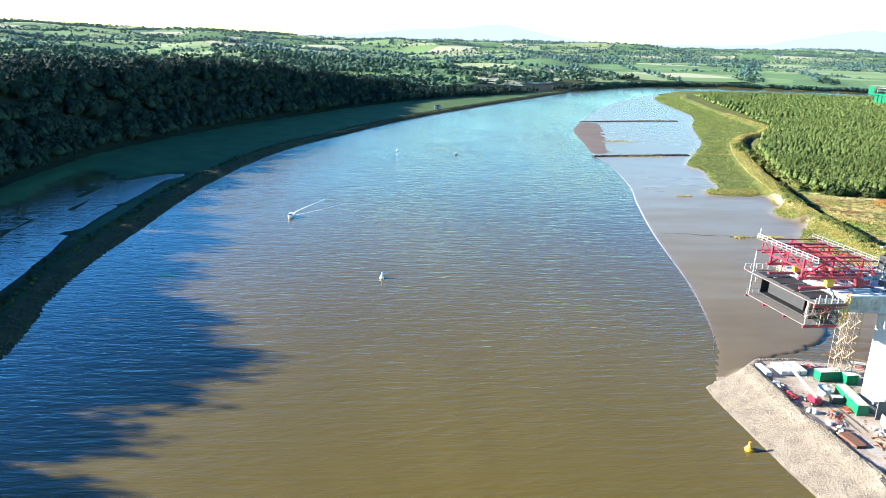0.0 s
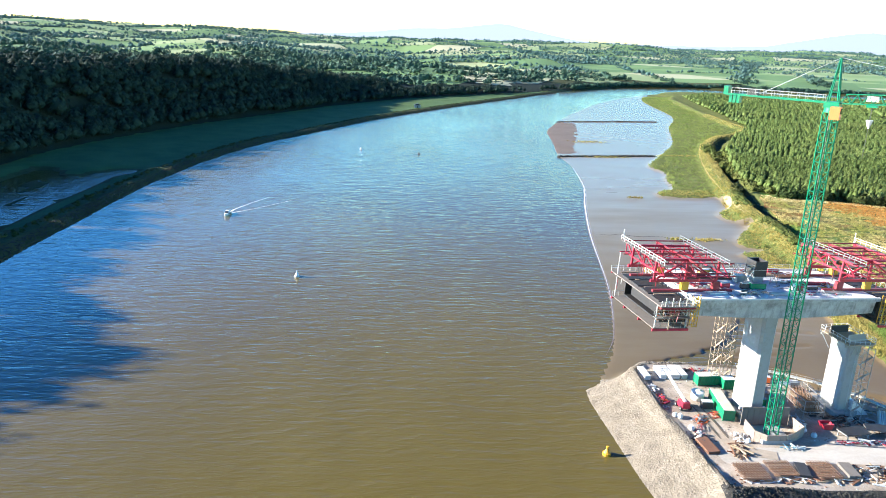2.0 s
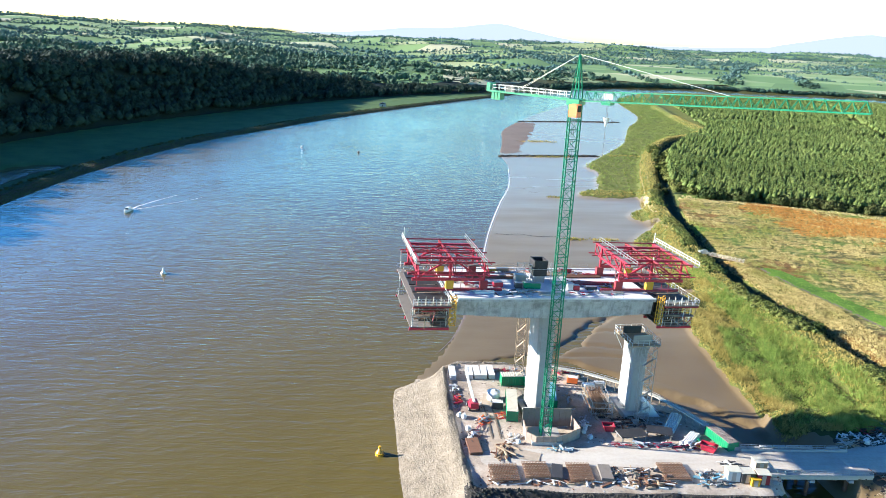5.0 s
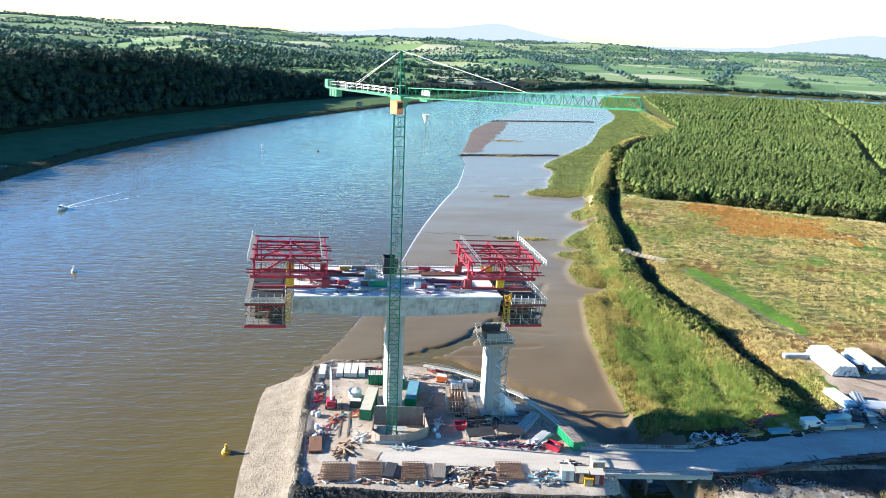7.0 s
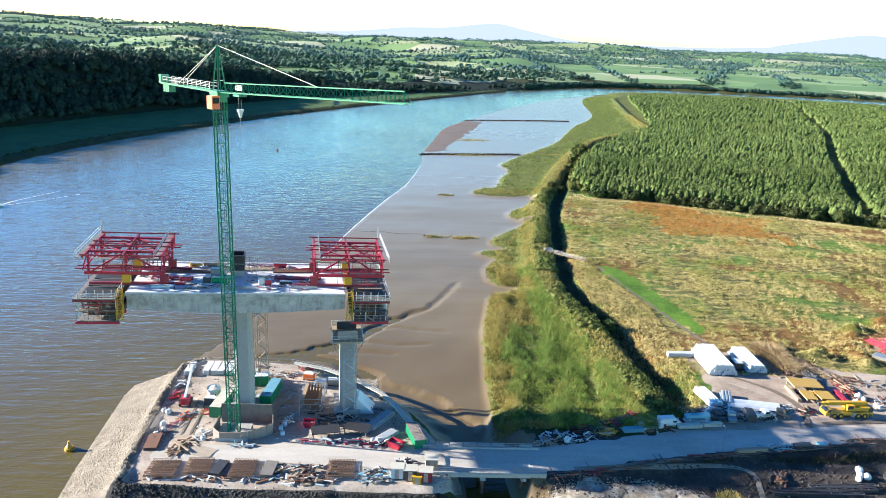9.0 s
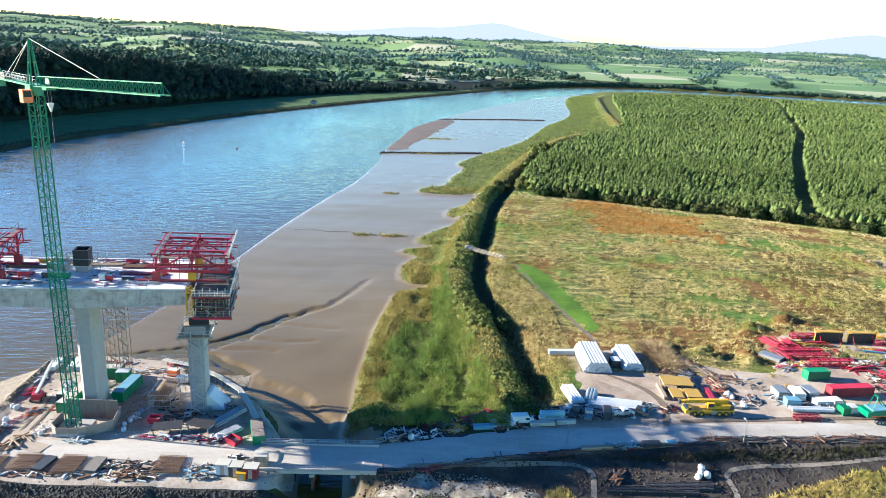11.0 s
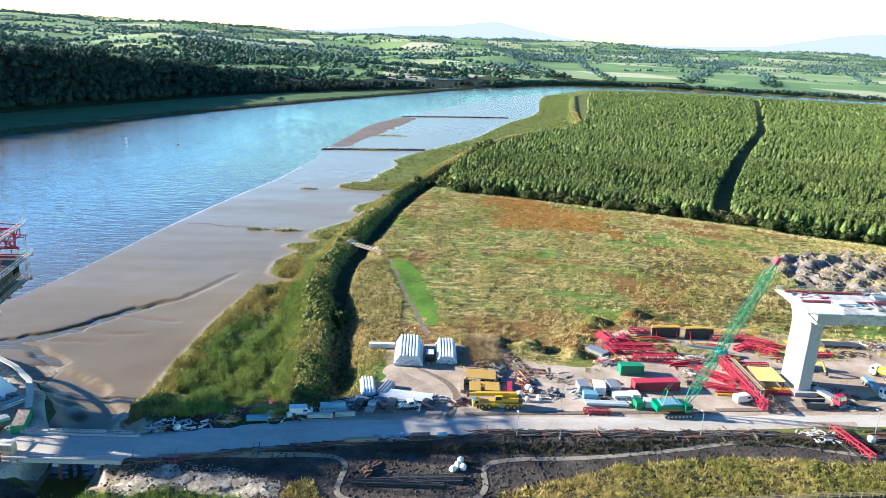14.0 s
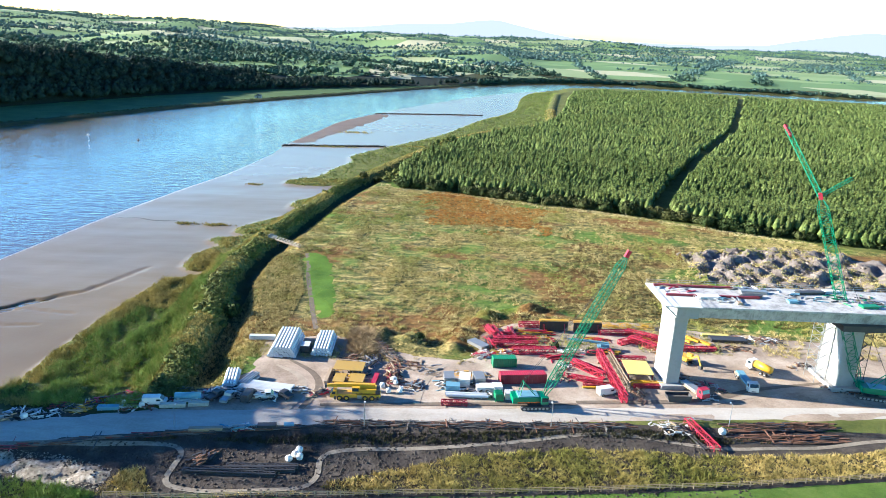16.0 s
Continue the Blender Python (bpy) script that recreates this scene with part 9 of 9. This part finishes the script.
for k, (a, b, w) in enumerate((((148, 551), (228, 560), 2.2), ((200, 806), (322, 829), 2.6))):
    n = 420 if k < 2 else 130
    u = q.uniform(0, 1, n)
    x, y = a[0] + (b[0] - a[0]) * u, a[1] + (b[1] - a[1]) * u + q.normal(0, w * 0.4, n)
    rocks("groyne", x, y, q.uniform(0.5, 1.1, n) * (1.1 if k < 2 else 0.4), DARKSTONE, "low line of dark stones across the mudflat", "groyne", 60 + k, 0.7, 0.6)
q = rnd(71)
x, y = q.uniform(355, 440, 900), q.uniform(236, 300, 900)
ok = inside(x, y, [(366, 246), (392, 236), (436, 232), (470, 280), (436, 296), (398, 296), (366, 280)])
x, y = x[ok], y[ok]
rocks("spoil_heaps", x, y, q.uniform(0.3, 1.1, len(x)), M_SPOIL, "grey heaps of dumped excavation spoil", "spoil heaps", 72, 0.6, 0.3)

# reed islets, rough grass south of the road, single bushes, fence
q = rnd(81)
ix, iy = [], []
for cx, cy, sx, sy, n in ((154.5, 310.5, 2.2, 0.9, 60), (167, 310, 3.4, 1.0, 110), (163, 401, 2.2, 0.9, 50), (196, 640, 8, 3, 160), (188, 552, 9, 1.2, 140), (245, 560, 12, 2, 160)):
    ix.append(q.normal(cx, sx, n))
    iy.append(q.normal(cy, sy, n))
ix, iy = np.concatenate(ix), np.concatenate(iy)
tufts("reed_islets", ix, iy, q.uniform(0.5, 1.3, len(ix)), np.full(len(ix), 0.6), M_REED, "small clumps of reeds out on the mud", "reeds", 7, 82)
x, y = q.uniform(158, 420, 42000), q.uniform(100, 136, 42000)
top_edge = np.interp(x, [160, 167, 175, 186, 197, 203, 205.5, 209, 214, 244, 270, 295, 330, 370, 420], [117.5, 117.5, 114.2, 116.5, 114, 113.8, 120, 121, 112, 118, 127, 131.5, 130, 134, 137])
pit = inside(x, y, [(214, 130), (213, 113.5), (245, 115), (245, 130)])
fence_y = np.interp(x, [158, 205, 215, 258, 292, 330, 364, 420], [100, 112.2, 112.6, 115.4, 118.0, 121.6, 126, 132])
ok = (y < top_edge) & ~pit & (y > fence_y + 0.4)
x, y = x[ok], y[ok]
h = q.uniform(0.5, 1.3, len(x)) * (1 + 0.4 * lumps(x, y, 9, 84))
M_SOUTHGRASS = leafy("verge_grass_blades", (0.22, 0.18, 0.038), (0.74, 0.57, 0.20), (0.25, 0.24, 0.050))
creek_side = x < 203
tufts("verge_grass", x[~creek_side], y[~creek_side], np.clip(h[~creek_side] * 0.75, 0.25, 1.5), np.full((~creek_side).sum(), 0.5), M_SOUTHGRASS, "tall green and straw grass below the haul road", "grass", 11, 85, 0.6)
tufts("creek_reeds", x[creek_side], y[creek_side], np.clip(h[creek_side] * 1.2, 0.5, 2.0), np.full(creek_side.sum(), 0.34), M_GREENREED, "tall green reeds on the creek bank below the sand", "reeds", 13, 88, 0.38)


x, y = q.uniform(205, 420, 16000), q.uniform(118, 142, 16000)
lo = np.interp(x, [205, 214, 244, 270, 295, 330, 370, 420], [128, 130, 130, 131.2, 136, 134.5, 138.6, 141])
hi = np.interp(x, [205, 228, 250, 313, 345, 420], [129, 131.6, 133.6, 139.0, 135, 140])
ok = (y > lo) & (y < hi)
M_SCRUB = leafy("dark_bank_scrub", (0.022, 0.024, 0.012), (0.095, 0.085, 0.045), (0.045, 0.048, 0.020))
tufts("bank_scrub", x[ok], y[ok], q.uniform(0.4, 1.1, ok.sum()), np.full(ok.sum(), 0.5), M_SCRUB, "dark weedy scrub on the road bank", "scrub", 8, 86, 0.3)


def bush(x, y, h, label="rounded green bush in the rough grass"):
    top = thing("bush", pose(x, y, float(ground_z(x, y)) - 0.1), label, "bush", "bushes")
    b = bmesh.new()
    for k in range(5):
        a = k * 1.26
        tube(b, (0, 0, 0), (math.cos(a) * h * 0.25, math.sin(a) * h * 0.25, h * 0.55), 0.09, 0.04, 5)
    part("stems", b, M_TIMBER, top)
    qq = rnd(int(x * 7 + y))
    crown = foliage("crown", np.zeros(1), np.zeros(1), np.zeros(1), np.array([h]), np.array([h * 0.55]), M_HEDGELEAF, 260, "", "", int(x * 3), 0.05, 0, 0.22)
    for key in ("kind", "label", "category"):
        if key in crown:
            del crown[key]
    crown.parent = top


for x, y, h in ((205, 200.5, 5.0), (248, 392, 5.5), (268, 386, 5.0), (303, 377, 6.0), (364, 349, 7.5), (330, 366, 4.5), (398, 330, 6), (410, 326, 5), (300, 181, 2.0), (262, 184, 2.6), (225, 408, 4.5), (232, 415, 4.0)):
    bush(x, y, h)


def fence():
    top = thing("field_fence", pose(0, 0, 0), "weathered timber post and rail fence", "fence")
    pts = [(205, 112.2), (215, 112.6), (258, 115.4), (292, 118.0), (330, 121.6), (364, 126)]
    last = None
    for a, b in zip(pts[:-1], pts[1:]):
        n = round(math.hypot(b[0] - a[0], b[1] - a[1]) / 2.4)
        for i in range(n):
            px, py = a[0] + (b[0] - a[0]) * i / n, a[1] + (b[1] - a[1]) * i / n
            pz = float(ground_z(px, py))
            part("post", boxes((px - 0.07, px + 0.07, py - 0.07, py + 0.07, pz - 0.2, pz + 1.3)), M_TIMBER, top)
            if last:
                for k in (0.5, 0.85, 1.2):
                    part("rail", bm_of(beam, (last[0], last[1], last[2] + k), (px, py, pz + k), 0.05, 0.11), M_TIMBER, top)
            last = (px, py, pz)


fence()
hut_z = float(ground_z(44, 914))
top = thing("pump_house", pose(44, 914, hut_z), "small pale pump house on the river bank", "pump house")
part("body", boxes((-4, 4, -3, 3, 0, 3.2)), M_CONC, top)
part("roof", bm_of(profile, [(-4.4, 3.2), (4.4, 3.2), (0, 5.2)], -3.3, 3.3), M_DARK, top)
part("door", boxes((-0.6, 0.6, -3.05, -3.004, 0, 2.1)), M_DARK, top)
top = thing("sluice", pose(200.2, 277.8, float(ground_z(200.2, 277.8))), "pale concrete sluice box on the dyke", "sluice")
part("headwall", boxes((-1.6, 1.6, -0.3, 0.3, -0.5, 1.6)), M_CONC, top)
part("gate_frame", boxes((-0.8, 0.8, -0.5, -0.32, 0, 2.2)), M_GREY, top)
part("wing_wall", boxes((-1.8, -1.5, -0.3, 2.0, -0.5, 1.2)), M_CONC, top)


def footbridge():
    """Railed plank bridge over the drainage ditch beside the sluice."""
    a, b = Vector((198.5, 279.0)), Vector((213.0, 268.5))
    z = float(ground_z(213.0, 268.5)) + 0.9
    top = thing("footbridge", pose(a.x, a.y, z), "weathered railed footbridge over the ditch", "footbridge")
    d = b - a
    part("deck", bm_of(beam, (0, 0, 0), (d.x, d.y, -0.6), 1.1, 0.15), M_TIMBER, top)
    n = Vector((-d.y, d.x)).normalized() * 0.55
    for sgn in (-1, 1):
        o = n * sgn
        part("guard_rail", bm_of(rail, [(o.x, o.y, 0.05), (d.x + o.x, d.y + o.y, -0.55)], 1.1, 1.6, 0.08), M_CREAM, top)
    for k in (0.3, 0.7):
        px, py = a.x + d.x * k, a.y + d.y * k
        part("trestle", bm_of(beam, (d.x * k, d.y * k, float(ground_z(px, py)) - z - 0.2), (d.x * k, d.y * k, -0.6 * k), 0.18), M_TIMBER, top)


footbridge()


# small stones, clods and litter on the yard, the platform and the earth bank
q = rnd(95)
x, y = q.uniform(88, 400, 40000), q.uniform(112, 200, 40000)
dyd, dpl = sdist(x, y, YARD), sdist(x, y, PLATFORM)
ok = ((dyd > 0.5) | (dpl > 0.5)) & (seg_dist(x, y, ROAD)[0] > 4.5) & (lumps(x, y, 9, 96) + q.normal(0, 0.5, len(x)) > 0.35)
for nm, mat, sel, lab in (("loose_gravel", M_RUBBLE, slice(0, None, 2), "loose grey gravel and clods on the yard"), ("loose_debris", M_RUST, slice(1, None, 4), "brown bits of timber and steel litter"), ("pale_debris", M_WHITE, slice(3, None, 16), "pale bits of plastic and offcuts")):
    xs_, ys_ = x[ok][sel], y[ok][sel]
    rocks(nm, xs_, ys_, q.uniform(0.06, 0.26, len(xs_)), mat, lab, "debris", 97, 0.5, 0.9)
x, y = q.uniform(168, 330, 7000), q.uniform(110, 140, 7000)
ok = (y > 112) & (y < 134 + (x - 206) * 0.05) & (seg_dist(x, y, ROAD)[0] > 5) & (seg_dist(x, y, CREEK)[0] > 7)
rocks("earth_clods", x[ok], y[ok], q.uniform(0.08, 0.34, ok.sum()), M_EARTH, "dark clods of earth on the bare bank", "clods", 98, 0.6, 0.5)
x, y = q.uniform(168, 210, 6000), q.uniform(110, 128, 6000)
ok = sdist(x, y, SANDY) > -0.6
rocks("sand_lumps", x[ok], y[ok], q.uniform(0.06, 0.26, ok.sum()), M_SANDHEAP, "pale lumps of dumped sandy spoil", "spoil", 99, 0.45, 0.5)


# the nearest stones of the platform slope, one by one
def loose_stones():
    q = rnd(91)
    base = [(1, 1, 1), (-1, -1, 1), (-1, 1, -1), (1, -1, -1), (1.2, -0.9, 0.9), (-1.1, 1, 0.8), (0.9, 1.1, -0.9), (-1, -0.9, -1.1)]
    fc = [(0, 5, 1), (0, 1, 4), (0, 4, 3), (0, 3, 6), (0, 6, 5), (5, 6, 2), (5, 2, 1), (1, 2, 7), (1, 7, 4), (4, 7, 3), (3, 7, 6), (6, 7, 2)]
    kinds = []
    for k in range(6):
        v = [[c * 0.62 * q.uniform(0.6, 1.3) * (0.65 if i == 2 else 1) for i, c in enumerate(p)] for p in base]
        kinds.append(mesh_of("stone", v, fc, STONE))
    n = 0
    while n < 290:
        x, y = q.uniform(80, 91), q.uniform(118, 150)
        if -9 < sdist(np.array([x]), np.array([y]), PLATFORM)[0] < -0.3:
            r = q.uniform(0.12, 0.24)
            o = new("stone", kinds[n % 6])
            o.parent = riprap_slope
            o.matrix_basis = Matrix.LocRotScale((x, y, float(ground_z(x, y)) + 0.12), Euler((0, 0, q.uniform(0, 6.28))), (r, r, r))
            n += 1


loose_stones()
